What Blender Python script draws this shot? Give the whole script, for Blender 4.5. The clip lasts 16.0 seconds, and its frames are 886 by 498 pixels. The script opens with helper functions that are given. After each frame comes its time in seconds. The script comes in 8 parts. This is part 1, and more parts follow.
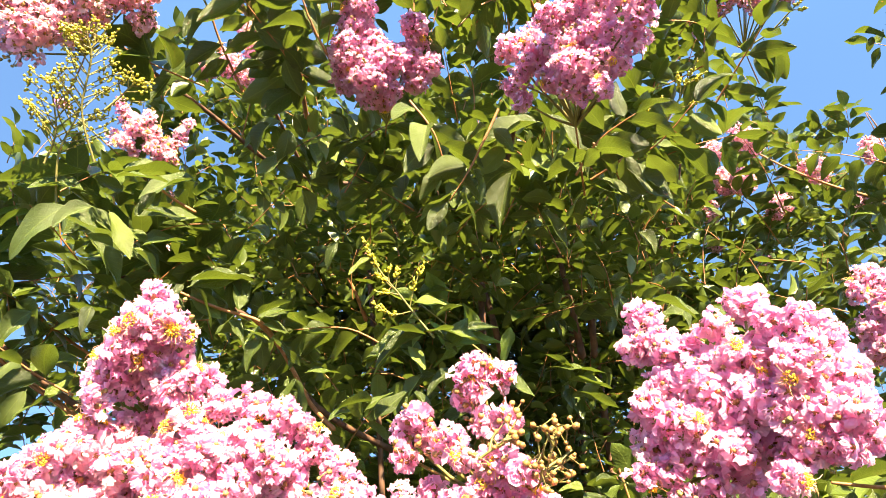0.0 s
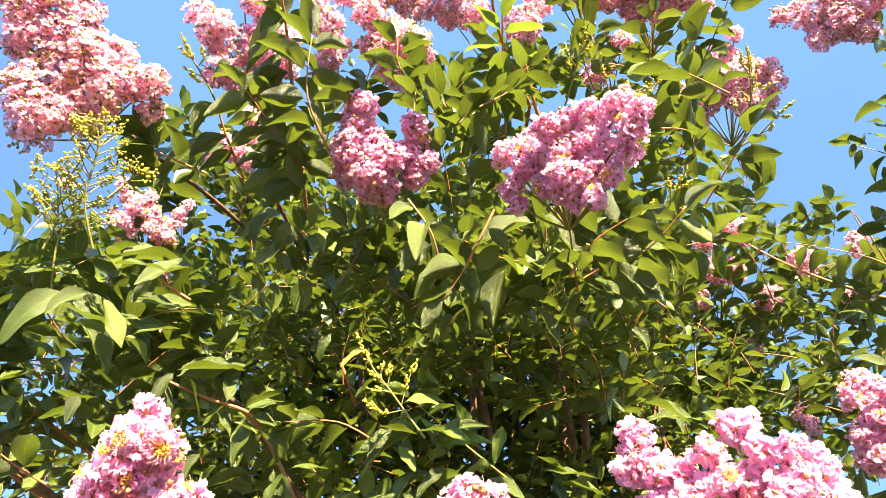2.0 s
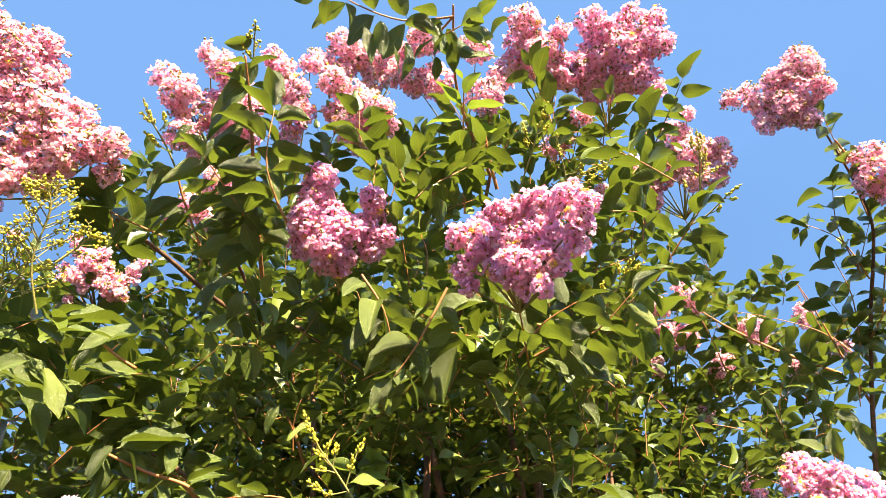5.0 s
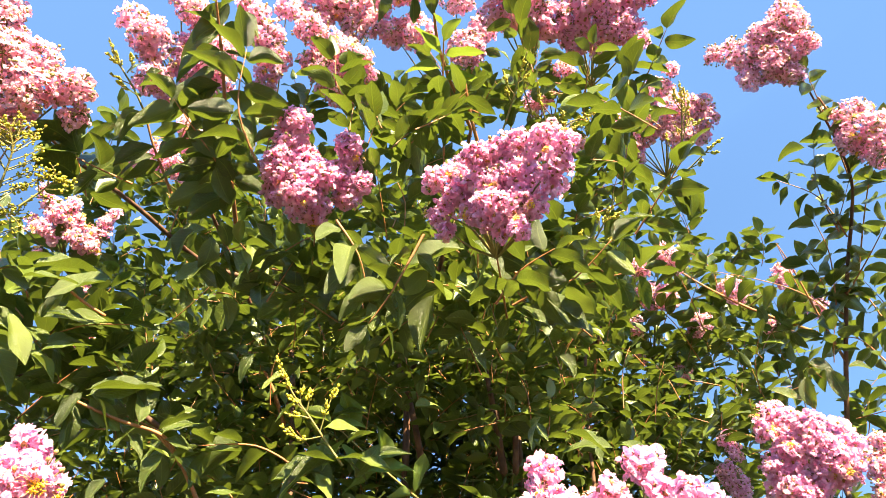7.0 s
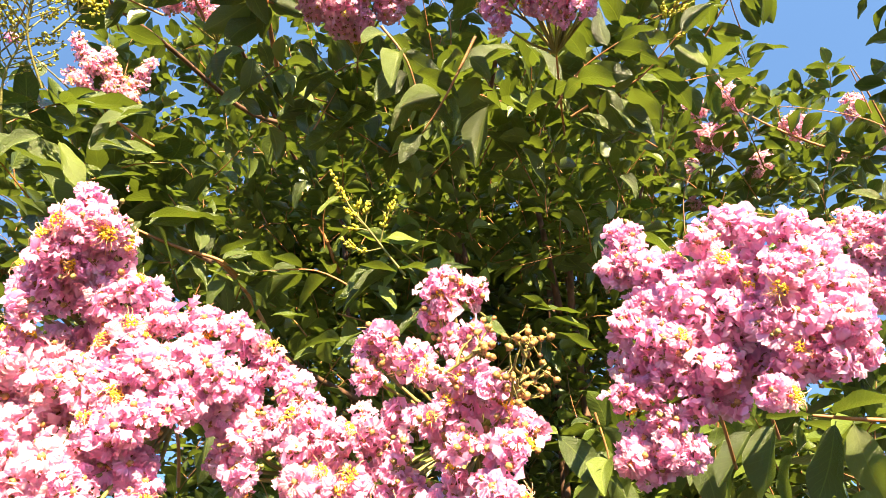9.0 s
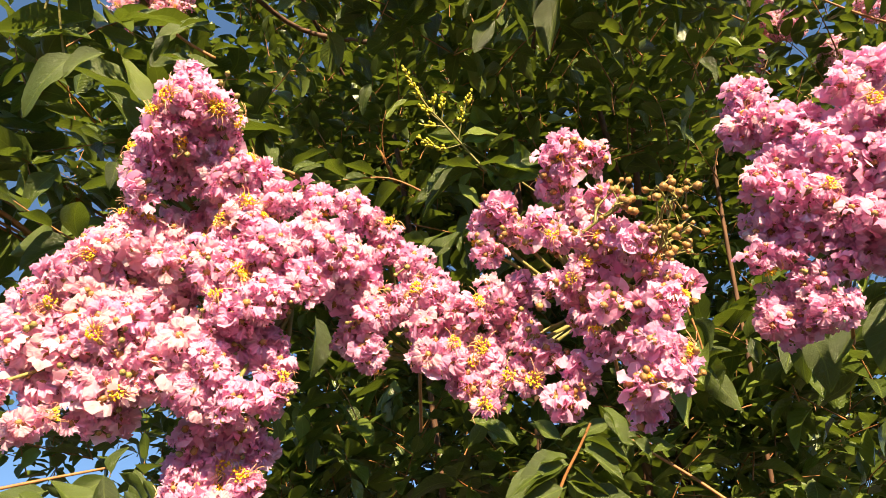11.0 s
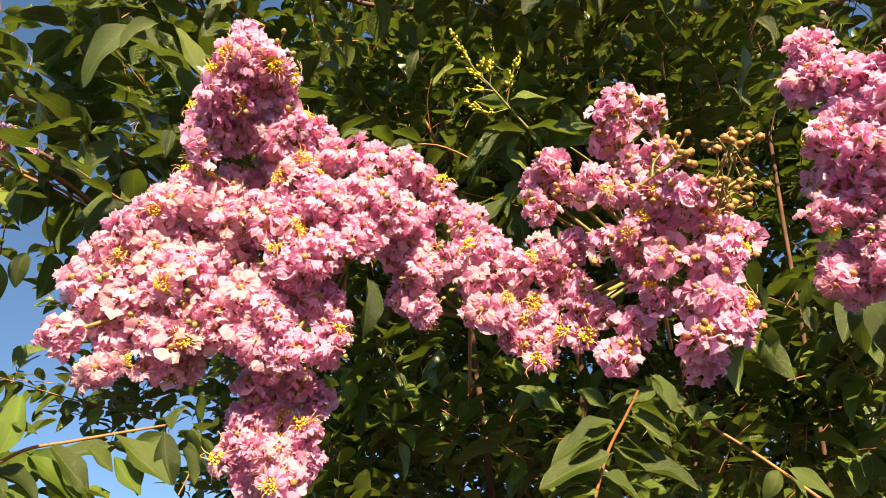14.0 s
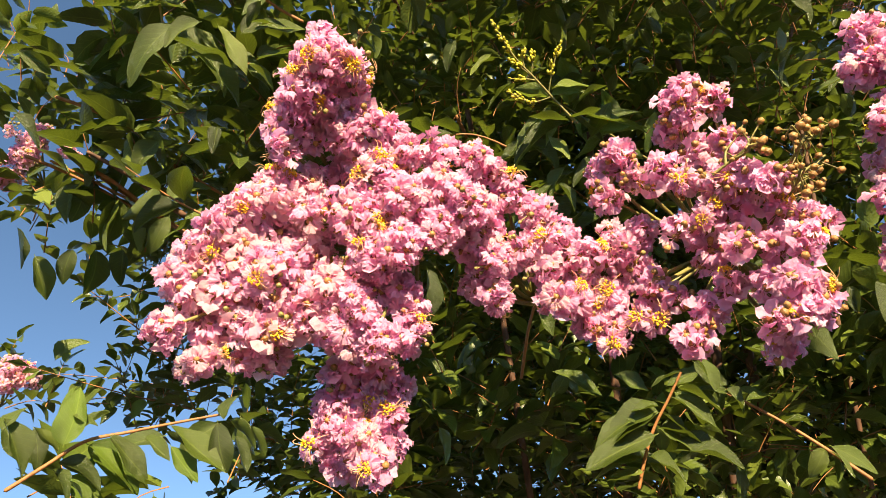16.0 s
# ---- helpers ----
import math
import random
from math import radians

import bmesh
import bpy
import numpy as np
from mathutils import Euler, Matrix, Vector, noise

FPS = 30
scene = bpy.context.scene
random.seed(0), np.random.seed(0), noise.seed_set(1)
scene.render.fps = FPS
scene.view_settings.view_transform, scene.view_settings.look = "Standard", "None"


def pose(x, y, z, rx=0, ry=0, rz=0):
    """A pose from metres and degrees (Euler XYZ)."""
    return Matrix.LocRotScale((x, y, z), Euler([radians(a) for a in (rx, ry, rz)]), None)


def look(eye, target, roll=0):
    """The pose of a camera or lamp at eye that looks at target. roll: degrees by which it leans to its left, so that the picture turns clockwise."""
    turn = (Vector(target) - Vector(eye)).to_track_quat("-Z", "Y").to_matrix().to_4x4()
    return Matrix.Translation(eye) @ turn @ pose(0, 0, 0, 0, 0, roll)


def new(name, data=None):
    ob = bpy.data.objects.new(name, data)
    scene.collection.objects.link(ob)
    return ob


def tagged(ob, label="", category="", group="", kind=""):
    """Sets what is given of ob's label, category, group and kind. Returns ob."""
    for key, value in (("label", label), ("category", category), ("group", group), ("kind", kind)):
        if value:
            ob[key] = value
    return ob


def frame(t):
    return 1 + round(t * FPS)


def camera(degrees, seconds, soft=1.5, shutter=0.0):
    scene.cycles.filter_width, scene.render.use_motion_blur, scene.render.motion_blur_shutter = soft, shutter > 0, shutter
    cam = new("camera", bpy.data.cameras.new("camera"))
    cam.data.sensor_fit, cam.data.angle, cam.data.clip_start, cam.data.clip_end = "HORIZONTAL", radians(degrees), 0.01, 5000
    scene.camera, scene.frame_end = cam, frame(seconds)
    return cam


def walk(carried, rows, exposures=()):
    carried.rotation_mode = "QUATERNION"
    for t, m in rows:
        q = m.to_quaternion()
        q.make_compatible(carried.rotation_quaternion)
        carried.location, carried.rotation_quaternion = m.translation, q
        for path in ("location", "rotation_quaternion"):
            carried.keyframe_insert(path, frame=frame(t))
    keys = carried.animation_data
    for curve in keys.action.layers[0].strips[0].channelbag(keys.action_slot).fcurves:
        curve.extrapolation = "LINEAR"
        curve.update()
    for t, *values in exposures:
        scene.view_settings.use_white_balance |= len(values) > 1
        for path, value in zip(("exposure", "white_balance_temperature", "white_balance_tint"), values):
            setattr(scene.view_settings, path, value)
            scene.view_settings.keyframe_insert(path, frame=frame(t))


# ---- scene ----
cam = camera(68.8, 16.0, soft=0.6)
PATH = [
    (0, (0.0020, 0.0118, 1.5910), (0.0210, 1.5238, 2.9000), -0.58),
    (0.5, (0.0070, -0.0098, 1.6082), (0.0480, 1.4513, 2.9733), -0.48),
    (1, (0.0120, -0.0264, 1.6148), (0.0380, 1.3885, 3.0280), -0.42),
    (1.5, (0.0110, -0.0295, 1.6155), (0.0320, 1.3657, 3.0483), -0.30),
    (2, (-0.0020, -0.0225, 1.6161), (0.0380, 1.3448, 3.0752), 0.30),
    (2.5, (0.0090, -0.0425, 1.6274), (0.0810, 1.3039, 3.1045), -0.56),
    (3, (0.0090, -0.0602, 1.6339), (0.0740, 1.2371, 3.1547), -0.05),
    (3.5, (0.0110, -0.0696, 1.6381), (0.0910, 1.2074, 3.1753), -0.54),
    (3.7, (0.0150, -0.0707, 1.6390), (0.1020, 1.2034, 3.1782), -1.08),
    (5.8, (0.0170, -0.0580, 1.6431), (0.1860, 1.2001, 3.1886), -1.45),
    (6, (0.0210, -0.0529, 1.6426), (0.2010, 1.2056, 3.1865), -1.81),
    (6.5, (0.0260, -0.0333, 1.6362), (0.2250, 1.2685, 3.1415), -1.65),
    (7, (0.0310, -0.0309, 1.6314), (0.2180, 1.2945, 3.1175), -2.35),
    (7.5, (0.0280, -0.0049, 1.6217), (0.2171, 1.3948, 3.0377), -2.47),
    (8, (0.0230, 0.0285, 1.6075), (0.1990, 1.4921, 2.9591), -2.75),
    (8.5, (0.0210, 0.0526, 1.5956), (0.1590, 1.5653, 2.8966), -2.36),
    (9, (0.0120, 0.0741, 1.5794), (0.0940, 1.6392, 2.8218), -1.61),
    (9.5, (-0.0180, 0.0889, 1.5706), (0.0080, 1.6951, 2.7621), -1.99),
    (10, (-0.0470, 0.0994, 1.5655), (-0.0450, 1.7532, 2.6902), -3.21),
    (10.2, (-0.0520, 0.1078, 1.5612), (-0.0540, 1.7807, 2.6573), -3.69),
    (12.3, (-0.0390, 0.1252, 1.5577), (-0.1410, 1.8147, 2.6231), -0.16),
    (12.5, (-0.0390, 0.1230, 1.5596), (-0.1420, 1.8166, 2.6184), -0.56),
    (13, (-0.0540, 0.1227, 1.5515), (-0.2020, 1.8326, 2.5784), -0.02),
    (13.5, (-0.0560, 0.1239, 1.5496), (-0.2140, 1.8370, 2.5695), -0.29),
    (14, (-0.0560, 0.1251, 1.5467), (-0.2230, 1.8401, 2.5620), -0.16),
    (14.5, (-0.0500, 0.1242, 1.5456), (-0.2190, 1.8384, 2.5620), -0.26),
    (15, (-0.0470, 0.1241, 1.5466), (-0.1990, 1.8427, 2.5583), -0.81),
    (15.5, (-0.0680, 0.1203, 1.5443), (-0.2400, 1.8460, 2.5405), -0.75),
    (16, (-0.0970, 0.1065, 1.5421), (-0.3030, 1.8374, 2.5226), -0.85),
]
walk(cam, [(t, look(eye, target, roll)) for t, eye, target, roll in PATH], [(t, stops, kelvin, 9) for t, stops, kelvin in [(0, 2.85, 7300), (0.7, 3.08, 7300), (2.0, 2.98, 7300), (3.5, 2.75, 7300), (6.0, 2.68, 7300), (7.0, 2.78, 7300), (8.0, 3.05, 7300), (8.5, 2.98, 7400), (9.0, 2.65, 7500), (9.6, 2.3, 7700), (10.2, 1.98, 7700), (12.3, 1.66, 7700), (16, 1.6, 7700)]])

# ---- world, sun and exposure ----
SUN_ELEVATION, SUN_ROTATION = radians(33), radians(163)
world = bpy.data.worlds.new("sky")
scene.world = world
world.use_nodes = True
wn = world.node_tree
sky = wn.nodes.new("ShaderNodeTexSky")
sky.sky_type, sky.sun_disc = "NISHITA", False
sky.sun_elevation, sky.sun_rotation = SUN_ELEVATION, SUN_ROTATION
sky.altitude = 4000
sky.air_density, sky.dust_density, sky.ozone_density = 0.68, 0.0, 0.8
clear = wn.nodes.new("ShaderNodeMix")
clear.data_type, clear.blend_type = "RGBA", "MULTIPLY"
clear.inputs[0].default_value, clear.inputs[7].default_value = 1.0, (0.76, 0.97, 1.02, 1)
# the horizon stays a clear blue: look a little higher up the dome
dome = wn.nodes.new("ShaderNodeTexCoord")
raised = wn.nodes.new("ShaderNodeVectorMath")
raised.operation, raised.inputs[1].default_value = "ADD", (0, 0, 0.22)
wn.links.new(dome.outputs["Generated"], raised.inputs[0])
wn.links.new(raised.outputs[0], sky.inputs[0])
wn.links.new(sky.outputs[0], clear.inputs[6])
wn.links.new(clear.outputs[2], wn.nodes["Background"].inputs[0])
wn.nodes["Background"].inputs[1].default_value = 0.150
to_sun = Vector((math.sin(SUN_ROTATION) * math.cos(SUN_ELEVATION), math.cos(SUN_ROTATION) * math.cos(SUN_ELEVATION), math.sin(SUN_ELEVATION)))
sun = new("sun", bpy.data.lights.new("sun", "SUN"))
sun.data.energy, sun.data.angle, sun.data.color = 5.0, radians(0.55), (1.0, 0.87, 0.64)
sun.matrix_world = look(to_sun * 30, (0, 0, 0))


# ---- materials ----


def shader(name):
    m = bpy.data.materials.new(name)
    m.use_nodes = True
    t = m.node_tree
    return m, t, t.nodes["Principled BSDF"], t.nodes["Material Output"]


def ramp(t, fac, stops):
    r = t.nodes.new("ShaderNodeValToRGB")
    while len(r.color_ramp.elements) < len(stops):
        r.color_ramp.elements.new(0.5)
    for e, (at, colour) in zip(r.color_ramp.elements, stops):
        e.position, e.color = at, (*colour, 1)
    t.links.new(fac, r.inputs[0])
    return r.outputs[0]


def noise_tex(t, scale, detail=3.0, coords="Object"):
    c = t.nodes.new("ShaderNodeTexCoord")
    n = t.nodes.new("ShaderNodeTexNoise")
    n.inputs["Scale"].default_value, n.inputs["Detail"].default_value = scale, detail
    t.links.new(c.outputs[coords], n.inputs["Vector"])
    return n.outputs["Fac"]


def mix_colour(t, fac, a, b, blend="MIX"):
    m = t.nodes.new("ShaderNodeMix")
    m.data_type, m.blend_type = "RGBA", blend
    for socket, value in ((m.inputs[0], fac), (m.inputs[6], a), (m.inputs[7], b)):
        if isinstance(value, (int, float)):
            socket.default_value = value
        elif isinstance(value, tuple):
            socket.default_value = (*value, 1)
        else:
            t.links.new(value, socket)
    return m.outputs[2]


def maths(t, op, a, b=0.0):
    m = t.nodes.new("ShaderNodeMath")
    m.operation = op
    for socket, value in ((m.inputs[0], a), (m.inputs[1], b)):
        if isinstance(value, (int, float)):
            socket.default_value = value
        else:
            t.links.new(value, socket)
    return m.outputs[0]


def bump(t, height, strength, distance, bsdf):
    b = t.nodes.new("ShaderNodeBump")
    b.inputs["Strength"].default_value, b.inputs["Distance"].default_value = strength, distance
    t.links.new(height, b.inputs["Height"])
    t.links.new(b.outputs[0], bsdf.inputs["Normal"])
    return b.outputs[0]


def let_through(t, bsdf, out, colour, share):
    """Thin living tissue: part of the light goes through it."""
    tr = t.nodes.new("ShaderNodeBsdfTranslucent")
    t.links.new(colour, tr.inputs[0])
    mx = t.nodes.new("ShaderNodeMixShader")
    mx.inputs[0].default_value = share
    t.links.new(bsdf.outputs[0], mx.inputs[1])
    t.links.new(tr.outputs[0], mx.inputs[2])
    t.links.new(mx.outputs[0], out.inputs[0])


def leaf_material(name, dark, mid, young, share=0.26, rough=0.34):
    m, t, bsdf, out = shader(name)
    geo = t.nodes.new("ShaderNodeNewGeometry")
    obj = t.nodes.new("ShaderNodeObjectInfo")
    each = maths(t, "FRACT", maths(t, "ADD", geo.outputs["Random Per Island"], obj.outputs["Random"]))
    base = ramp(t, each, [(0.0, dark), (0.5, mid), (0.82, mid), (1.0, young)])
    base = mix_colour(t, 0.35, base, ramp(t, noise_tex(t, 60, 4), [(0.3, dark), (0.7, mid)]))
    # veins: u runs across the blade, v along it
    uv = t.nodes.new("ShaderNodeUVMap")
    uv.uv_map = "UVMap"
    sep = t.nodes.new("ShaderNodeSeparateXYZ")
    t.links.new(uv.outputs[0], sep.inputs[0])
    across = maths(t, "ABSOLUTE", maths(t, "SUBTRACT", sep.outputs[0], 0.5))
    rib = maths(t, "LESS_THAN", across, 0.022)
    side = maths(t, "SUBTRACT", maths(t, "MULTIPLY", sep.outputs[1], 9.0), maths(t, "MULTIPLY", across, 5.0))
    vein = maths(t, "LESS_THAN", maths(t, "ABSOLUTE", maths(t, "SUBTRACT", maths(t, "FRACT", side), 0.5)), 0.05)
    lines = maths(t, "MAXIMUM", rib, maths(t, "MULTIPLY", vein, 0.45))
    colour = mix_colour(t, maths(t, "MULTIPLY", lines, 0.5), base, young)
    t.links.new(colour, bsdf.inputs["Base Color"])
    bsdf.inputs["Roughness"].default_value = rough
    bsdf.inputs["Specular IOR Level"].default_value = 0.55
    pillow = maths(t, "ABSOLUTE", maths(t, "SUBTRACT", maths(t, "FRACT", side), 0.5))
    bump(t, maths(t, "ADD", maths(t, "MULTIPLY", pillow, 0.5), noise_tex(t, 250, 2)), 0.7, 0.0012, bsdf)
    through_colour = mix_colour(t, 0.6, colour, (0.27, 0.36, 0.035))
    let_through(t, bsdf, out, through_colour, share)
    return m


def petal_material(name, deep, mid, pale):
    m, t, bsdf, out = shader(name)
    geo = t.nodes.new("ShaderNodeNewGeometry")
    obj = t.nodes.new("ShaderNodeObjectInfo")
    each = maths(t, "FRACT", maths(t, "ADD", geo.outputs["Random Per Island"], obj.outputs["Random"]))
    base = ramp(t, each, [(0.0, deep), (0.3, mid), (0.78, mid), (1.0, pale)])
    base = mix_colour(t, 0.3, base, ramp(t, noise_tex(t, 160, 4), [(0.35, deep), (0.65, pale)]))
    t.links.new(base, bsdf.inputs["Base Color"])
    bsdf.inputs["Roughness"].default_value = 0.55
    bsdf.inputs["Specular IOR Level"].default_value = 0.25
    bump(t, noise_tex(t, 380, 3), 0.9, 0.0022, bsdf)
    let_through(t, bsdf, out, mix_colour(t, 0.6, base, (0.97, 0.45, 0.70)), 0.62)
    return m


def plain_material(name, a, b, scale, rough, relief=0.4, depth=0.002, share=0.0):
    m, t, bsdf, out = shader(name)
    geo = t.nodes.new("ShaderNodeNewGeometry")
    fac = maths(t, "ADD", maths(t, "MULTIPLY", noise_tex(t, scale, 5), 0.75), maths(t, "MULTIPLY", geo.outputs["Random Per Island"], 0.25))
    col = ramp(t, fac, [(0.25, a), (0.75, b)])
    t.links.new(col, bsdf.inputs["Base Color"])
    bsdf.inputs["Roughness"].default_value = rough
    bump(t, noise_tex(t, scale * 3, 4), relief, depth, bsdf)
    if share:
        let_through(t, bsdf, out, col, share)
    return m


def bark_material():
    m, t, bsdf, out = shader("bark")
    c = t.nodes.new("ShaderNodeTexCoord")
    mp = t.nodes.new("ShaderNodeMapping")
    mp.inputs["Scale"].default_value = (1, 1, 0.18)
    t.links.new(c.outputs["Object"], mp.inputs[0])
    n = t.nodes.new("ShaderNodeTexNoise")
    n.inputs["Scale"].default_value, n.inputs["Detail"].default_value = 70, 6
    t.links.new(mp.outputs[0], n.inputs["Vector"])
    col = ramp(t, n.outputs[0], [(0.3, (0.05, 0.022, 0.012)), (0.5, (0.105, 0.045, 0.021)), (0.72, (0.18, 0.084, 0.040))])
    t.links.new(col, bsdf.inputs["Base Color"])
    bsdf.inputs["Roughness"].default_value = 0.75
    bump(t, n.outputs[0], 0.6, 0.003, bsdf)
    return m


LEAF = leaf_material("leaf_green", (0.026, 0.038, 0.008), (0.080, 0.114, 0.018), (0.20, 0.25, 0.045), 0.21)
LEAF_YOUNG = leaf_material("leaf_young", (0.08, 0.13, 0.018), (0.14, 0.215, 0.028), (0.25, 0.33, 0.065), 0.32, 0.35)
PETAL = petal_material("petal_pink", (0.86, 0.32, 0.58), (0.92, 0.53, 0.735), (0.94, 0.79, 0.86))
PETAL_PALE = petal_material("petal_faded", (0.85, 0.45, 0.57), (0.90, 0.62, 0.68), (0.92, 0.80, 0.74))
STAMEN = plain_material("stamen_yellow", (0.82, 0.46, 0.02), (0.95, 0.70, 0.06), 300, 0.6)
FILAMENT = plain_material("filament_orange", (0.72, 0.34, 0.16), (0.86, 0.56, 0.34), 300, 0.6, share=0.2)
BUD_GREEN = plain_material("bud_green", (0.36, 0.33, 0.02), (0.58, 0.50, 0.045), 200, 0.45, share=0.1)
BUD_OLIVE = plain_material("bud_olive", (0.17, 0.14, 0.035), (0.34, 0.26, 0.08), 200, 0.5)
BUD_TAN = plain_material("bud_tan", (0.20, 0.09, 0.022), (0.42, 0.23, 0.07), 200, 0.5)
STALK = plain_material("stalk_green", (0.13, 0.12, 0.026), (0.26, 0.22, 0.06), 120, 0.55)
TWIG = plain_material("twig_reddish", (0.20, 0.075, 0.024), (0.40, 0.17, 0.055), 90, 0.6)
BARK = bark_material()
# unseen ground, kept dark so that little light bounces up into the leaves
EARTH = plain_material("earth", (0.018, 0.014, 0.009), (0.05, 0.042, 0.022), 14, 0.95, 0.8, 0.03)

# ---- mesh helpers ----


def mesh_of(name, verts, faces, materials, slots=None, uvs=None, smooth=True):
    me = bpy.data.meshes.new(name)
    me.from_pydata([tuple(v) for v in verts], [], [tuple(f) for f in faces])
    for m in materials:
        me.materials.append(m)
    if slots is not None:
        me.polygons.foreach_set("material_index", np.asarray(slots, dtype=np.int32))
    if uvs is not None:
        layer = me.uv_layers.new(name="UVMap")
        loops = np.zeros(len(me.loops), dtype=np.int32)
        me.loops.foreach_get("vertex_index", loops)
        layer.data.foreach_set("uv", np.asarray(uvs, dtype=np.float32)[loops].ravel())
    me.polygons.foreach_set("use_smooth", np.full(len(me.polygons), smooth))
    me.update()
    return me


class Pile:
    """Many small shapes gathered into one mesh."""

    def __init__(self):
        self.v, self.f, self.s, self.u, self.n = [], [], [], [], 0

    def add(self, shape, m):
        v, f, s, u = shape
        r = np.array(m)
        self.v.append(v @ r[:3, :3].T + r[:3, 3])
        self.f.extend((np.asarray(f) + self.n).tolist())
        self.s.extend(s)
        self.u.append(u)
        self.n += len(v)

    def mesh(self, name, materials):
        return mesh_of(name, np.concatenate(self.v), self.f, materials, self.s, np.concatenate(self.u))


def part(name, data, parent, label="", kind=""):
    ob = new(name, data)
    ob.parent = parent
    return tagged(ob, label=label, kind=kind)


def stick(points, radii, sides=6, steps=5):
    """A tapered tube along a smooth line through the points."""
    pts = [Vector(p) for p in points]
    line, rad = [], []
    n = len(pts)
    for i in range(n - 1):
        a, b, c, d = pts[max(i - 1, 0)], pts[i], pts[i + 1], pts[min(i + 2, n - 1)]
        for k in range(steps):
            q = k / steps
            line.append(0.5 * (2 * b + (c - a) * q + (2 * a - 5 * b + 4 * c - d) * q * q + (3 * b - a - 3 * c + d) * q ** 3))
            rad.append(radii[i] + (radii[i + 1] - radii[i]) * q)
    line.append(pts[-1]), rad.append(radii[-1])
    v, f = [], []
    side = Vector((1, 0.3, 0.1))
    for i, p in enumerate(line):
        way = (line[min(i + 1, len(line) - 1)] - line[max(i - 1, 0)]).normalized()
        x = (side - way * side.dot(way)).normalized()
        y = way.cross(x)
        side = x
        for k in range(sides):
            a = 2 * math.pi * k / sides
            v.append(p + (x * math.cos(a) + y * math.sin(a)) * rad[i])
    for i in range(len(line) - 1):
        for k in range(sides):
            a, b = i * sides + k, i * sides + (k + 1) % sides
            f.append((a, b, b + sides, a + sides))
    v.append(line[-1] + (line[-1] - line[-2]).normalized() * rad[-1])
    for k in range(sides):
        f.append(((len(line) - 1) * sides + k, (len(line) - 1) * sides + (k + 1) % sides, len(v) - 1))
    return np.array([tuple(p) for p in v]), f, line


def tube_shape(points, radii, sides=5, steps=3):
    v, f, line = stick(points, radii, sides, steps)
    tri = []
    for q in f:
        tri.append((q[0], q[1], q[2]))
        tri.append((q[0], q[2], q[3]) if len(q) == 4 else (q[0], q[1], q[2]))
    tri = list(dict.fromkeys(tri))
    return (v, tri, [0] * len(tri), np.zeros((len(v), 2))), line


def leaf_shape(rng, rows=6, cols=4, fold=0.25, curl=0.3, wave=0.06):
    """A blade one unit long on a short stalk: elliptic with a blunt point, folded a little along the rib, its tip bent down. Grows along +y, its face up +z."""
    v, u, f = [], [], []
    phase, sway, twist = rng.uniform(0, 6), rng.uniform(-0.09, 0.09), rng.uniform(-0.35, 0.35)
    broad, blunt = rng.uniform(0.215, 0.275), rng.uniform(0.80, 1.0)
    for i in range(rows + 1):
        q = 0.5 - 0.5 * math.cos(math.pi * i / rows) * (1 - 0.25 * math.sin(math.pi * i / rows) ** 2)
        half = broad * math.sin(math.pi * q ** blunt) ** 0.72 * (1.05 - 0.12 * q) if 0 < i < rows else 0.006
        for k in range(cols + 1):
            s = 2 * k / cols - 1
            ripple = wave * s * s * math.sin(q * 8 + s * 1.5 + phase)
            lean = s * half * math.sin(twist * q)
            v.append((s * half + sway * math.sin(math.pi * q), 0.05 + 0.95 * q, abs(s) ** 1.3 * half * fold * 2 - curl * q * q + ripple * half * 1.6 + lean))
            u.append((0.5 + s / 2, q))
    for i in range(rows):
        for k in range(cols):
            a = i * (cols + 1) + k
            f.append((a, a + 1, a + cols + 2))
            f.append((a, a + cols + 2, a + cols + 1))
    n = len(v)
    v += [(-0.008, 0, 0), (0.008, 0, 0), (0.008, 0.06, 0.002), (-0.008, 0.06, 0.002)]
    u += [(0.5, 0)] * 4
    f += [(n, n + 1, n + 2), (n, n + 2, n + 3)]
    return np.array(v), f, [0] * len(f), np.array(u)


def ball_shape(r, slot=0, tall=1.0, rings=3, sides=6):
    v, f = [(0, 0, -r * tall)], []
    for i in range(1, rings + 1):
        a = math.pi * i / (rings + 1)
        for k in range(sides):
            b = 2 * math.pi * k / sides
            v.append((r * math.sin(a) * math.cos(b), r * math.sin(a) * math.sin(b), -r * tall * math.cos(a)))
    v.append((0, 0, r * tall * 1.12))
    for k in range(sides):
        n = (k + 1) % sides
        f.append((0, 1 + n, 1 + k))
        for i in range(rings - 1):
            a, b = 1 + i * sides + k, 1 + i * sides + n
            f.append((a, b, b + sides)), f.append((a, b + sides, a + sides))
        f.append((1 + (rings - 1) * sides + k, 1 + (rings - 1) * sides + n, len(v) - 1))
    return np.array(v), f, [slot] * len(f), np.zeros((len(v), 2))


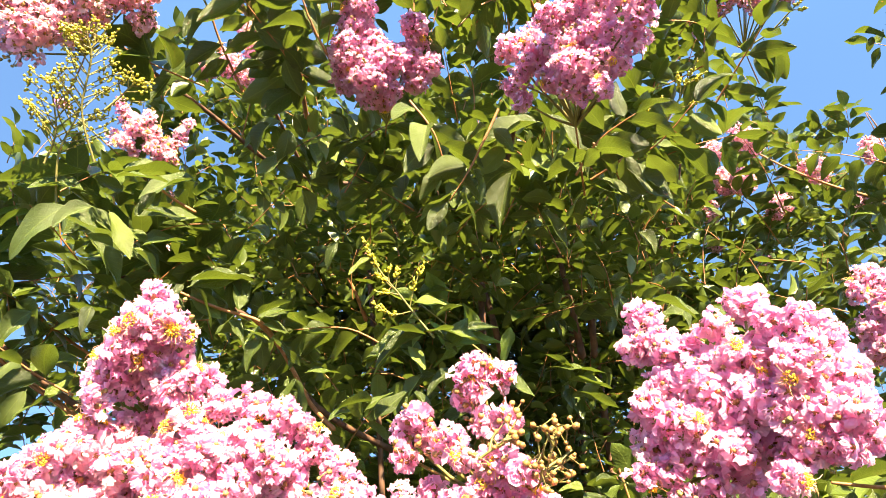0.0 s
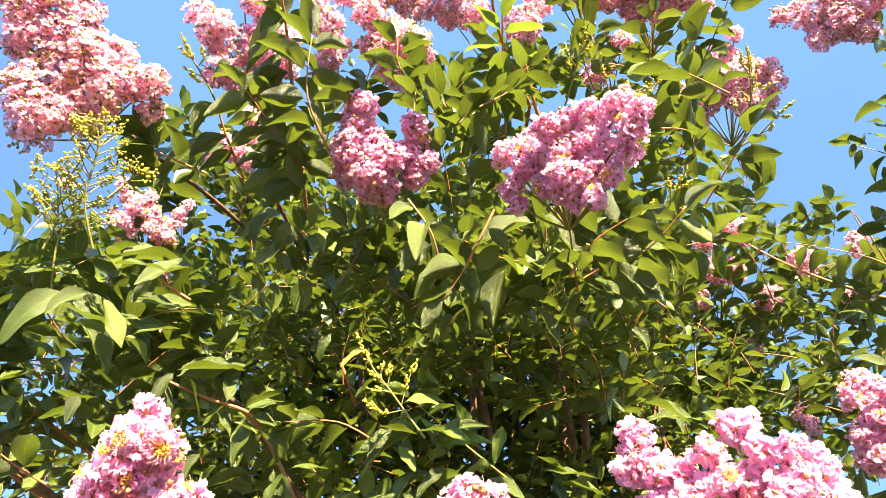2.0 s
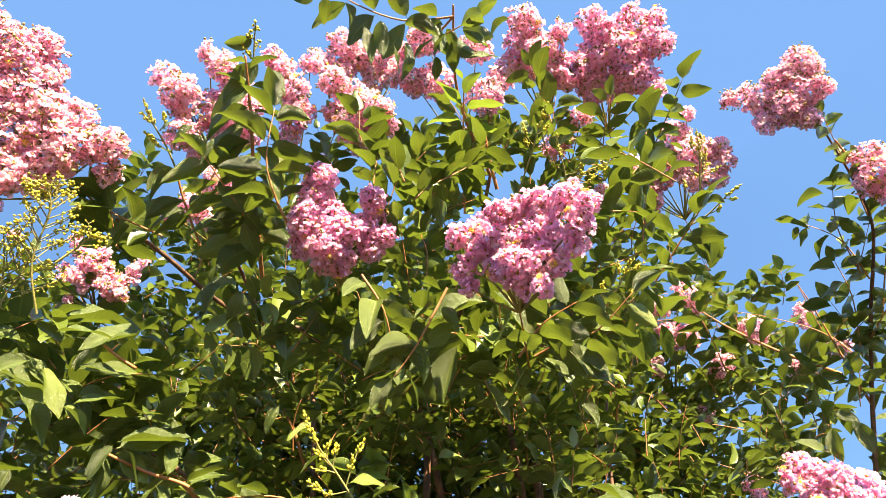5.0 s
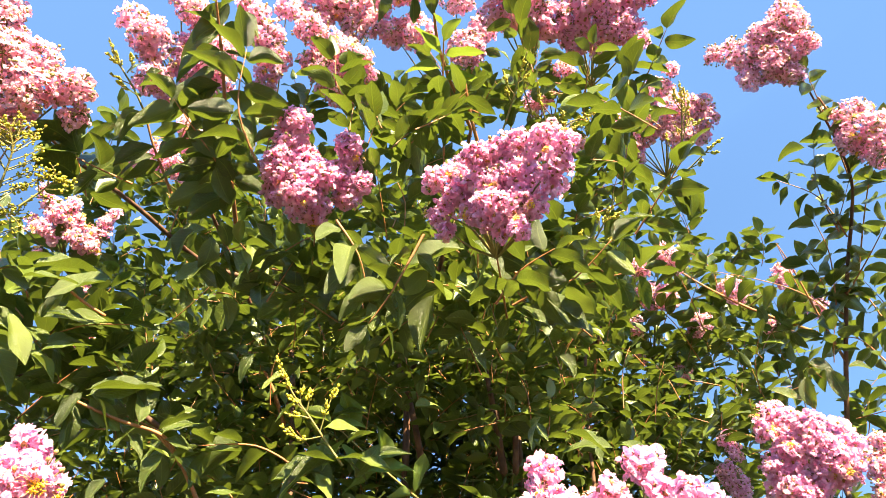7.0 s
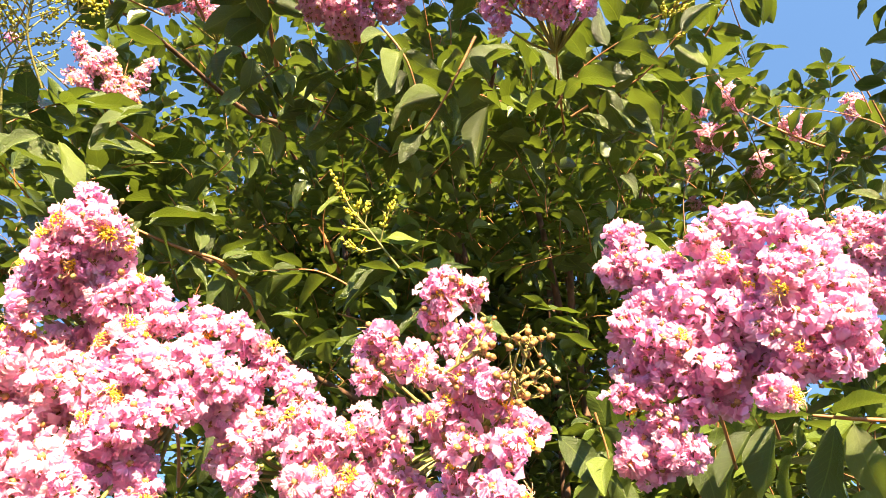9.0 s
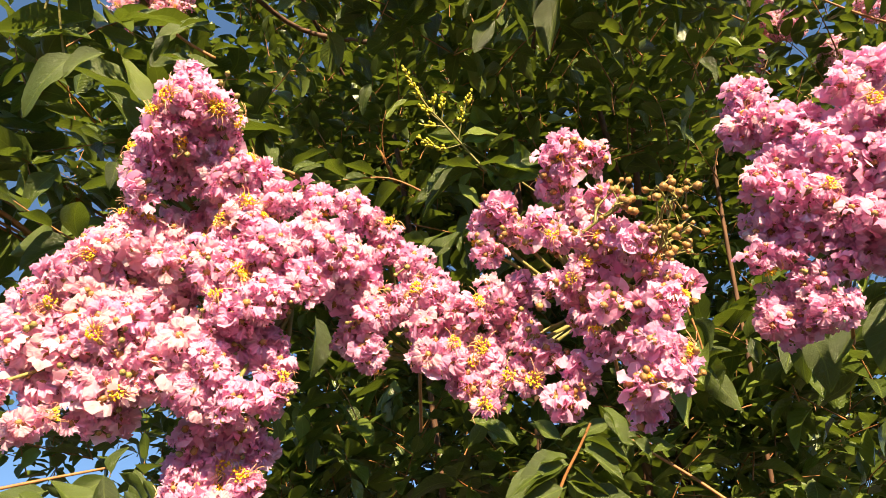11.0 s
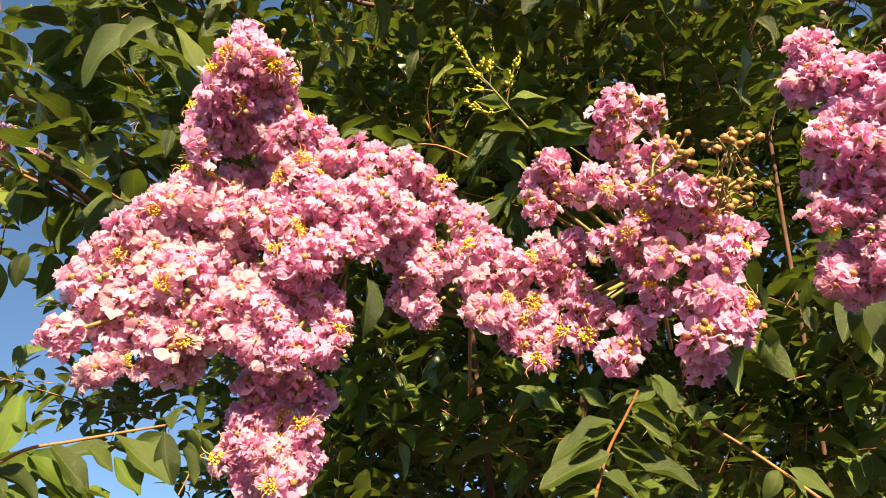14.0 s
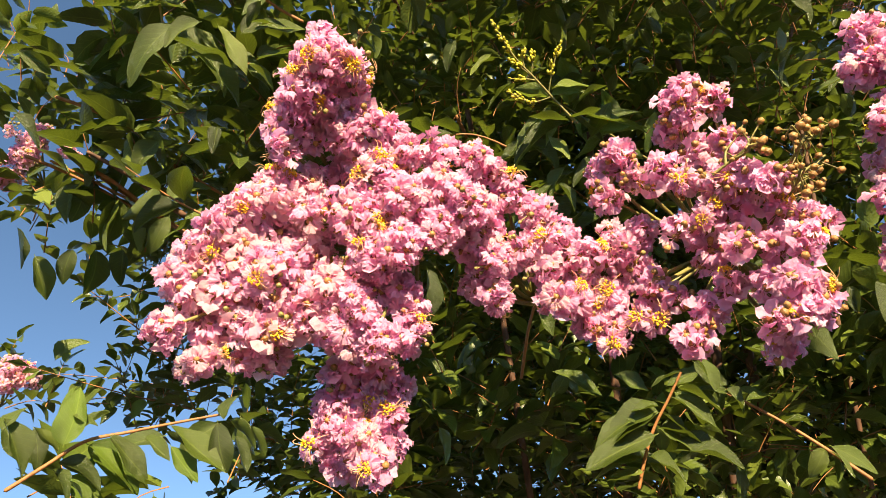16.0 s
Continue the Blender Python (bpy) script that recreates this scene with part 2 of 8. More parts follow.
def flower_shape(rng, open_stamens, arcs=13, rings=3):
    """One blossom about 2.5 cm wide: six frilled round petals on thin claws round a tuft of stamens. It faces +z."""
    pile = Pile()
    for k in range(6):
        turn = 2 * math.pi * k / 6 + rng.uniform(-0.3, 0.3)
        lift = rng.uniform(-0.3, 0.95)
        length, spread = rng.uniform(0.0050, 0.0067), rng.uniform(1.15, 1.45)
        phase, beat, bowl = rng.uniform(0, 6), rng.uniform(3.6, 5.2), rng.uniform(-0.0012, 0.0016)
        v, u, f = [(0, 0, 0)], [(0.5, 0)], []
        for i in range(1, rings + 1):
            q = (i / rings) ** 0.75
            for j in range(arcs + 1):
                a = spread * (2 * j / arcs - 1)
                scallop = 1 + q * (0.10 * math.sin(3.1 * beat * a + phase) + rng.uniform(-0.08, 0.08))
                r = length * q * math.cos(a * 0.72) ** 0.4 * scallop
                frill = q ** 1.6 * (0.0014 * math.sin(2 * beat * a + 2 * phase) + 0.0012 * math.sin(3.9 * beat * a - phase))
                v.append((r * math.sin(a), r * math.cos(a), frill + bowl * math.sin(math.pi * q) - 0.0022 * q * q + rng.uniform(-0.0002, 0.0002)))
                u.append((0.5 + 0.5 * q * math.sin(a), q))
        for j in range(arcs):
            f.append((0, 2 + j, 1 + j))
            for i in range(rings - 1):
                a = 1 + i * (arcs + 1) + j
                f.append((a, a + 1, a + arcs + 2)), f.append((a, a + arcs + 2, a + arcs + 1))
        claw = len(v)
        v += [(-0.0004, -0.005, -0.001), (0.0004, -0.005, -0.001), (0.0005, 0.0006, 0), (-0.0005, 0.0006, 0)]
        u += [(0.5, 0)] * 4
        f += [(claw, claw + 1, claw + 2), (claw, claw + 2, claw + 3)]
        m = Matrix.Rotation(turn, 4, "Z") @ Matrix.Translation((0, 0.0036, 0.001)) @ Matrix.Rotation(lift, 4, "X") @ Matrix.Rotation(rng.uniform(-0.7, 0.7), 4, "Y")
        pile.add((np.array(v), f, [0] * len(f), np.array(u)), m)
    pile.add(ball_shape(0.0026, 2, 1.2, 2, 5), Matrix.Translation((0, 0, -0.001)))
    if open_stamens:
        for k in range(34):
            a, r = rng.uniform(0, 6.28), 0.0046 * math.sqrt(rng.random())
            pile.add(ball_shape(0.0008, 1, 1.2, 1, 4), Matrix.Translation((r * math.cos(a), r * math.sin(a), 0.0066 + rng.uniform(0, 0.0025) - 60 * r * r)))
        for k in range(7):
            a = rng.uniform(0, 6.28)
            reach, bend = rng.uniform(0.009, 0.014), rng.uniform(-0.003, 0.003)
            tip = (reach * math.cos(a), reach * math.sin(a), rng.uniform(0.002, 0.010))
            shape, _ = tube_shape([(0, 0, 0), (tip[0] * 0.5 + bend, tip[1] * 0.5 - bend, 0.009), tip], [0.00032, 0.00028, 0.0002], 3, 3)
            pile.add((shape[0], shape[1], [3] * len(shape[1]), shape[3]), Matrix.Identity(4))
    return np.concatenate(pile.v), pile.f, pile.s, np.concatenate(pile.u)


rng = random.Random(7)
FLOWERS = [flower_shape(rng, k > 9) for k in range(13)]
INNER_FLOWERS = [flower_shape(rng, False, 4, 1) for k in range(6)]
FAR_FLOWERS = [flower_shape(rng, k > 9, 5, 2) for k in range(13)]
FLOWER_MESHES = [mesh_of("flower", v, f, [PETAL, STAMEN, BUD_TAN, FILAMENT], s, u, True) for v, f, s, u in FLOWERS]
FAR_MESHES = [mesh_of("flower", v, f, [PETAL, STAMEN, BUD_TAN, FILAMENT], s, u, True) for v, f, s, u in FAR_FLOWERS]
FAR_FADED_MESHES = [mesh_of("flower", v, f, [PETAL_PALE, STAMEN, BUD_TAN, FILAMENT], s, u, True) for v, f, s, u in FAR_FLOWERS]
FADED_MESHES = [mesh_of("flower", v, f, [PETAL_PALE, STAMEN, BUD_TAN, FILAMENT], s, u, True) for v, f, s, u in FLOWERS]
LEAVES = [leaf_shape(rng, 10, 4, rng.uniform(0.05, 0.40), rng.uniform(-0.1, 0.5), 0.14) for k in range(12)]
LEAF_MESHES = [mesh_of("leaf", v, f, [LEAF], s, u) for v, f, s, u in LEAVES]
YOUNG_MESHES = [mesh_of("leaf", v, f, [LEAF_YOUNG], s, u) for v, f, s, u in LEAVES]
FAR_LEAVES = [leaf_shape(rng, 5, 2, rng.uniform(0.05, 0.45), rng.uniform(-0.15, 0.55), 0.1) for k in range(9)]


def facing(way, spin=0.0):
    """A turn that sends +z to the given direction."""
    return Vector(way).to_track_quat("Z", "Y").to_matrix().to_4x4() @ Matrix.Rotation(spin, 4, "Z")


def leaf_pose(at, along, up, size):
    y = Vector(along).normalized()
    x = y.cross(Vector(up)).normalized()
    z = x.cross(y)
    return Matrix.Translation(at) @ Matrix((x, y, z)).transposed().to_4x4() @ Matrix.Scale(size, 4)


# ---- kinds of parts ----


def jolt(rng, amount):
    return Vector((rng.uniform(-1, 1), rng.uniform(-1, 1), rng.uniform(-1, 1))) * amount


def leaf_poses(rng, line, size, pairs, droop=0.25):
    """Places for leaves in near-opposite pairs along a shoot, with one at the tip."""
    out = []
    spin = rng.uniform(0, 3.1)
    for i in range(pairs):
        q = (i + 0.6) / (pairs + 0.3) * (len(line) - 1)
        k = min(int(q), len(line) - 2)
        p = line[k].lerp(line[k + 1], q - k)
        way = (line[k + 1] - line[k]).normalized()
        spin += rng.uniform(-0.25, 0.25)
        side = way.orthogonal().normalized()
        side = Matrix.Rotation(spin, 3, way) @ side
        flat = (side - Vector((0, 0, side.z * 0.55))).normalized()
        for sign in (1, -1):
            along = (way * rng.uniform(0.3, 0.8) + flat * sign + jolt(rng, 0.3) + Vector((0, 0, -droop * rng.uniform(0, 2)))).normalized()
            up = Vector((0, 0, 1)) + jolt(rng, 0.55)
            taper = 0.62 + 0.38 * math.sin(math.pi * (0.15 + 0.75 * i / max(pairs, 1)))
            out.append(leaf_pose(p + along * 0.004, along, up, size * taper * rng.uniform(0.8, 1.15)))
    way = (line[-1] - line[-2]).normalized()
    out.append(leaf_pose(line[-1], way + jolt(rng, 0.3), Vector((0, 0, 1)) + jolt(rng, 0.4), size * rng.uniform(0.6, 0.9)))
    return out


def shoot(tree, points, size=0.075, pairs=5, young=False, thick=0.0022, seed=0, droop=0.25):
    """A leafy shoot close enough that its leaves are parts of their own."""
    rng = random.Random(seed * 31 + 5)
    shape, line = tube_shape(points, [thick * (1 - 0.7 * i / (len(points) - 1)) for i in range(len(points))], 6, 5)
    part("twig", mesh_of("twig", shape[0], shape[1], [STALK if young else TWIG]), tree)
    for m in leaf_poses(rng, line, size, pairs, droop):
        leaf = part("leaf", rng.choice(YOUNG_MESHES if young else LEAF_MESHES), tree)
        leaf.matrix_basis = m


def blade(tree, base, tip, up, young=False, seed=0):
    """One leaf from its stalk to its tip."""
    rng = random.Random(seed)
    a, b = Vector(base), Vector(tip)
    leaf = part("leaf", rng.choice(YOUNG_MESHES if young else LEAF_MESHES), tree)
    leaf.matrix_basis = leaf_pose(a, b - a, Vector(up) + jolt(rng, 0.15), (b - a).length * 1.06)


def limb(tree, points, thick, thin, name="branch"):
    n = len(points)
    v, f, _ = stick(points, [thick + (thin - thick) * i / (n - 1) for i in range(n)], 8, 6)
    part(name, mesh_of(name, v, f, [BARK if thick > 0.005 else TWIG]), tree)


def panicle(tree, base, lobes, label, faded=0.15, spacing=0.0125, size=1.0, buds=0.07, seed=0, gap=0.0, gold=0.06, far=False):
    """A flower head: a branching stalk whose rounded lobes (centre and radius) are covered with blossoms and some buds."""
    rng = random.Random(seed * 17 + 3)
    head = part("flower_head", None, tree, label)
    spots = []
    for i, (x, y, z, r) in enumerate(lobes):
        n = max(8, int(4 * math.pi * r * r / spacing ** 2))
        start = rng.random() * 6.28
        for k in range(n):
            h = 1 - 2 * (k + 0.5) / n
            a = start + 2.39996 * k
            s = math.sqrt(1 - h * h)
            out = (Vector((s * math.cos(a), s * math.sin(a), h)) + jolt(rng, 0.25)).normalized()
            p = Vector((x, y, z)) + out * r
            lump = noise.noise(p * (34 if far else 48))
            p += out * (r * (0.20 if far else 0.05) * lump + (0.006 if far else 0.002) * lump + rng.uniform(-0.004, 0.004))
            if rng.random() < gap or any(j != i and (p - Vector(o[:3])).length < 0.86 * o[3] for j, o in enumerate(lobes)):
                continue
            spots.append((p, out))
    rng.shuffle(spots)
    inner = spots[: int(len(spots) * 0.38)]
    stalks, small = Pile(), Pile()
    base = Vector(base)
    for x, y, z, r in lobes:
        c = Vector((x, y, z))
        shape, _ = tube_shape([base, base.lerp(c, 0.55) + jolt(rng, 0.008), c], [0.0022, 0.0016, 0.001], 5, 3)
        stalks.add(shape, Matrix.Identity(4))
    rest = Pile()
    for k, (p, out) in enumerate(spots):
        near = min(lobes, key=lambda o: (p - Vector(o[:3])).length - o[3])
        c = Vector(near[:3])
        if k % (3 if far else 2) == 0:
            shape, _ = tube_shape([c, c.lerp(p, 0.6) + jolt(rng, 0.003), p], [0.0009, 0.0007, 0.0006], 3, 2)
            stalks.add(shape, Matrix.Identity(4))
        turn = facing(out + jolt(rng, 0.5) + Vector((0.1, -0.5, 0.25)), rng.uniform(0, 6.28))
        if rng.random() < buds:
            for _ in range(rng.randint(1, 3)):
                b = p + jolt(rng, 0.006) + out * 0.003
                small.add(ball_shape(rng.uniform(0.0018, 0.0031) if buds > 0.15 else rng.uniform(0.0016, 0.0026), 0, 1.0, 2, 5), Matrix.Translation(b) @ turn)
                shape, _ = tube_shape([c.lerp(p, 0.7), b], [0.0007, 0.0006], 3, 1)
                stalks.add(shape, Matrix.Identity(4))
            if rng.random() < 0.5:
                continue
        m = Matrix.Translation(p) @ turn @ Matrix.Scale(size * rng.uniform(0.8, 1.2), 4)
        if k < 290:
            pale = rng.random() < faded
            kind = rng.randrange(10, 13) if rng.random() < (gold * 0.7 if far else gold) else rng.randrange(10)
            flower = part("flower", ((FAR_FADED_MESHES if pale else FAR_MESHES) if far else (FADED_MESHES if pale else FLOWER_MESHES))[kind], head)
            flower.matrix_basis = m
        else:
            rest.add(rng.choice(FAR_FLOWERS[:10]), m)
    for p, out in inner:
        m = Matrix.Translation(p - out * rng.uniform(0.006, 0.012) + jolt(rng, 0.006)) @ facing(out + jolt(rng, 0.5), rng.uniform(0, 6.28)) @ Matrix.Scale(size * 1.1, 4)
        rest.add(rng.choice(INNER_FLOWERS), m)
    part("stalk", stalks.mesh("stalk", [STALK]), head)
    if small.n:
        part("bud_knot", small.mesh("bud_knot", [BUD_TAN if buds > 0.38 else BUD_OLIVE]), head, "small round unopened buds", "stuff")
    if rest.n:
        part("blossom_mass", rest.mesh("blossom_mass", [PETAL_PALE if faded > 0.4 else PETAL, STAMEN, BUD_TAN, FILAMENT]), head, "crowded crinkled pink blossoms", "stuff")
    return head


def bud_spray(tree, points, label, reach=0.05, twigs=7, tan=False, seed=0, ball=0.0025):
    """A flower head still in bud: a stalk with short side twigs, each tipped with a knot of round buds."""
    rng = random.Random(seed * 13 + 1)
    spray = part("bud_spray", None, tree, label)
    stalks, knots = Pile(), Pile()
    shape, line = tube_shape(points, [(0.0011 if tan else 0.0019) * (1 - 0.5 * i / (len(points) - 1)) for i in range(len(points))], 5, 5)
    stalks.add(shape, Matrix.Identity(4))
    for k in range(twigs):
        q = 0.35 + 0.65 * k / max(twigs - 1, 1)
        i = min(int(q * (len(line) - 1)), len(line) - 2)
        p, way = line[i], (line[i + 1] - line[i]).normalized()
        side = Matrix.Rotation(math.pi * k + rng.uniform(-0.6, 0.6), 3, way) @ way.orthogonal().normalized()
        tip = p + (side + way * 0.9).normalized() * reach * (1.15 - 0.75 * q)
        if k == twigs - 1:
            tip = line[-1]
        shape, tw = tube_shape([p, p.lerp(tip, 0.5) + jolt(rng, 0.003), tip], [0.0012, 0.0009, 0.0007], 4, 3)
        stalks.add(shape, Matrix.Identity(4))
        for _ in range(rng.randint(3, 5) if tan else rng.randint(8, 13)):
            j = rng.choice(tw[len(tw) // 2:])
            b = j + jolt(rng, 0.011 if tan else 0.0062)
            knots.add(ball_shape(ball * rng.uniform(0.6, 1.25), 0, 1.0, 2 if ball < 0.003 else 3, 5 if ball < 0.003 else 6), Matrix.Translation(b) @ facing(b - p, 0))
            shape, _ = tube_shape([j, b], [0.0006, 0.0006], 3, 1)
            stalks.add(shape, Matrix.Identity(4))
    part("stalk", stalks.mesh("stalk", [STALK]), spray)
    part("bud_knot", knots.mesh("bud_knot", [BUD_TAN if tan else BUD_GREEN]), spray, "", "stuff")


def twig_spray(tree, points, sides, label, ball=0.0021, seed=0):
    """A flower head in early bud: a stalk and its side twigs, each ending in a tight cone of pointed buds."""
    rng = random.Random(seed)
    spray = part("bud_spray", None, tree, label)
    stalks, knots = Pile(), Pile()
    for k, run in enumerate([points] + sides):
        thick = 0.0019 if k == 0 else 0.0011
        shape, line = tube_shape(run, [thick * (1 - 0.45 * i / (len(run) - 1)) for i in range(len(run))], 5, 6)
        stalks.add(shape, Matrix.Identity(4))
        length = sum((b - a).length for a, b in zip(line, line[1:]))
        for j in range(26 if k == 0 else 15):
            q = rng.random() ** 0.7
            back = q * min(0.045 if k == 0 else 0.024, length * 0.6)
            i, far_off = len(line) - 1, back
            while i > 0 and far_off > (line[i] - line[i - 1]).length:
                far_off -= (line[i] - line[i - 1]).length
                i -= 1
            way = (line[i] - line[i - 1]).normalized()
            p = line[i] - way * far_off
            out = (Matrix.Rotation(rng.uniform(0, 6.28), 3, way) @ way.orthogonal().normalized() + way * 0.8).normalized()
            b = p + out * (0.0015 + 0.0055 * q * rng.random())
            knots.add(ball_shape(ball * rng.uniform(0.6, 1.15), 0, 1.45, 2, 5), Matrix.Translation(b) @ facing(out + way))
            shape, _ = tube_shape([p, b], [0.0005, 0.0005], 3, 1)
            stalks.add(shape, Matrix.Identity(4))
    part("stalk", stalks.mesh("stalk", [STALK]), spray)
    part("bud_knot", knots.mesh("bud_knot", [BUD_GREEN]), spray, "", "stuff")


class Crown:
    """The leaves of one tree past those that are parts of their own."""

    def __init__(self, tree):
        self.tree, self.leaves, self.twigs, self.rng = tree, Pile(), Pile(), random.Random(21)

    def fill(self, centre, radius, cover=1.3, size=0.07):
        """Leafy twigs within a round stretch of the crown."""
        rng, c = self.rng, Vector(centre)
        want = cover * math.pi * radius ** 2 / (0.19 * size * size)
        made = 0
        while made < want:
            p = c + Vector((rng.gauss(0, 1), rng.gauss(0, 1), rng.gauss(0, 1))).normalized() * radius * rng.random() ** 0.4
            way = (Vector((0, -0.25, 0.75)) + (p - c) / radius * 0.6 + jolt(rng, 0.7)).normalized()
            long = rng.uniform(0.09, 0.17)
            a, b = p - way * long / 2, p + way * long / 2 + Vector((0, 0, -0.012))
            shape, line = tube_shape([a, p + jolt(rng, 0.008), b], [0.0016, 0.0012, 0.0007], 3, 3)
            self.twigs.add(shape, Matrix.Identity(4))
            for m in leaf_poses(rng, line, size * rng.uniform(0.8, 1.15), rng.randint(3, 5)):
                self.leaves.add(rng.choice(FAR_LEAVES), m)
                made += 1

    def shoot(self, points, size=0.075, pairs=5, seed=0, thick=0.0022):
        """A leafy shoot further off, joined to the rest."""
        rng = random.Random(seed * 31 + 5)
        shape, line = tube_shape(points, [thick * (1 - 0.7 * i / (len(points) - 1)) for i in range(len(points))], 5, 5)
        self.twigs.add(shape, Matrix.Identity(4))
        for m in leaf_poses(rng, line, size, pairs):
            self.leaves.add(rng.choice(LEAVES), m)

    def finish(self):
        part("foliage", self.leaves.mesh("foliage", [LEAF]), self.tree, "dense small glossy green leaves", "stuff")
        part("brushwood", self.twigs.mesh("brushwood", [TWIG]), self.tree, "thin reddish brown twigs", "stuff")


# ---- ground ----
def ground_sheet():
    v, f = [], []
    ticks = [-900, -300, -100, -40, -18, -9, -5, -3, -2, -1, 0, 1, 2, 3, 5, 9, 18, 40, 100, 300, 900]
    for y in ticks:
        for x in ticks:
            v.append((x, y, 0.05 * noise.noise(Vector((x * 0.3, y * 0.3, 0))) if abs(x) < 50 and abs(y) < 50 else 0))
    n = len(ticks)
    for j in range(n - 1):
        for i in range(n - 1):
            f.append((j * n + i, j * n + i + 1, j * n + i + n + 1, j * n + i + n))
    ob = new("ground", mesh_of("ground", v, f, [EARTH]))
    tagged(ob, label="flat dark earth under the flowering trees, out of view", category="ground", kind="structure")


ground_sheet()

# ---- trees ----
main_tree = tagged(new("crape_myrtle"), label="tall many-stemmed crape myrtle in full pink bloom", category="tree")
main_tree.location = (0, 0, 0)
side_tree = tagged(new("crape_myrtle"), label="slender crape myrtle with sparse pink flower heads", category="tree")
crown_main, crown_side = Crown(main_tree), Crown(side_tree)

# near flower heads
panicle(main_tree, (-0.193, 0.551, 1.816), [(-0.218, 0.423, 1.896, 0.006), (-0.233, 0.434, 1.886, 0.011), (-0.216, 0.439, 1.887, 0.012), (-0.218, 0.430, 1.854, 0.013), (-0.200, 0.440, 1.868, 0.009), (-0.242, 0.440, 1.856, 0.009), (-0.207, 0.444, 1.851, 0.012), (-0.249, 0.441, 1.838, 0.006), (-0.231, 0.450, 1.839, 0.010), (-0.202, 0.449, 1.830, 0.010), (-0.188, 0.449, 1.844, 0.006), (-0.179, 0.464, 1.848, 0.006), (-0.244, 0.435, 1.817, 0.006), (-0.215, 0.404, 1.862, 0.008), (-0.204, 0.407, 1.865, 0.008), (-0.227, 0.417, 1.851, 0.011), (-0.197, 0.418, 1.866, 0.010), (-0.239, 0.433, 1.836, 0.009)], "dense pink flower head, its upper lobe paling in sun", spacing=0.0102, seed=1)
limb(main_tree, [(-0.193, 0.551, 1.816), (-0.223, 0.640, 1.838), (-0.265, 0.765, 1.847)], 0.0012, 0.0019)
panicle(main_tree, (-0.192, 0.556, 1.788), [(-0.215, 0.478, 1.820, 0.009), (-0.233, 0.468, 1.809, 0.009), (-0.254, 0.459, 1.795, 0.015), (-0.270, 0.451, 1.779, 0.012), (-0.284, 0.446, 1.766, 0.008), (-0.263, 0.476, 1.779, 0.017), (-0.279, 0.463, 1.755, 0.017), (-0.299, 0.459, 1.754, 0.012), (-0.307, 0.455, 1.732, 0.009), (-0.303, 0.469, 1.719, 0.012), (-0.284, 0.472, 1.727, 0.018), (-0.257, 0.468, 1.736, 0.018), (-0.246, 0.490, 1.764, 0.019), (-0.232, 0.476, 1.782, 0.015), (-0.249, 0.484, 1.712, 0.016), (-0.265, 0.476, 1.701, 0.011), (-0.293, 0.479, 1.704, 0.009), (-0.291, 0.465, 1.680, 0.006), (-0.274, 0.493, 1.688, 0.006), (-0.260, 0.501, 1.692, 0.006), (-0.233, 0.487, 1.720, 0.016), (-0.216, 0.485, 1.734, 0.014), (-0.309, 0.446, 1.693, 0.006)], "heavy pink flower head with paler sunlit blossoms", faded=0.45, spacing=0.0102, seed=2)
limb(main_tree, [(-0.192, 0.556, 1.788), (-0.222, 0.646, 1.806), (-0.263, 0.773, 1.811)], 0.0012, 0.0019)
panicle(main_tree, (-0.170, 0.541, 1.784), [(-0.186, 0.467, 1.814, 0.012), (-0.163, 0.466, 1.826, 0.008), (-0.141, 0.474, 1.831, 0.008), (-0.118, 0.478, 1.827, 0.008), (-0.108, 0.494, 1.823, 0.006), (-0.170, 0.474, 1.794, 0.016), (-0.141, 0.481, 1.801, 0.014), (-0.199, 0.471, 1.781, 0.016), (-0.189, 0.478, 1.750, 0.015), (-0.169, 0.482, 1.763, 0.013), (-0.147, 0.482, 1.771, 0.011), (-0.121, 0.482, 1.787, 0.010), (-0.201, 0.482, 1.716, 0.011), (-0.182, 0.508, 1.739, 0.014), (-0.167, 0.509, 1.726, 0.006), (-0.169, 0.513, 1.708, 0.009), (-0.186, 0.489, 1.695, 0.011), (-0.213, 0.491, 1.701, 0.009)], "pink flower head crowded on a drooping branch", spacing=0.0102, seed=3)
limb(main_tree, [(-0.170, 0.541, 1.784), (-0.196, 0.633, 1.803), (-0.233, 0.760, 1.809)], 0.0012, 0.0019)
panicle(main_tree, (-0.201, 0.554, 1.713), [(-0.215, 0.522, 1.690, 0.009), (-0.190, 0.530, 1.684, 0.008), (-0.182, 0.543, 1.682, 0.006), (-0.206, 0.539, 1.668, 0.013), (-0.219, 0.528, 1.654, 0.009), (-0.187, 0.529, 1.657, 0.007), (-0.202, 0.527, 1.640, 0.011), (-0.188, 0.540, 1.639, 0.006), (-0.221, 0.520, 1.682, 0.006), (-0.193, 0.522, 1.625, 0.006), (-0.226, 0.538, 1.647, 0.011), (-0.201, 0.548, 1.647, 0.011), (-0.212, 0.544, 1.634, 0.011), (-0.223, 0.543, 1.633, 0.008), (-0.203, 0.550, 1.634, 0.008), (-0.224, 0.536, 1.666, 0.010), (-0.201, 0.545, 1.666, 0.010)], "hanging pink flower head with yellow stamens", gold=0.06, spacing=0.0102, seed=4)
limb(main_tree, [(-0.201, 0.554, 1.713), (-0.233, 0.646, 1.723), (-0.278, 0.775, 1.715)], 0.0012, 0.0019)
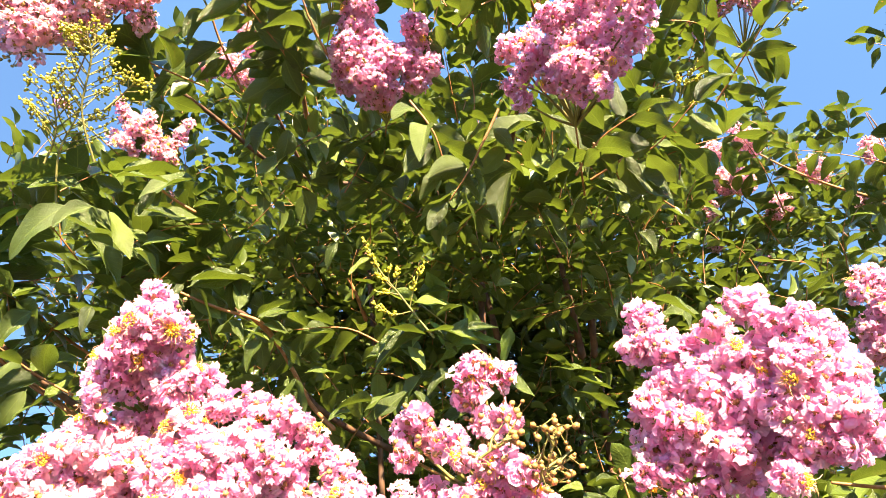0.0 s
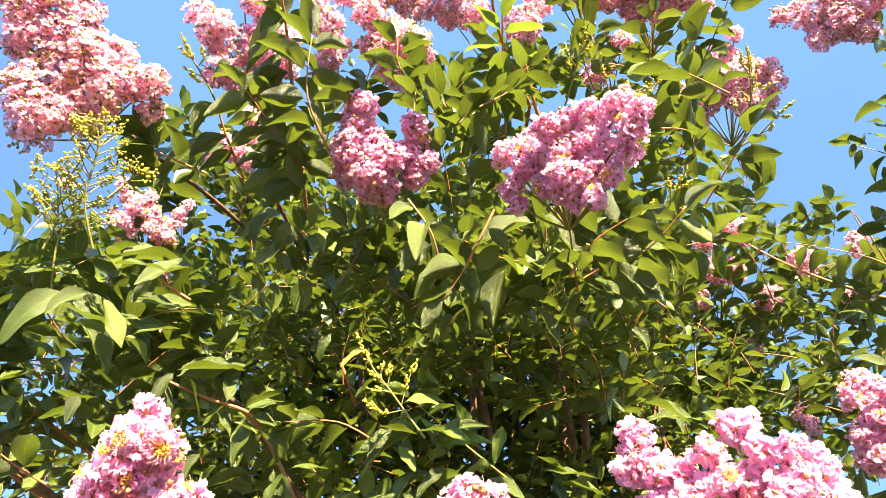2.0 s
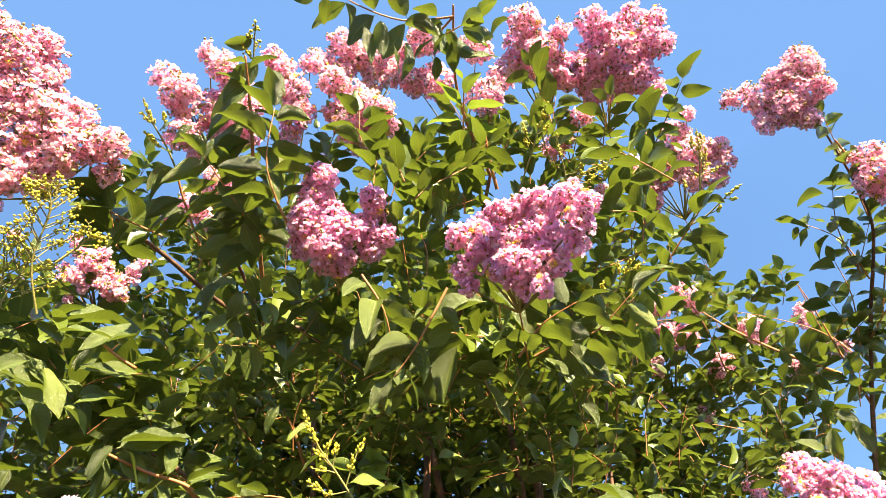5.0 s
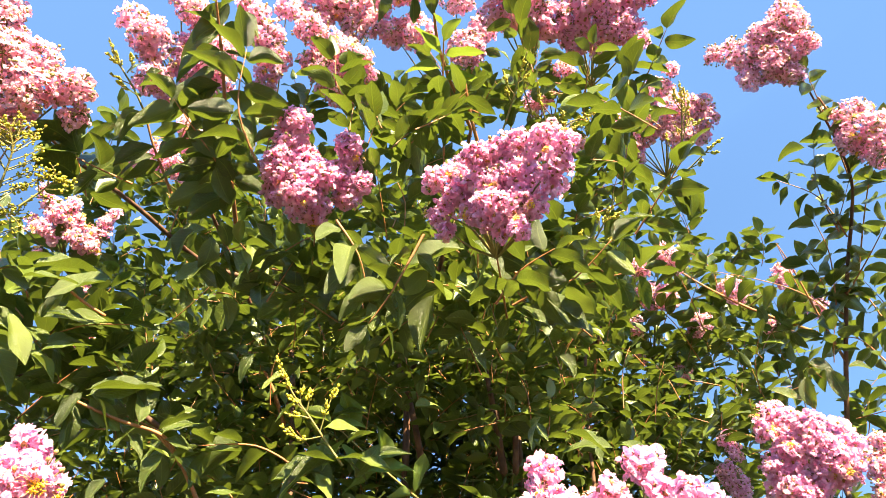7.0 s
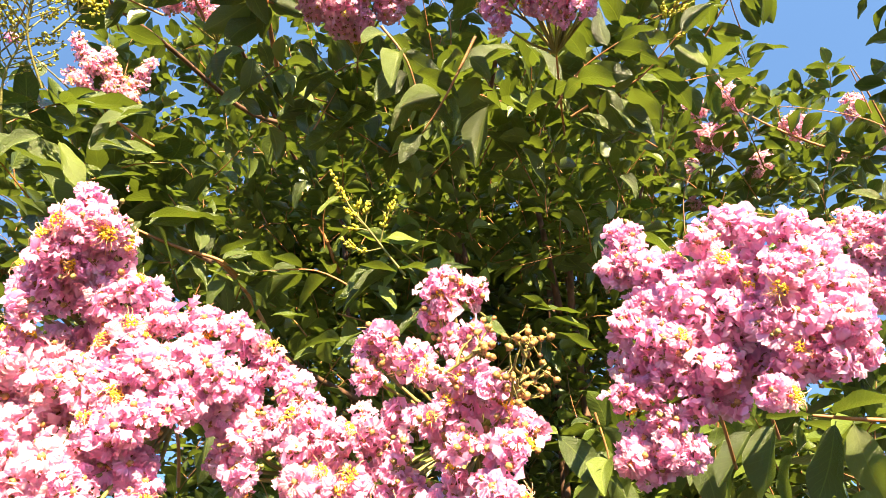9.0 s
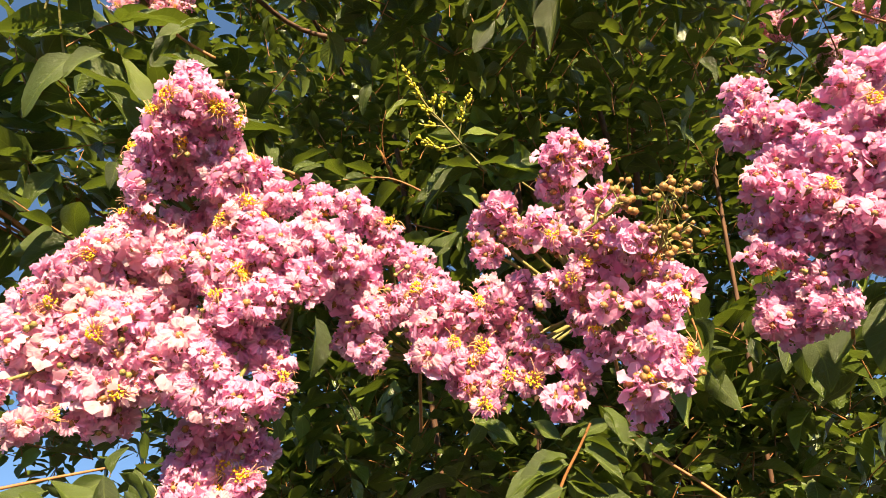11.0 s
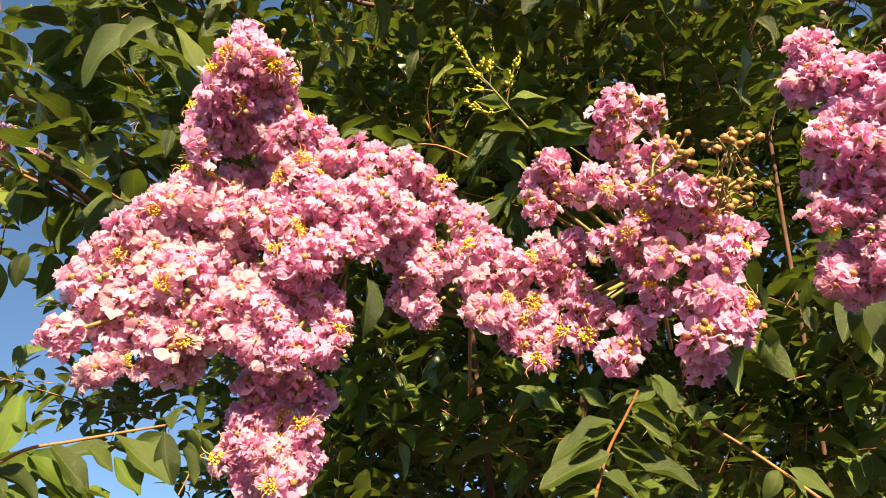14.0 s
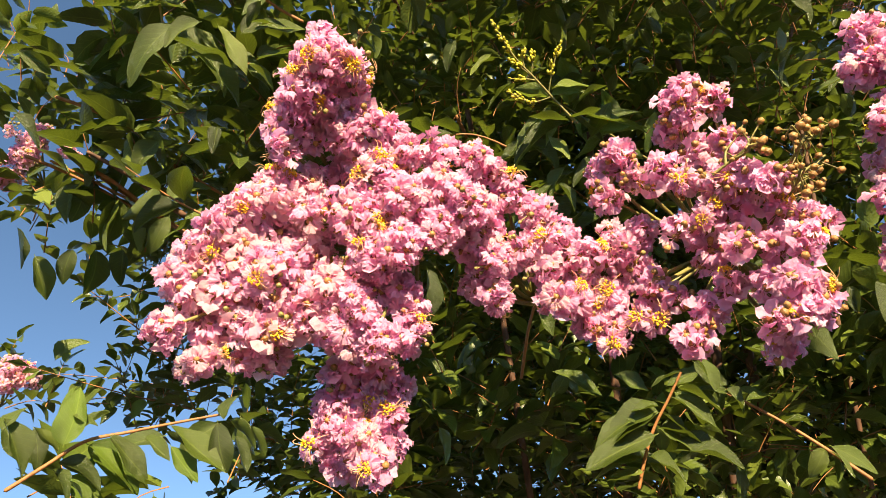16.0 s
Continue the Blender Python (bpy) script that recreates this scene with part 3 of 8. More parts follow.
panicle(main_tree, (-0.080, 0.592, 1.760), [(-0.097, 0.506, 1.811, 0.008), (-0.077, 0.510, 1.798, 0.009), (-0.114, 0.512, 1.792, 0.011), (-0.124, 0.514, 1.775, 0.007), (-0.122, 0.533, 1.749, 0.007), (-0.106, 0.515, 1.761, 0.011), (-0.086, 0.516, 1.769, 0.011), (-0.107, 0.524, 1.735, 0.007), (-0.062, 0.511, 1.773, 0.009), (-0.071, 0.518, 1.751, 0.011), (-0.044, 0.514, 1.756, 0.011), (-0.056, 0.520, 1.730, 0.009), (-0.024, 0.513, 1.768, 0.008), (-0.012, 0.538, 1.758, 0.011), (-0.030, 0.538, 1.733, 0.010), (-0.003, 0.526, 1.779, 0.007), (-0.068, 0.521, 1.727, 0.006), (-0.046, 0.536, 1.716, 0.006)], "pink flower head with yellow stamens in the sun", gold=0.07, spacing=0.0102, seed=5)
limb(main_tree, [(-0.080, 0.592, 1.760), (-0.086, 0.688, 1.774), (-0.095, 0.822, 1.773)], 0.0012, 0.0019)
panicle(main_tree, (0.061, 0.554, 1.777), [(0.035, 0.470, 1.862, 0.006), (0.026, 0.480, 1.856, 0.006), (0.053, 0.479, 1.858, 0.006), (0.025, 0.498, 1.851, 0.006), (0.031, 0.483, 1.848, 0.006), (0.048, 0.485, 1.820, 0.006), (0.059, 0.478, 1.822, 0.006), (0.042, 0.494, 1.821, 0.006), (-0.015, 0.497, 1.833, 0.006), (-0.023, 0.514, 1.826, 0.007), (-0.006, 0.505, 1.818, 0.006), (0.013, 0.488, 1.807, 0.006), (0.020, 0.472, 1.786, 0.006), (-0.023, 0.510, 1.804, 0.006), (0.037, 0.469, 1.782, 0.006), (0.051, 0.457, 1.779, 0.006), (0.028, 0.474, 1.763, 0.007), (0.046, 0.475, 1.767, 0.007), (0.060, 0.446, 1.766, 0.006), (0.068, 0.461, 1.756, 0.006), (0.015, 0.487, 1.759, 0.006), (0.033, 0.501, 1.749, 0.010), (0.043, 0.467, 1.737, 0.006), (0.062, 0.471, 1.731, 0.006), (0.071, 0.447, 1.724, 0.006), (0.082, 0.454, 1.742, 0.006), (0.041, 0.493, 1.720, 0.008), (0.056, 0.474, 1.710, 0.006), (0.063, 0.449, 1.701, 0.006), (0.065, 0.454, 1.687, 0.006), (0.052, 0.459, 1.680, 0.006), (0.027, 0.506, 1.708, 0.006), (0.013, 0.516, 1.721, 0.006), (-0.005, 0.529, 1.719, 0.006), (-0.028, 0.532, 1.706, 0.006), (0.015, 0.509, 1.691, 0.006), (-0.034, 0.538, 1.725, 0.006), (0.056, 0.477, 1.677, 0.006), (0.000, 0.519, 1.735, 0.006)], "loose pink flower head with brown seed buds", gold=0.11, buds=0.5, spacing=0.0105, gap=0.12, seed=6)
limb(main_tree, [(0.061, 0.554, 1.777), (0.084, 0.646, 1.794), (0.118, 0.775, 1.798)], 0.0012, 0.0019)
panicle(main_tree, (0.285, 0.534, 1.829), [(0.191, 0.506, 1.933, 0.012), (0.181, 0.511, 1.903, 0.011), (0.200, 0.495, 1.897, 0.013), (0.217, 0.484, 1.886, 0.009), (0.232, 0.457, 1.891, 0.009), (0.274, 0.478, 1.929, 0.012), (0.263, 0.433, 1.880, 0.009), (0.275, 0.413, 1.866, 0.010), (0.297, 0.428, 1.862, 0.014), (0.300, 0.431, 1.835, 0.013), (0.269, 0.423, 1.838, 0.015), (0.263, 0.456, 1.863, 0.016), (0.241, 0.465, 1.864, 0.016), (0.215, 0.476, 1.851, 0.013), (0.201, 0.506, 1.865, 0.014), (0.175, 0.496, 1.843, 0.010), (0.293, 0.423, 1.801, 0.012), (0.277, 0.434, 1.804, 0.014), (0.308, 0.440, 1.786, 0.006), (0.260, 0.446, 1.816, 0.017), (0.246, 0.470, 1.831, 0.018), (0.221, 0.486, 1.827, 0.015), (0.194, 0.490, 1.820, 0.013), (0.180, 0.519, 1.817, 0.010), (0.287, 0.443, 1.780, 0.011), (0.270, 0.457, 1.787, 0.014), (0.262, 0.491, 1.801, 0.014), (0.228, 0.482, 1.796, 0.014), (0.211, 0.502, 1.802, 0.012), (0.186, 0.510, 1.793, 0.008), (0.241, 0.499, 1.778, 0.007), (0.218, 0.505, 1.777, 0.010), (0.166, 0.516, 1.791, 0.006), (0.250, 0.455, 1.766, 0.006)], "large pink flower head, deeper magenta in its shaded underside", spacing=0.0102, seed=8)
limb(main_tree, [(0.285, 0.534, 1.829), (0.334, 0.617, 1.844), (0.403, 0.733, 1.844)], 0.0012, 0.0019)
panicle(main_tree, (0.246, 0.536, 1.805), [(0.195, 0.517, 1.771, 0.010), (0.179, 0.539, 1.765, 0.008), (0.195, 0.520, 1.749, 0.010), (0.208, 0.510, 1.749, 0.006), (0.186, 0.536, 1.743, 0.006), (0.172, 0.538, 1.752, 0.006)], "small pink flower head hanging beside a larger one", spacing=0.0102, seed=9)
limb(main_tree, [(0.246, 0.536, 1.805), (0.290, 0.622, 1.819), (0.351, 0.743, 1.816)], 0.0012, 0.0019)
panicle(main_tree, (0.740, 0.852, 2.112), [(0.678, 0.806, 2.212, 0.022), (0.698, 0.806, 2.191, 0.026), (0.647, 0.803, 2.187, 0.011), (0.705, 0.768, 2.167, 0.025), (0.748, 0.780, 2.167, 0.024), (0.746, 0.758, 2.134, 0.015), (0.712, 0.777, 2.134, 0.031), (0.687, 0.803, 2.149, 0.029), (0.661, 0.824, 2.131, 0.021), (0.701, 0.809, 2.115, 0.029), (0.731, 0.783, 2.111, 0.021), (0.677, 0.818, 2.092, 0.023), (0.655, 0.839, 2.102, 0.013), (0.743, 0.761, 2.108, 0.006)], "rounded pink flower head bright on top", spacing=0.0112, seed=10)
limb(main_tree, [(0.740, 0.852, 2.112), (0.801, 0.927, 2.124), (0.886, 1.033, 2.121)], 0.0012, 0.0019)

# flower heads in the crown
panicle(main_tree, (-0.081, 0.684, 2.448), [(-0.115, 0.516, 2.521, 0.019), (-0.124, 0.544, 2.505, 0.025), (-0.133, 0.560, 2.464, 0.025), (-0.133, 0.599, 2.448, 0.022), (-0.099, 0.571, 2.480, 0.028), (-0.099, 0.585, 2.432, 0.027), (-0.070, 0.569, 2.458, 0.024), (-0.078, 0.615, 2.434, 0.022), (-0.032, 0.540, 2.505, 0.018), (-0.027, 0.567, 2.504, 0.013), (-0.044, 0.580, 2.481, 0.019), (-0.007, 0.585, 2.467, 0.013), (-0.029, 0.604, 2.460, 0.019), (-0.104, 0.613, 2.423, 0.014)], "upright pink flower head with a side lobe", spacing=0.0112, seed=11)
limb(main_tree, [(-0.081, 0.684, 2.448), (-0.091, 0.767, 2.490), (-0.105, 0.884, 2.527)], 0.0012, 0.0019)
panicle(main_tree, (0.187, 0.554, 2.276), [(0.097, 0.478, 2.344, 0.014), (0.126, 0.479, 2.360, 0.016), (0.146, 0.433, 2.339, 0.017), (0.176, 0.423, 2.346, 0.017), (0.201, 0.407, 2.332, 0.017), (0.226, 0.382, 2.311, 0.018), (0.240, 0.362, 2.277, 0.008), (0.232, 0.384, 2.266, 0.014), (0.230, 0.413, 2.259, 0.012), (0.202, 0.435, 2.302, 0.026), (0.162, 0.458, 2.317, 0.025), (0.128, 0.484, 2.323, 0.016), (0.172, 0.465, 2.268, 0.026), (0.196, 0.444, 2.256, 0.020), (0.149, 0.490, 2.295, 0.015), (0.106, 0.510, 2.310, 0.012), (0.114, 0.521, 2.288, 0.008), (0.179, 0.482, 2.244, 0.009), (0.215, 0.438, 2.244, 0.010), (0.192, 0.451, 2.221, 0.008)], "broad pink flower head with thin stalks showing", spacing=0.012, gap=0.1, seed=12)
limb(main_tree, [(0.187, 0.554, 2.276), (0.211, 0.637, 2.315), (0.244, 0.753, 2.349)], 0.0012, 0.0019)
panicle(main_tree, (-0.603, 0.640, 2.580), [(-0.664, 0.366, 2.684, 0.027), (-0.637, 0.388, 2.659, 0.038), (-0.606, 0.409, 2.655, 0.037), (-0.579, 0.404, 2.681, 0.024), (-0.569, 0.440, 2.663, 0.017), (-0.603, 0.455, 2.636, 0.049), (-0.623, 0.443, 2.600, 0.031), (-0.647, 0.410, 2.609, 0.031), (-0.640, 0.451, 2.574, 0.031), (-0.564, 0.477, 2.584, 0.041), (-0.536, 0.500, 2.610, 0.036), (-0.596, 0.516, 2.566, 0.047), (-0.539, 0.518, 2.558, 0.041), (-0.511, 0.530, 2.597, 0.031), (-0.471, 0.529, 2.591, 0.025), (-0.480, 0.570, 2.575, 0.019), (-0.568, 0.542, 2.524, 0.035), (-0.624, 0.501, 2.522, 0.035), (-0.616, 0.521, 2.474, 0.034), (-0.596, 0.530, 2.488, 0.029), (-0.628, 0.561, 2.461, 0.019)], "long spreading pink flower head against the sky", spacing=0.0126, size=1.02, far=True, gap=0.22, buds=0.36, faded=0.55, seed=13)
limb(main_tree, [(-0.603, 0.640, 2.580), (-0.659, 0.705, 2.620), (-0.738, 0.796, 2.654)], 0.0012, 0.0019)
panicle(main_tree, (-0.637, 1.023, 2.654), [(-0.669, 0.856, 2.731, 0.012), (-0.665, 0.882, 2.727, 0.017), (-0.644, 0.894, 2.703, 0.020), (-0.618, 0.888, 2.724, 0.014), (-0.617, 0.912, 2.706, 0.020), (-0.608, 0.931, 2.682, 0.025), (-0.562, 0.926, 2.723, 0.012), (-0.571, 0.937, 2.698, 0.017), (-0.583, 0.942, 2.666, 0.019), (-0.544, 0.914, 2.738, 0.006), (-0.688, 0.900, 2.682, 0.012), (-0.661, 0.905, 2.669, 0.017), (-0.650, 0.930, 2.662, 0.009), (-0.670, 0.939, 2.636, 0.006), (-0.779, 0.839, 2.708, 0.006), (-0.580, 1.007, 2.602, 0.011), (-0.568, 1.037, 2.481, 0.006), (-0.545, 1.039, 2.499, 0.011)], "small pink flower head behind leaves", spacing=0.0126, size=1.02, far=True, gap=0.22, buds=0.36, faded=0.55, seed=14)
limb(main_tree, [(-0.637, 1.023, 2.654), (-0.684, 1.097, 2.689), (-0.750, 1.202, 2.717)], 0.0012, 0.0019)
panicle(main_tree, (-0.363, 0.674, 2.763), [(-0.436, 0.485, 2.773, 0.021), (-0.402, 0.500, 2.750, 0.029), (-0.387, 0.539, 2.747, 0.033), (-0.393, 0.560, 2.698, 0.024), (-0.374, 0.596, 2.700, 0.018), (-0.404, 0.567, 2.679, 0.015), (-0.364, 0.463, 2.833, 0.019), (-0.333, 0.472, 2.806, 0.025), (-0.340, 0.548, 2.768, 0.037), (-0.322, 0.574, 2.741, 0.033), (-0.287, 0.537, 2.753, 0.032), (-0.315, 0.513, 2.796, 0.028), (-0.275, 0.566, 2.731, 0.021)], "pink flower head partly behind leaves", spacing=0.0126, size=1.02, far=True, gap=0.22, buds=0.36, faded=0.55, seed=15)
limb(main_tree, [(-0.363, 0.674, 2.763), (-0.398, 0.744, 2.814), (-0.447, 0.841, 2.865)], 0.0012, 0.0019)
panicle(main_tree, (-0.223, 0.741, 2.878), [(-0.248, 0.516, 2.914, 0.024), (-0.222, 0.549, 2.881, 0.032), (-0.208, 0.583, 2.848, 0.027), (-0.227, 0.624, 2.838, 0.023), (-0.267, 0.501, 2.933, 0.018), (-0.193, 0.513, 2.942, 0.020)], "dusky pink flower head in half shade", spacing=0.0126, size=1.02, far=True, gap=0.22, buds=0.36, faded=0.55, seed=16)
limb(main_tree, [(-0.223, 0.741, 2.878), (-0.244, 0.813, 2.932), (-0.273, 0.914, 2.987)], 0.0012, 0.0019)
panicle(main_tree, (-0.058, 0.723, 2.886), [(-0.141, 0.528, 2.899, 0.027), (-0.107, 0.561, 2.904, 0.032), (-0.057, 0.573, 2.869, 0.039), (-0.104, 0.596, 2.859, 0.035), (-0.033, 0.603, 2.866, 0.027), (-0.079, 0.632, 2.840, 0.027), (-0.055, 0.621, 2.836, 0.023), (-0.134, 0.584, 2.870, 0.023)], "compact bright pink flower head", spacing=0.0126, size=1.02, far=True, gap=0.22, buds=0.36, faded=0.55, seed=17)
limb(main_tree, [(-0.058, 0.723, 2.886), (-0.064, 0.795, 2.943), (-0.073, 0.897, 3.001)], 0.0012, 0.0019)
panicle(main_tree, (-0.072, 0.729, 3.137), [(-0.143, 0.534, 3.106, 0.029), (-0.111, 0.568, 3.110, 0.032), (-0.187, 0.565, 3.078, 0.027), (-0.058, 0.548, 3.119, 0.032), (-0.030, 0.586, 3.096, 0.032), (-0.005, 0.556, 3.128, 0.024), (-0.069, 0.594, 3.078, 0.027), (-0.136, 0.586, 3.083, 0.023)], "fading brownish pink flower head going to seed", faded=0.7, spacing=0.0126, size=1.02, far=True, buds=0.35, gap=0.2, seed=18)
limb(main_tree, [(-0.072, 0.729, 3.137), (-0.079, 0.795, 3.199), (-0.089, 0.888, 3.266)], 0.0012, 0.0019)
panicle(main_tree, (0.335, 0.617, 2.966), [(0.248, 0.405, 2.989, 0.031), (0.247, 0.446, 2.986, 0.033), (0.274, 0.458, 2.945, 0.038), (0.230, 0.482, 2.950, 0.024), (0.306, 0.448, 2.969, 0.028), (0.303, 0.487, 2.943, 0.030), (0.260, 0.492, 2.934, 0.020), (0.326, 0.416, 2.982, 0.018)], "pink flower head against blue sky", spacing=0.0126, size=1.02, far=True, gap=0.22, buds=0.36, faded=0.55, seed=19)
limb(main_tree, [(0.335, 0.617, 2.966), (0.365, 0.680, 3.027), (0.406, 0.767, 3.090)], 0.0012, 0.0019)
panicle(main_tree, (0.478, 0.630, 2.952), [(0.394, 0.400, 3.013, 0.029), (0.430, 0.408, 2.974, 0.031), (0.479, 0.394, 2.993, 0.039), (0.507, 0.411, 2.947, 0.031), (0.541, 0.409, 2.963, 0.021), (0.454, 0.436, 2.944, 0.044), (0.411, 0.461, 2.967, 0.042), (0.355, 0.483, 2.939, 0.037), (0.442, 0.491, 2.939, 0.039), (0.408, 0.513, 2.928, 0.031), (0.475, 0.467, 2.904, 0.033), (0.519, 0.480, 2.897, 0.026), (0.515, 0.368, 2.975, 0.019)], "large loose pink flower head, pale in sun", faded=0.3, spacing=0.0126, size=1.02, far=True, gap=0.15, buds=0.3, seed=20)
limb(main_tree, [(0.478, 0.630, 2.952), (0.519, 0.691, 3.008), (0.576, 0.776, 3.066)], 0.0012, 0.0019)
panicle(main_tree, (0.762, 0.892, 3.002), [(0.697, 0.688, 3.091, 0.031), (0.715, 0.640, 3.106, 0.016), (0.710, 0.733, 3.043, 0.046), (0.740, 0.707, 3.029, 0.038), (0.791, 0.701, 3.037, 0.027), (0.800, 0.697, 2.991, 0.015), (0.791, 0.739, 2.982, 0.023), (0.730, 0.744, 2.984, 0.035), (0.663, 0.779, 3.034, 0.039), (0.636, 0.812, 3.005, 0.031), (0.602, 0.766, 3.035, 0.026), (0.644, 0.824, 2.972, 0.023), (0.590, 0.800, 3.008, 0.015)], "pink flower head on a side branch", spacing=0.0126, size=1.02, far=True, gap=0.22, buds=0.36, faded=0.55, seed=21)
limb(main_tree, [(0.762, 0.892, 3.002), (0.813, 0.958, 3.045), (0.885, 1.049, 3.085)], 0.0012, 0.0019)
panicle(main_tree, (0.162, 0.782, 3.078), [(0.078, 0.594, 3.080, 0.037), (0.198, 0.607, 3.045, 0.039), (0.047, 0.516, 3.138, 0.038), (0.170, 0.533, 3.146, 0.035), (0.025, 0.605, 3.082, 0.029), (0.225, 0.582, 3.085, 0.029)], "pink flower head hidden behind a leafy shoot", spacing=0.0126, size=1.02, far=True, gap=0.22, buds=0.36, faded=0.55, seed=22)
limb(main_tree, [(0.162, 0.782, 3.078), (0.175, 0.852, 3.137), (0.192, 0.949, 3.198)], 0.0012, 0.0019)
panicle(main_tree, (-0.419, 0.905, 2.805), [(-0.474, 0.784, 2.758, 0.021), (-0.435, 0.780, 2.775, 0.025), (-0.404, 0.797, 2.760, 0.021), (-0.383, 0.782, 2.836, 0.024), (-0.401, 0.749, 2.852, 0.016), (-0.359, 0.808, 2.798, 0.019)], "pink flower head shaded by leaves", spacing=0.0126, size=1.02, far=True, gap=0.22, buds=0.36, faded=0.55, seed=23)
limb(main_tree, [(-0.419, 0.905, 2.805), (-0.453, 0.982, 2.847), (-0.500, 1.089, 2.886)], 0.0012, 0.0019)
panicle(main_tree, (0.432, 0.796, 3.015), [(0.366, 0.699, 2.983, 0.023), (0.393, 0.684, 2.999, 0.018), (0.477, 0.742, 2.887, 0.013), (0.430, 0.634, 3.035, 0.021)], "withered flower head with seed buds", faded=0.8, buds=0.5, spacing=0.0126, size=1.02, far=True, gap=0.2, seed=24)
limb(main_tree, [(0.432, 0.796, 3.015), (0.465, 0.864, 3.068), (0.511, 0.959, 3.122)], 0.0012, 0.0019)

# flower heads of the side tree
panicle(side_tree, (0.910, 1.527, 2.903), [(0.831, 1.316, 3.111, 0.019), (0.926, 1.262, 3.113, 0.031), (0.953, 1.276, 3.077, 0.019), (0.848, 1.300, 3.098, 0.026), (0.886, 1.351, 3.022, 0.041), (0.921, 1.340, 3.010, 0.034), (0.863, 1.345, 3.040, 0.030), (0.817, 1.398, 2.936, 0.025), (0.980, 1.353, 2.893, 0.022), (0.905, 1.252, 3.140, 0.015)], "small pink flower head on an arching branch", spacing=0.0126, size=1.02, far=True, gap=0.22, buds=0.36, faded=0.55, seed=25)
panicle(side_tree, (1.009, 0.613, 3.025), [(0.808, 0.587, 3.099, 0.021), (0.837, 0.576, 3.094, 0.027), (0.869, 0.572, 3.075, 0.036), (0.904, 0.531, 3.084, 0.040), (0.938, 0.485, 3.111, 0.034), (0.960, 0.487, 3.085, 0.021), (0.967, 0.512, 3.034, 0.024), (0.945, 0.540, 3.046, 0.036), (0.907, 0.568, 3.026, 0.039), (0.872, 0.603, 3.020, 0.026), (0.945, 0.574, 3.000, 0.027), (0.895, 0.544, 3.112, 0.021)], "pink flower head alone against the sky", spacing=0.0126, size=1.02, far=True, gap=0.22, buds=0.36, faded=0.55, seed=26)
panicle(side_tree, (1.131, 0.728, 2.889), [(1.099, 0.634, 2.929, 0.040), (1.117, 0.641, 2.878, 0.049), (1.129, 0.648, 2.829, 0.045), (1.073, 0.664, 2.874, 0.024)], "pink flower head at the end of a shoot", spacing=0.0126, size=1.02, far=True, gap=0.22, buds=0.36, faded=0.55, seed=27)
panicle(side_tree, (1.182, 1.369, 2.998), [(1.118, 1.295, 3.021, 0.032), (1.134, 1.304, 2.995, 0.024), (1.243, 1.214, 3.019, 0.026), (1.247, 1.233, 2.990, 0.018)], "tiny pink flower head just opening", spacing=0.0126, size=1.02, far=True, gap=0.22, buds=0.36, faded=0.55, seed=28)
panicle(side_tree, (1.278, 1.322, 2.872), [(1.309, 1.233, 2.902, 0.028), (1.216, 1.322, 2.886, 0.031), (1.031, 1.373, 2.949, 0.027), (0.954, 1.471, 2.811, 0.026), (0.865, 1.510, 2.901, 0.023)], "scattered pink blossoms among leaves", spacing=0.0126, size=1.02, far=True, gap=0.22, buds=0.36, faded=0.55, seed=29)
panicle(side_tree, (0.992, 1.469, 2.425), [(0.963, 1.386, 2.545, 0.019), (0.972, 1.388, 2.505, 0.019), (0.940, 1.399, 2.447, 0.025), (0.967, 1.416, 2.419, 0.026), (0.967, 1.416, 2.382, 0.022)], "pink flower head low in the crown", spacing=0.0126, size=1.02, far=True, gap=0.22, buds=0.36, faded=0.55, seed=30)
panicle(side_tree, (1.086, 1.077, 2.251), [(1.047, 1.018, 2.308, 0.021), (1.042, 1.036, 2.263, 0.029), (1.033, 1.047, 2.222, 0.026)], "pink flower head near the stem", spacing=0.0126, size=1.02, far=True, gap=0.22, buds=0.36, faded=0.55, seed=31)

# bud sprays
bud_spray(main_tree, [(-0.563, 0.701, 2.269), (-0.559, 0.648, 2.333), (-0.531, 0.608, 2.393), (-0.507, 0.534, 2.469)], "yellow green flower buds on branched stalks", reach=0.08, twigs=22, ball=0.0022, seed=34)
bud_spray(main_tree, [(-0.576, 0.653, 2.314), (-0.561, 0.623, 2.356), (-0.565, 0.565, 2.406)], "yellow green flower buds on branched stalks", reach=0.07, twigs=18, ball=0.0022, seed=35)
bud_spray(main_tree, [(-0.253, 0.421, 2.701), (-0.249, 0.357, 2.729)], "small flower buds at a shoot tip", reach=0.025, twigs=4, seed=37)
bud_spray(main_tree, [(0.326, 0.637, 2.805), (0.298, 0.581, 2.844), (0.305, 0.529, 2.869)], "small green flower buds on a thin stalk", reach=0.06, twigs=7, seed=39)
bud_spray(main_tree, [(0.687, 0.734, 2.845), (0.691, 0.668, 2.884), (0.677, 0.601, 2.929)], "small green flower buds on a thin stalk", reach=0.06, twigs=7, seed=40)
bud_spray(main_tree, [(0.351, 0.654, 2.726), (0.380, 0.610, 2.744), (0.431, 0.581, 2.744)], "small green flower buds on a thin stalk", reach=0.06, twigs=7, seed=41)
bud_spray(side_tree, [(1.032, 1.459, 2.846), (1.103, 1.364, 2.900)], "small green flower buds on a thin stalk", reach=0.06, twigs=6, seed=42)

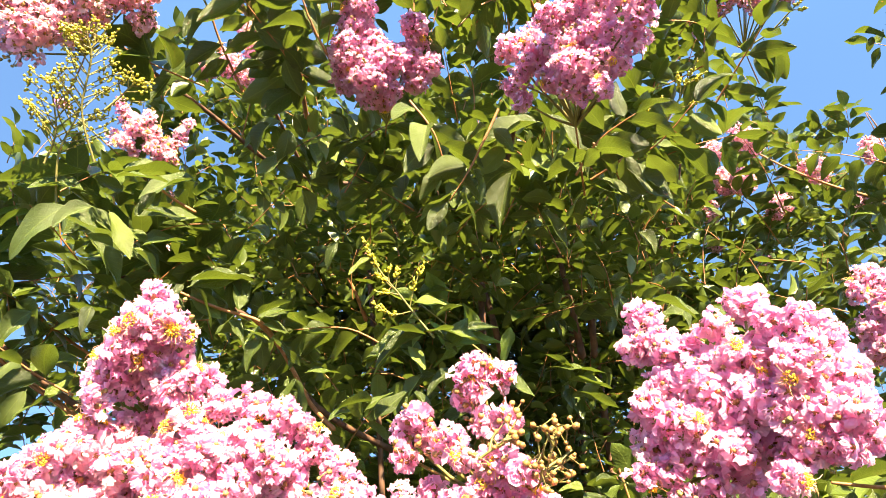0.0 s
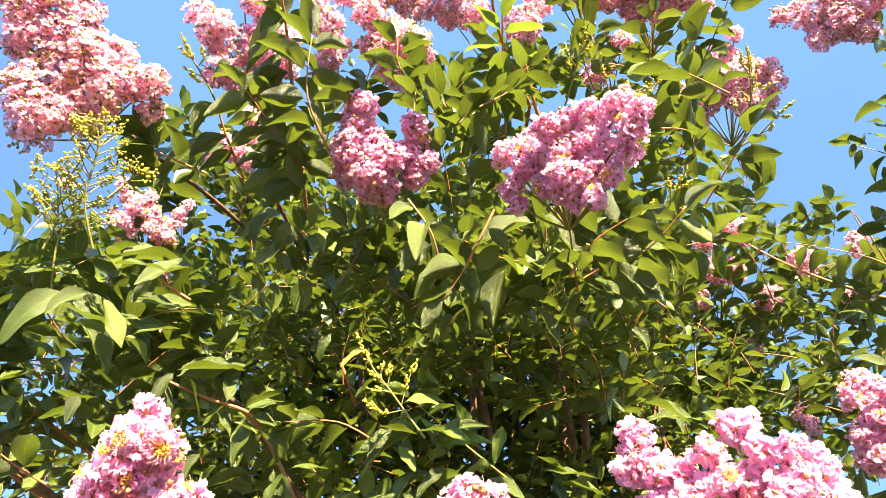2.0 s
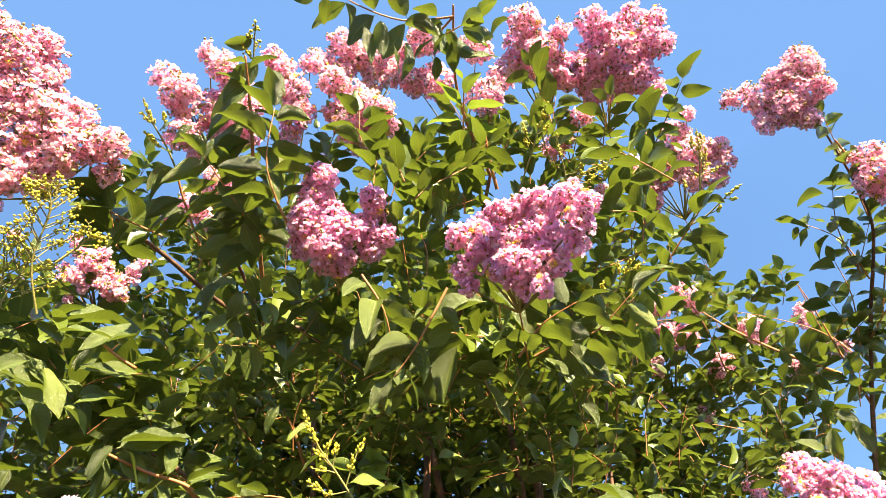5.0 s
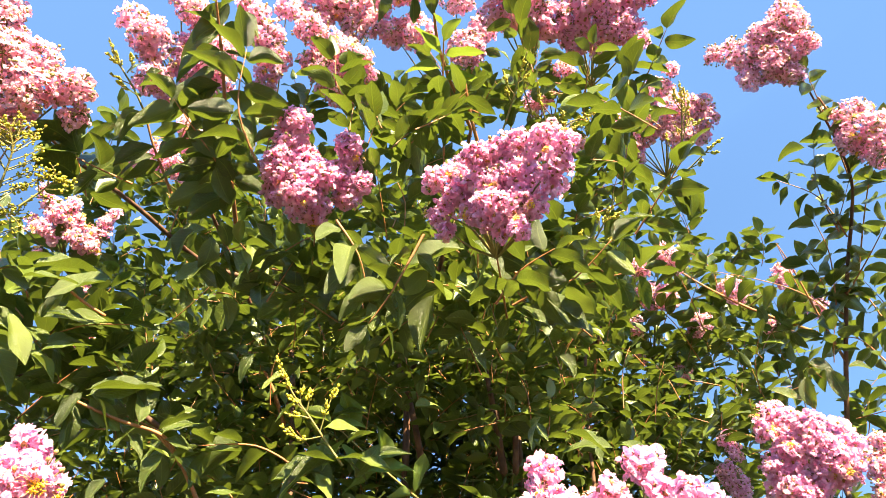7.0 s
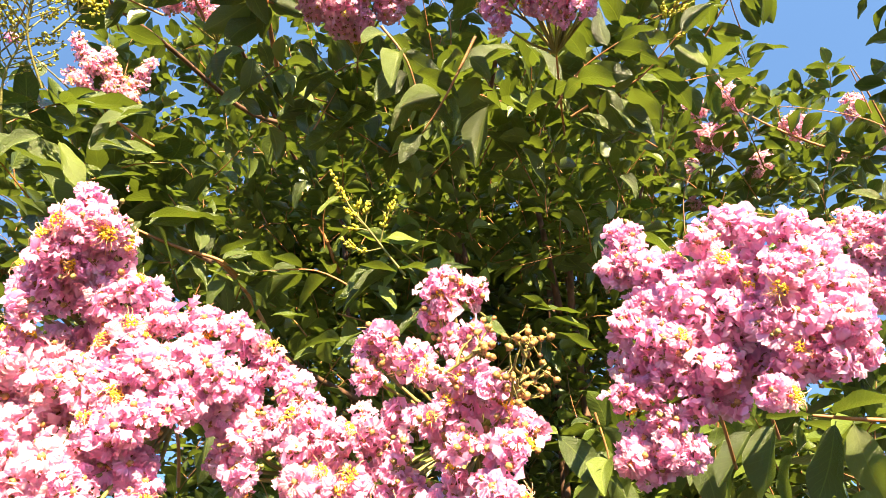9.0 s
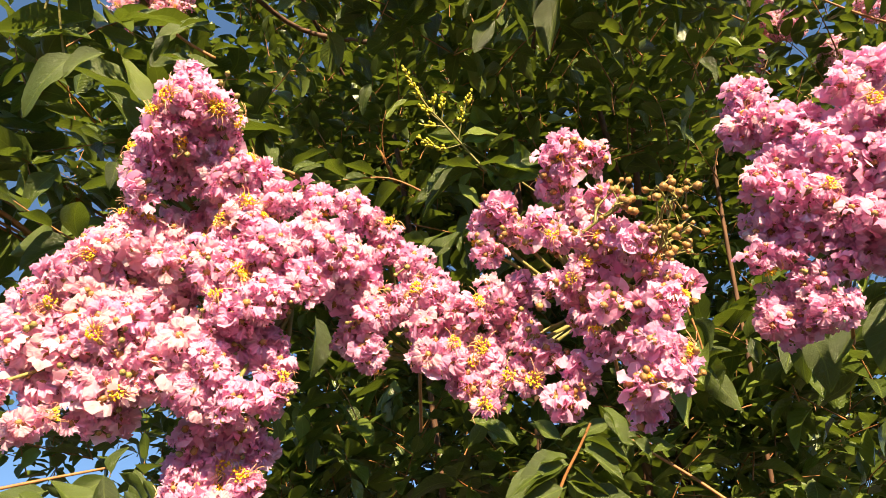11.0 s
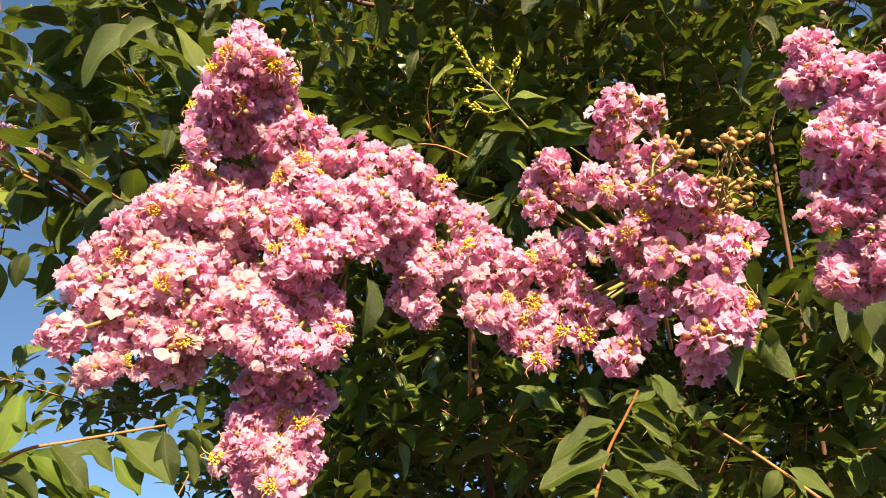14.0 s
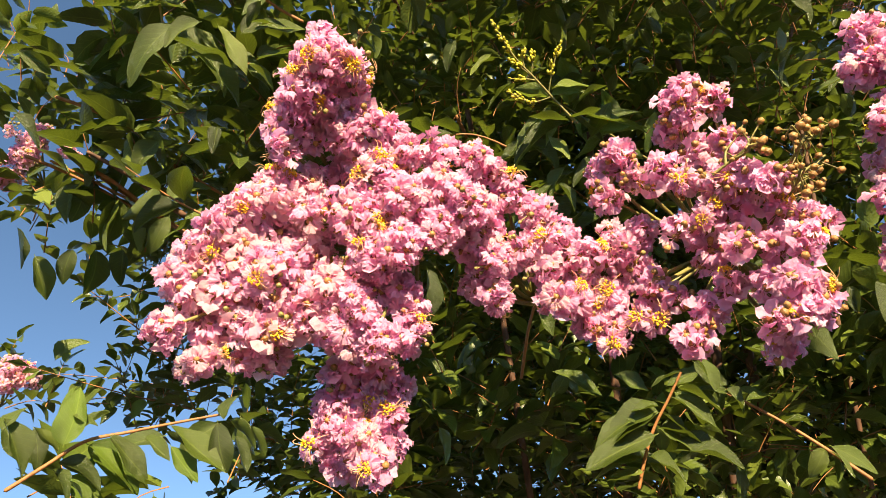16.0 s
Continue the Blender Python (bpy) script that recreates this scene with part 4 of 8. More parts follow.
# trunks and branches
limb(main_tree, [(0.250, 1.750, 0.000), (0.330, 1.720, 1.200), (0.394, 1.595, 2.579), (0.376, 1.515, 2.803), (0.348, 1.407, 3.093)], 0.016, 0.006, name="trunk")
limb(main_tree, [(0.420, 1.800, 0.000), (0.450, 1.750, 1.300), (0.459, 1.611, 2.624), (0.448, 1.539, 2.744), (0.463, 1.550, 2.896)], 0.014, 0.007, name="trunk")
limb(main_tree, [(0.000, 1.800, 0.000), (-0.050, 1.700, 1.200), (-0.177, 1.406, 2.651), (-0.242, 1.350, 2.716), (-0.301, 1.211, 2.789), (-0.388, 0.913, 2.836)], 0.009, 0.004, name="trunk")
limb(main_tree, [(0.150, 1.850, 0.000), (0.120, 1.750, 1.200), (0.126, 1.483, 2.541), (0.120, 1.366, 2.633), (0.184, 1.006, 2.810), (0.213, 0.728, 2.892)], 0.014, 0.004, name="trunk")
limb(main_tree, [(0.550, 1.700, 0.900), (0.555, 1.291, 2.500), (0.600, 1.184, 2.708), (0.630, 1.083, 2.874)], 0.0055, 0.0025, name="branch")
limb(main_tree, [(-0.090, 1.385, 2.188), (-0.238, 1.193, 2.199), (-0.348, 1.043, 2.300), (-0.483, 0.972, 2.321), (-0.593, 0.910, 2.318)], 0.007, 0.003)
limb(main_tree, [(-0.556, 0.960, 2.071), (-0.615, 0.906, 2.101), (-0.662, 0.854, 2.130), (-0.709, 0.803, 2.146)], 0.006, 0.003)
limb(main_tree, [(-0.170, 1.039, 2.671), (-0.342, 0.990, 2.674), (-0.452, 0.813, 2.645), (-0.530, 0.696, 2.626), (-0.561, 0.611, 2.598)], 0.006, 0.003)
limb(main_tree, [(-0.498, 1.014, 2.018), (-0.630, 1.021, 2.108), (-0.726, 0.928, 2.150), (-0.805, 0.844, 2.171)], 0.0032, 0.002)
limb(main_tree, [(-0.506, 1.030, 2.026), (-0.634, 1.039, 2.116), (-0.716, 0.960, 2.156), (-0.790, 0.870, 2.194)], 0.0045, 0.0032)
limb(main_tree, [(-0.576, 1.024, 2.187), (-0.654, 0.955, 2.219), (-0.715, 0.884, 2.250), (-0.763, 0.827, 2.267)], 0.003, 0.002)
limb(main_tree, [(0.213, 0.728, 2.892), (0.115, 0.516, 2.850), (0.088, 0.343, 2.868)], 0.004, 0.002)
limb(side_tree, [(1.200, 1.450, 0.000), (1.150, 1.350, 1.000), (1.166, 1.313, 2.350), (1.177, 1.240, 2.456), (1.173, 1.093, 2.614), (1.161, 0.946, 2.740), (1.153, 0.835, 2.821), (1.128, 0.754, 2.868), (1.063, 0.667, 2.945), (0.967, 0.565, 3.048)], 0.008, 0.002, name="trunk")
limb(side_tree, [(1.173, 1.111, 2.594), (1.140, 1.075, 2.707), (1.084, 1.011, 2.821), (1.054, 0.983, 2.871)], 0.004, 0.0008)
limb(side_tree, [(1.176, 1.035, 2.674), (1.129, 1.041, 2.752), (1.157, 0.983, 2.778)], 0.003, 0.001)
limb(side_tree, [(1.091, 0.670, 2.945), (1.030, 0.618, 2.980)], 0.003, 0.002)
limb(side_tree, [(1.235, 1.206, 2.771), (1.156, 1.294, 2.930), (1.039, 1.298, 3.021), (0.939, 1.286, 3.102)], 0.005, 0.002)
limb(side_tree, [(1.140, 1.085, 2.818), (1.091, 1.021, 2.920)], 0.0015, 0.001)

# leafy shoots close by
shoot(main_tree, [(0.079, 0.296, 2.673), (-0.002, 0.308, 2.671), (-0.083, 0.287, 2.675), (-0.126, 0.256, 2.680)], size=0.071, pairs=5, seed=44)
shoot(main_tree, [(0.079, 0.296, 2.673), (0.054, 0.329, 2.662), (0.115, 0.293, 2.671)], size=0.063, pairs=3, seed=45)
shoot(main_tree, [(-0.211, 0.612, 2.473), (-0.257, 0.555, 2.503), (-0.299, 0.498, 2.528)], size=0.071, pairs=5, seed=48)
shoot(main_tree, [(-0.150, 0.585, 2.443), (-0.196, 0.495, 2.499), (-0.197, 0.437, 2.592)], size=0.071, pairs=5, seed=49)
shoot(main_tree, [(0.089, 0.571, 2.335), (0.049, 0.610, 2.258), (0.019, 0.641, 2.222)], size=0.067, pairs=3, seed=50)
shoot(main_tree, [(0.196, 0.626, 2.258), (0.227, 0.588, 2.289), (0.272, 0.555, 2.304)], size=0.067, pairs=4, seed=51)
shoot(main_tree, [(0.230, 0.624, 2.324), (0.302, 0.620, 2.301), (0.362, 0.557, 2.334)], size=0.067, pairs=5, seed=52)
crown_main.shoot([(0.504, 0.718, 2.547), (0.554, 0.619, 2.597), (0.577, 0.570, 2.619)], size=0.067, pairs=4, seed=53)
crown_main.shoot([(0.483, 0.656, 2.738), (0.523, 0.539, 2.790), (0.548, 0.435, 2.828)], size=0.067, pairs=5, seed=54)
shoot(main_tree, [(-0.036, 0.564, 2.345), (-0.001, 0.585, 2.298), (0.018, 0.629, 2.252)], size=0.067, pairs=4, seed=55)
shoot(main_tree, [(0.122, 0.874, 2.080), (0.047, 0.831, 2.119), (-0.027, 0.812, 2.176)], size=0.067, pairs=3, young=True, seed=56)
shoot(main_tree, [(-0.071, 0.896, 2.144), (-0.139, 0.869, 2.167), (-0.220, 0.857, 2.157)], size=0.071, pairs=4, seed=57)
crown_main.shoot([(-0.215, 1.012, 2.217), (-0.321, 0.964, 2.246), (-0.446, 0.898, 2.265)], size=0.076, pairs=5, seed=58)
shoot(main_tree, [(-0.525, 0.862, 2.048), (-0.570, 0.824, 2.063), (-0.618, 0.773, 2.087)], size=0.076, pairs=4, seed=61)
crown_main.shoot([(-0.403, 0.681, 2.547), (-0.464, 0.645, 2.546), (-0.514, 0.611, 2.546)], size=0.067, pairs=4, seed=63)
crown_main.shoot([(-0.307, 1.266, 1.985), (-0.268, 1.246, 1.911), (-0.249, 1.271, 1.837)], size=0.085, pairs=3, seed=70)
limb(main_tree, [(0.480, 0.647, 1.826), (0.439, 0.651, 1.830), (0.402, 0.660, 1.838)], 0.0025, 0.0015)
shoot(main_tree, [(0.263, 0.920, 1.959), (0.278, 0.942, 1.901), (0.269, 0.956, 1.876)], size=0.085, pairs=3, seed=71)
shoot(main_tree, [(0.474, 0.987, 1.983), (0.464, 1.012, 1.942), (0.465, 1.030, 1.898)], size=0.08, pairs=3, seed=72)
crown_side.shoot([(1.149, 0.786, 2.858), (1.075, 0.679, 2.942), (0.997, 0.575, 3.024)], size=0.071, pairs=8, seed=73)
crown_side.shoot([(1.135, 0.877, 2.805), (1.088, 0.811, 2.895), (1.067, 0.726, 2.964)], size=0.071, pairs=5, seed=74)
crown_side.shoot([(1.150, 0.880, 2.789), (1.094, 0.831, 2.876), (1.013, 0.833, 2.940)], size=0.063, pairs=4, seed=75)
crown_side.shoot([(1.139, 1.010, 2.685), (1.123, 0.927, 2.777), (1.090, 0.879, 2.846)], size=0.071, pairs=5, seed=76)
crown_side.shoot([(1.173, 0.930, 2.724), (1.172, 0.780, 2.841), (1.174, 0.653, 2.915)], size=0.071, pairs=6, seed=77)
crown_side.shoot([(1.157, 0.980, 2.696), (1.189, 0.890, 2.742), (1.212, 0.802, 2.787)], size=0.071, pairs=5, seed=78)
crown_side.shoot([(1.269, 1.131, 2.688), (1.233, 1.165, 2.870), (1.124, 1.185, 2.949), (1.010, 1.217, 3.008)], size=0.08, pairs=8, seed=79)
crown_side.shoot([(1.249, 1.081, 2.575), (1.207, 1.073, 2.636), (1.160, 1.102, 2.657)], size=0.076, pairs=5, seed=80)
crown_side.shoot([(1.243, 1.012, 2.658), (1.206, 0.996, 2.715), (1.140, 1.075, 2.707)], size=0.076, pairs=5, seed=81)
crown_side.shoot([(0.994, 1.410, 2.818), (0.937, 1.367, 2.910), (0.877, 1.343, 2.976)], size=0.076, pairs=5, seed=82)
crown_side.shoot([(0.990, 1.327, 2.864), (0.939, 1.257, 2.976), (0.867, 1.196, 3.078)], size=0.076, pairs=7, seed=83)
crown_side.shoot([(1.019, 1.226, 2.949), (0.992, 1.189, 3.003), (0.881, 1.166, 3.096)], size=0.076, pairs=5, seed=84)

# single leaves that stand out
blade(main_tree, (-0.526, 0.742, 2.383), (-0.422, 0.762, 2.426), (0.39, -0.54, 0.75), seed=85)
blade(main_tree, (-0.535, 0.695, 2.344), (-0.642, 0.661, 2.289), (0.25, -0.32, 0.91), seed=86)
blade(main_tree, (-0.537, 0.692, 2.268), (-0.611, 0.693, 2.199), (0.56, -0.70, 0.44), seed=87)
blade(main_tree, (-0.498, 0.790, 2.355), (-0.429, 0.815, 2.372), (0.22, -0.35, 0.91), seed=88)
blade(main_tree, (-0.541, 0.729, 2.307), (-0.502, 0.783, 2.279), (0.54, -0.72, 0.43), seed=89)
blade(main_tree, (-0.522, 0.726, 2.243), (-0.488, 0.774, 2.214), (0.54, -0.73, 0.42), seed=90)
blade(main_tree, (-0.500, 0.769, 2.296), (-0.447, 0.814, 2.282), (0.51, -0.76, 0.40), seed=91)
blade(main_tree, (-0.563, 0.708, 2.263), (-0.489, 0.785, 2.287), (0.56, -0.69, 0.45), seed=92)
blade(main_tree, (-0.443, 0.926, 2.318), (-0.348, 0.937, 2.355), (0.29, -0.60, 0.75), seed=93)
blade(main_tree, (-0.452, 0.901, 2.292), (-0.482, 0.913, 2.256), (0.41, -0.81, 0.43), seed=94)
blade(main_tree, (-0.440, 0.926, 2.320), (-0.394, 0.966, 2.294), (0.41, -0.84, -0.36), seed=95)
blade(main_tree, (-0.429, 0.949, 2.297), (-0.470, 0.949, 2.270), (0.37, -0.80, 0.47), seed=96)
blade(main_tree, (-0.360, 0.985, 2.287), (-0.358, 0.941, 2.346), (0.31, -0.83, 0.47), seed=97)
blade(main_tree, (-0.335, 0.998, 2.281), (-0.282, 0.989, 2.316), (0.29, -0.83, 0.47), seed=98)
blade(main_tree, (-0.410, 0.972, 2.276), (-0.365, 1.009, 2.249), (0.26, -0.61, 0.75), seed=99)
blade(main_tree, (-0.288, 0.987, 2.227), (-0.239, 1.020, 2.196), (0.27, -0.92, -0.30), seed=100)
blade(main_tree, (-0.255, 1.038, 2.258), (-0.183, 1.045, 2.270), (0.16, -0.64, 0.75), seed=101)
blade(main_tree, (-0.304, 0.986, 2.222), (-0.338, 1.005, 2.172), (0.29, -0.91, -0.29), seed=102)
blade(main_tree, (-0.242, 0.942, 2.125), (-0.213, 0.977, 2.073), (0.25, -0.94, -0.24), seed=103)
blade(main_tree, (-0.318, 1.013, 2.170), (-0.298, 1.038, 2.136), (0.26, -0.82, 0.51), seed=104)
blade(main_tree, (-0.263, 1.066, 2.208), (-0.185, 1.076, 2.220), (0.16, -0.63, 0.76), seed=105)
blade(main_tree, (-0.602, 0.808, 2.160), (-0.640, 0.812, 2.111), (0.53, -0.70, 0.47), seed=106)
blade(main_tree, (-0.603, 0.858, 2.081), (-0.552, 0.869, 2.121), (0.49, -0.69, 0.54), seed=107)
blade(main_tree, (-0.575, 0.833, 2.042), (-0.599, 0.842, 1.991), (0.57, -0.81, -0.16), seed=108)
blade(main_tree, (-0.582, 0.886, 2.057), (-0.557, 0.883, 2.093), (0.47, -0.71, 0.52), seed=109)
blade(main_tree, (-0.608, 0.858, 2.184), (-0.564, 0.894, 2.174), (0.51, -0.70, 0.50), seed=110)
blade(main_tree, (0.149, 0.589, 2.331), (0.061, 0.612, 2.325), (-0.23, -0.91, 0.33), seed=111)
blade(main_tree, (0.100, 0.620, 2.314), (0.060, 0.651, 2.292), (-0.13, -0.78, -0.61), seed=112)
blade(main_tree, (0.072, 0.654, 2.287), (0.043, 0.676, 2.269), (-0.10, -0.94, 0.32), seed=113)
blade(main_tree, (0.075, 0.675, 2.267), (0.029, 0.685, 2.260), (-0.10, -0.92, 0.38), seed=114)
blade(main_tree, (-0.168, 0.639, 2.416), (-0.130, 0.667, 2.401), (0.25, -0.93, 0.27), seed=115)
blade(main_tree, (-0.107, 0.678, 2.395), (-0.166, 0.693, 2.372), (0.11, -0.65, 0.75), seed=116)
blade(main_tree, (-0.062, 0.720, 2.364), (-0.109, 0.731, 2.347), (0.06, -0.66, 0.75), seed=117)
blade(main_tree, (-0.015, 0.612, 2.365), (0.025, 0.682, 2.305), (0.02, -0.65, 0.76), seed=118)
blade(main_tree, (-0.002, 0.640, 2.343), (0.057, 0.660, 2.324), (0.00, -0.66, 0.75), seed=119)
blade(main_tree, (-0.235, 0.641, 2.398), (-0.294, 0.653, 2.368), (0.34, -0.90, 0.29), seed=120)
blade(main_tree, (-0.219, 0.672, 2.377), (-0.276, 0.692, 2.341), (0.30, -0.90, 0.30), seed=121)
blade(main_tree, (-0.227, 0.678, 2.409), (-0.194, 0.724, 2.379), (0.30, -0.89, 0.35), seed=122)
blade(main_tree, (-0.070, 0.848, 2.134), (-0.103, 0.868, 2.097), (0.08, -0.89, 0.45), seed=123)
blade(main_tree, (-0.112, 0.863, 2.103), (-0.046, 0.851, 2.132), (0.09, -0.65, 0.75), seed=124)
blade(main_tree, (-0.060, 0.853, 2.129), (-0.016, 0.874, 2.098), (0.07, -0.89, 0.45), seed=125)
blade(main_tree, (0.003, 0.877, 2.092), (-0.056, 0.893, 2.061), (-0.00, -0.65, 0.76), seed=126)
blade(main_tree, (-0.067, 0.887, 2.069), (-0.089, 0.905, 2.032), (0.07, -0.87, 0.48), seed=127)
blade(main_tree, (-0.035, 0.893, 2.062), (-0.012, 0.913, 2.025), (0.04, -0.87, 0.49), seed=128)
blade(main_tree, (-0.111, 0.888, 2.060), (-0.144, 0.892, 2.042), (0.08, -0.65, 0.76), seed=129)
blade(main_tree, (0.167, 0.609, 2.376), (0.229, 0.645, 2.331), (-0.25, -0.91, 0.33), seed=130)
blade(main_tree, (0.197, 0.641, 2.344), (0.238, 0.665, 2.311), (-0.28, -0.91, 0.30), seed=131)
blade(main_tree, (0.250, 0.616, 2.348), (0.298, 0.635, 2.315), (-0.30, -0.74, -0.60), seed=132)
blade(main_tree, (0.241, 0.633, 2.338), (0.269, 0.659, 2.305), (-0.34, -0.87, 0.36), seed=133)
blade(main_tree, (0.322, 0.635, 2.332), (0.355, 0.621, 2.329), (-0.43, -0.84, 0.32), seed=134)
blade(main_tree, (0.275, 0.648, 2.313), (0.346, 0.664, 2.267), (-0.37, -0.85, 0.37), seed=135)
blade(main_tree, (0.306, 0.660, 2.289), (0.338, 0.666, 2.269), (-0.39, -0.83, 0.39), seed=136)
blade(main_tree, (0.248, 0.671, 2.302), (0.286, 0.686, 2.273), (-0.23, -0.62, 0.75), seed=137)
blade(main_tree, (0.293, 0.619, 2.397), (0.344, 0.640, 2.360), (-0.41, -0.85, 0.34), seed=138)
blade(main_tree, (0.234, 0.615, 2.355), (0.260, 0.599, 2.358), (-0.34, -0.89, 0.29), seed=139)
blade(main_tree, (0.225, 0.684, 2.297), (0.197, 0.724, 2.265), (-0.21, -0.63, 0.75), seed=140)
blade(main_tree, (0.163, 0.717, 2.282), (0.205, 0.746, 2.239), (-0.20, -0.90, 0.39), seed=141)
blade(main_tree, (0.114, 0.665, 2.313), (0.093, 0.726, 2.256), (-0.07, -0.38, 0.92), seed=142)
blade(main_tree, (0.182, 0.601, 2.353), (0.191, 0.650, 2.310), (-0.19, -0.63, 0.75), seed=143)
blade(main_tree, (-0.030, 0.789, 2.154), (0.016, 0.780, 2.167), (0.04, -0.89, 0.45), young=True, seed=144)
blade(main_tree, (-0.047, 0.801, 2.135), (-0.049, 0.817, 2.112), (0.05, -0.88, 0.47), young=True, seed=145)
blade(main_tree, (-0.011, 0.802, 2.136), (0.028, 0.820, 2.109), (0.01, -0.90, 0.43), young=True, seed=146)
blade(main_tree, (0.015, 0.808, 2.090), (0.090, 0.797, 2.100), (-0.01, -0.87, 0.48), young=True, seed=147)
blade(main_tree, (0.104, 0.876, 2.083), (0.145, 0.878, 2.070), (-0.10, -0.87, 0.47), young=True, seed=148)
blade(main_tree, (-0.770, 0.887, 2.157), (-0.794, 0.909, 2.100), (0.63, -0.73, -0.28), seed=149)
blade(main_tree, (-0.731, 0.925, 2.148), (-0.760, 0.952, 2.077), (0.59, -0.76, -0.27), seed=150)
blade(main_tree, (-0.678, 0.975, 2.132), (-0.718, 0.980, 2.081), (0.54, -0.80, -0.25), seed=151)
blade(main_tree, (-0.685, 0.898, 2.226), (-0.726, 0.900, 2.185), (0.54, -0.72, 0.43), seed=152)
blade(main_tree, (-0.726, 0.868, 2.223), (-0.780, 0.869, 2.168), (0.57, -0.70, 0.43), seed=153)
blade(main_tree, (-0.750, 0.807, 2.265), (-0.681, 0.839, 2.292), (0.45, -0.49, 0.75), seed=154)
blade(main_tree, (-0.771, 0.767, 2.284), (-0.754, 0.800, 2.269), (0.65, -0.64, 0.40), seed=155)
blade(main_tree, (-0.619, 0.995, 2.158), (-0.658, 0.998, 2.117), (0.44, -0.75, 0.49), seed=156)
blade(main_tree, (-0.809, 0.721, 2.287), (-0.782, 0.763, 2.276), (0.69, -0.60, -0.41), seed=157)
blade(main_tree, (-0.639, 0.916, 2.243), (-0.604, 0.948, 2.231), (0.37, -0.55, 0.75), seed=158)
blade(main_tree, (-0.834, 0.775, 2.213), (-0.806, 0.823, 2.193), (0.65, -0.59, 0.47), seed=159)
blade(main_tree, (-0.618, 0.690, 2.315), (-0.578, 0.732, 2.309), (0.44, -0.50, 0.75), seed=160)
blade(main_tree, (-0.563, 1.067, 1.805), (-0.615, 1.054, 1.753), (0.44, -0.90, 0.01), seed=161)
blade(main_tree, (-0.642, 1.054, 1.786), (-0.712, 1.018, 1.756), (0.40, -0.69, 0.61), seed=162)
blade(main_tree, (-0.624, 1.065, 1.781), (-0.602, 1.089, 1.725), (0.38, -0.68, 0.63), seed=163)
blade(main_tree, (-0.789, 0.954, 1.781), (-0.781, 0.974, 1.725), (0.50, -0.62, 0.61), seed=164)
blade(main_tree, (-0.808, 0.911, 1.783), (-0.780, 0.948, 1.729), (0.53, -0.60, 0.61), seed=165)
blade(main_tree, (-0.558, 1.120, 1.830), (-0.540, 1.142, 1.774), (0.33, -0.73, 0.59), seed=166)
blade(main_tree, (-1.244, 1.514, 2.100), (-1.190, 1.531, 2.163), (0.39, -0.48, 0.78), seed=167)
blade(main_tree, (-0.900, 0.975, 2.082), (-0.881, 1.023, 2.027), (0.57, -0.62, 0.54), seed=168)
blade(main_tree, (-0.853, 1.002, 2.105), (-0.870, 1.021, 2.049), (0.55, -0.65, 0.53), seed=169)
blade(main_tree, (-0.824, 1.021, 2.113), (-0.836, 1.053, 2.040), (0.53, -0.66, 0.53), seed=170)
blade(main_tree, (-0.915, 0.937, 2.117), (-0.908, 0.979, 2.063), (0.45, -0.46, 0.76), seed=171)
blade(main_tree, (-0.787, 1.043, 2.122), (-0.806, 1.063, 2.065), (0.38, -0.52, 0.76), seed=172)
blade(main_tree, (-0.712, 0.968, 1.758), (-0.646, 1.022, 1.707), (0.58, -0.81, 0.05), young=True, seed=173)
blade(main_tree, (-0.743, 0.969, 1.761), (-0.741, 0.950, 1.830), (0.60, -0.80, 0.07), young=True, seed=174)
blade(main_tree, (-0.737, 0.961, 1.708), (-0.677, 1.006, 1.689), (0.46, -0.61, 0.65), young=True, seed=175)
blade(main_tree, (0.402, 0.660, 1.838), (0.351, 0.666, 1.839), (-0.14, -0.21, 0.97), seed=176)
blade(main_tree, (0.415, 0.653, 1.835), (0.447, 0.601, 1.837), (-0.14, -0.20, 0.97), seed=177)
blade(main_tree, (0.429, 0.669, 1.836), (0.402, 0.710, 1.772), (-0.47, -0.67, 0.58), seed=178)
blade(main_tree, (0.377, 0.687, 1.842), (0.349, 0.724, 1.785), (-0.42, -0.70, 0.57), seed=179)
blade(main_tree, (0.446, 0.669, 1.836), (0.456, 0.688, 1.765), (-0.48, -0.66, 0.58), seed=180)
blade(main_tree, (0.366, 0.715, 1.847), (0.329, 0.750, 1.805), (-0.40, -0.72, 0.57), seed=181)
blade(main_tree, (0.321, 0.764, 1.842), (0.335, 0.777, 1.782), (-0.33, -0.74, 0.58), seed=182)
blade(main_tree, (0.393, 0.678, 1.840), (0.393, 0.688, 1.815), (-0.44, -0.69, 0.57), seed=183)
blade(main_tree, (0.406, 0.725, 1.826), (0.389, 0.750, 1.782), (-0.32, -0.53, 0.78), seed=184)
blade(main_tree, (0.208, 0.933, 1.934), (0.260, 0.946, 1.864), (-0.22, -0.97, -0.13), seed=185)
blade(main_tree, (0.216, 0.951, 1.940), (0.184, 0.954, 1.951), (-0.19, -0.81, 0.56), seed=186)
blade(main_tree, (0.232, 0.944, 1.949), (0.256, 0.934, 1.957), (-0.20, -0.81, 0.56), seed=187)
blade(main_tree, (0.267, 0.948, 1.913), (0.275, 0.961, 1.871), (-0.23, -0.79, 0.57), seed=188)
blade(main_tree, (0.690, 0.692, 2.237), (0.715, 0.682, 2.220), (-0.64, -0.70, -0.31), seed=189)
blade(main_tree, (0.708, 0.686, 2.223), (0.727, 0.703, 2.179), (-0.66, -0.70, -0.29), seed=190)
blade(main_tree, (0.686, 0.707, 2.222), (0.694, 0.731, 2.181), (-0.64, -0.72, -0.28), seed=191)
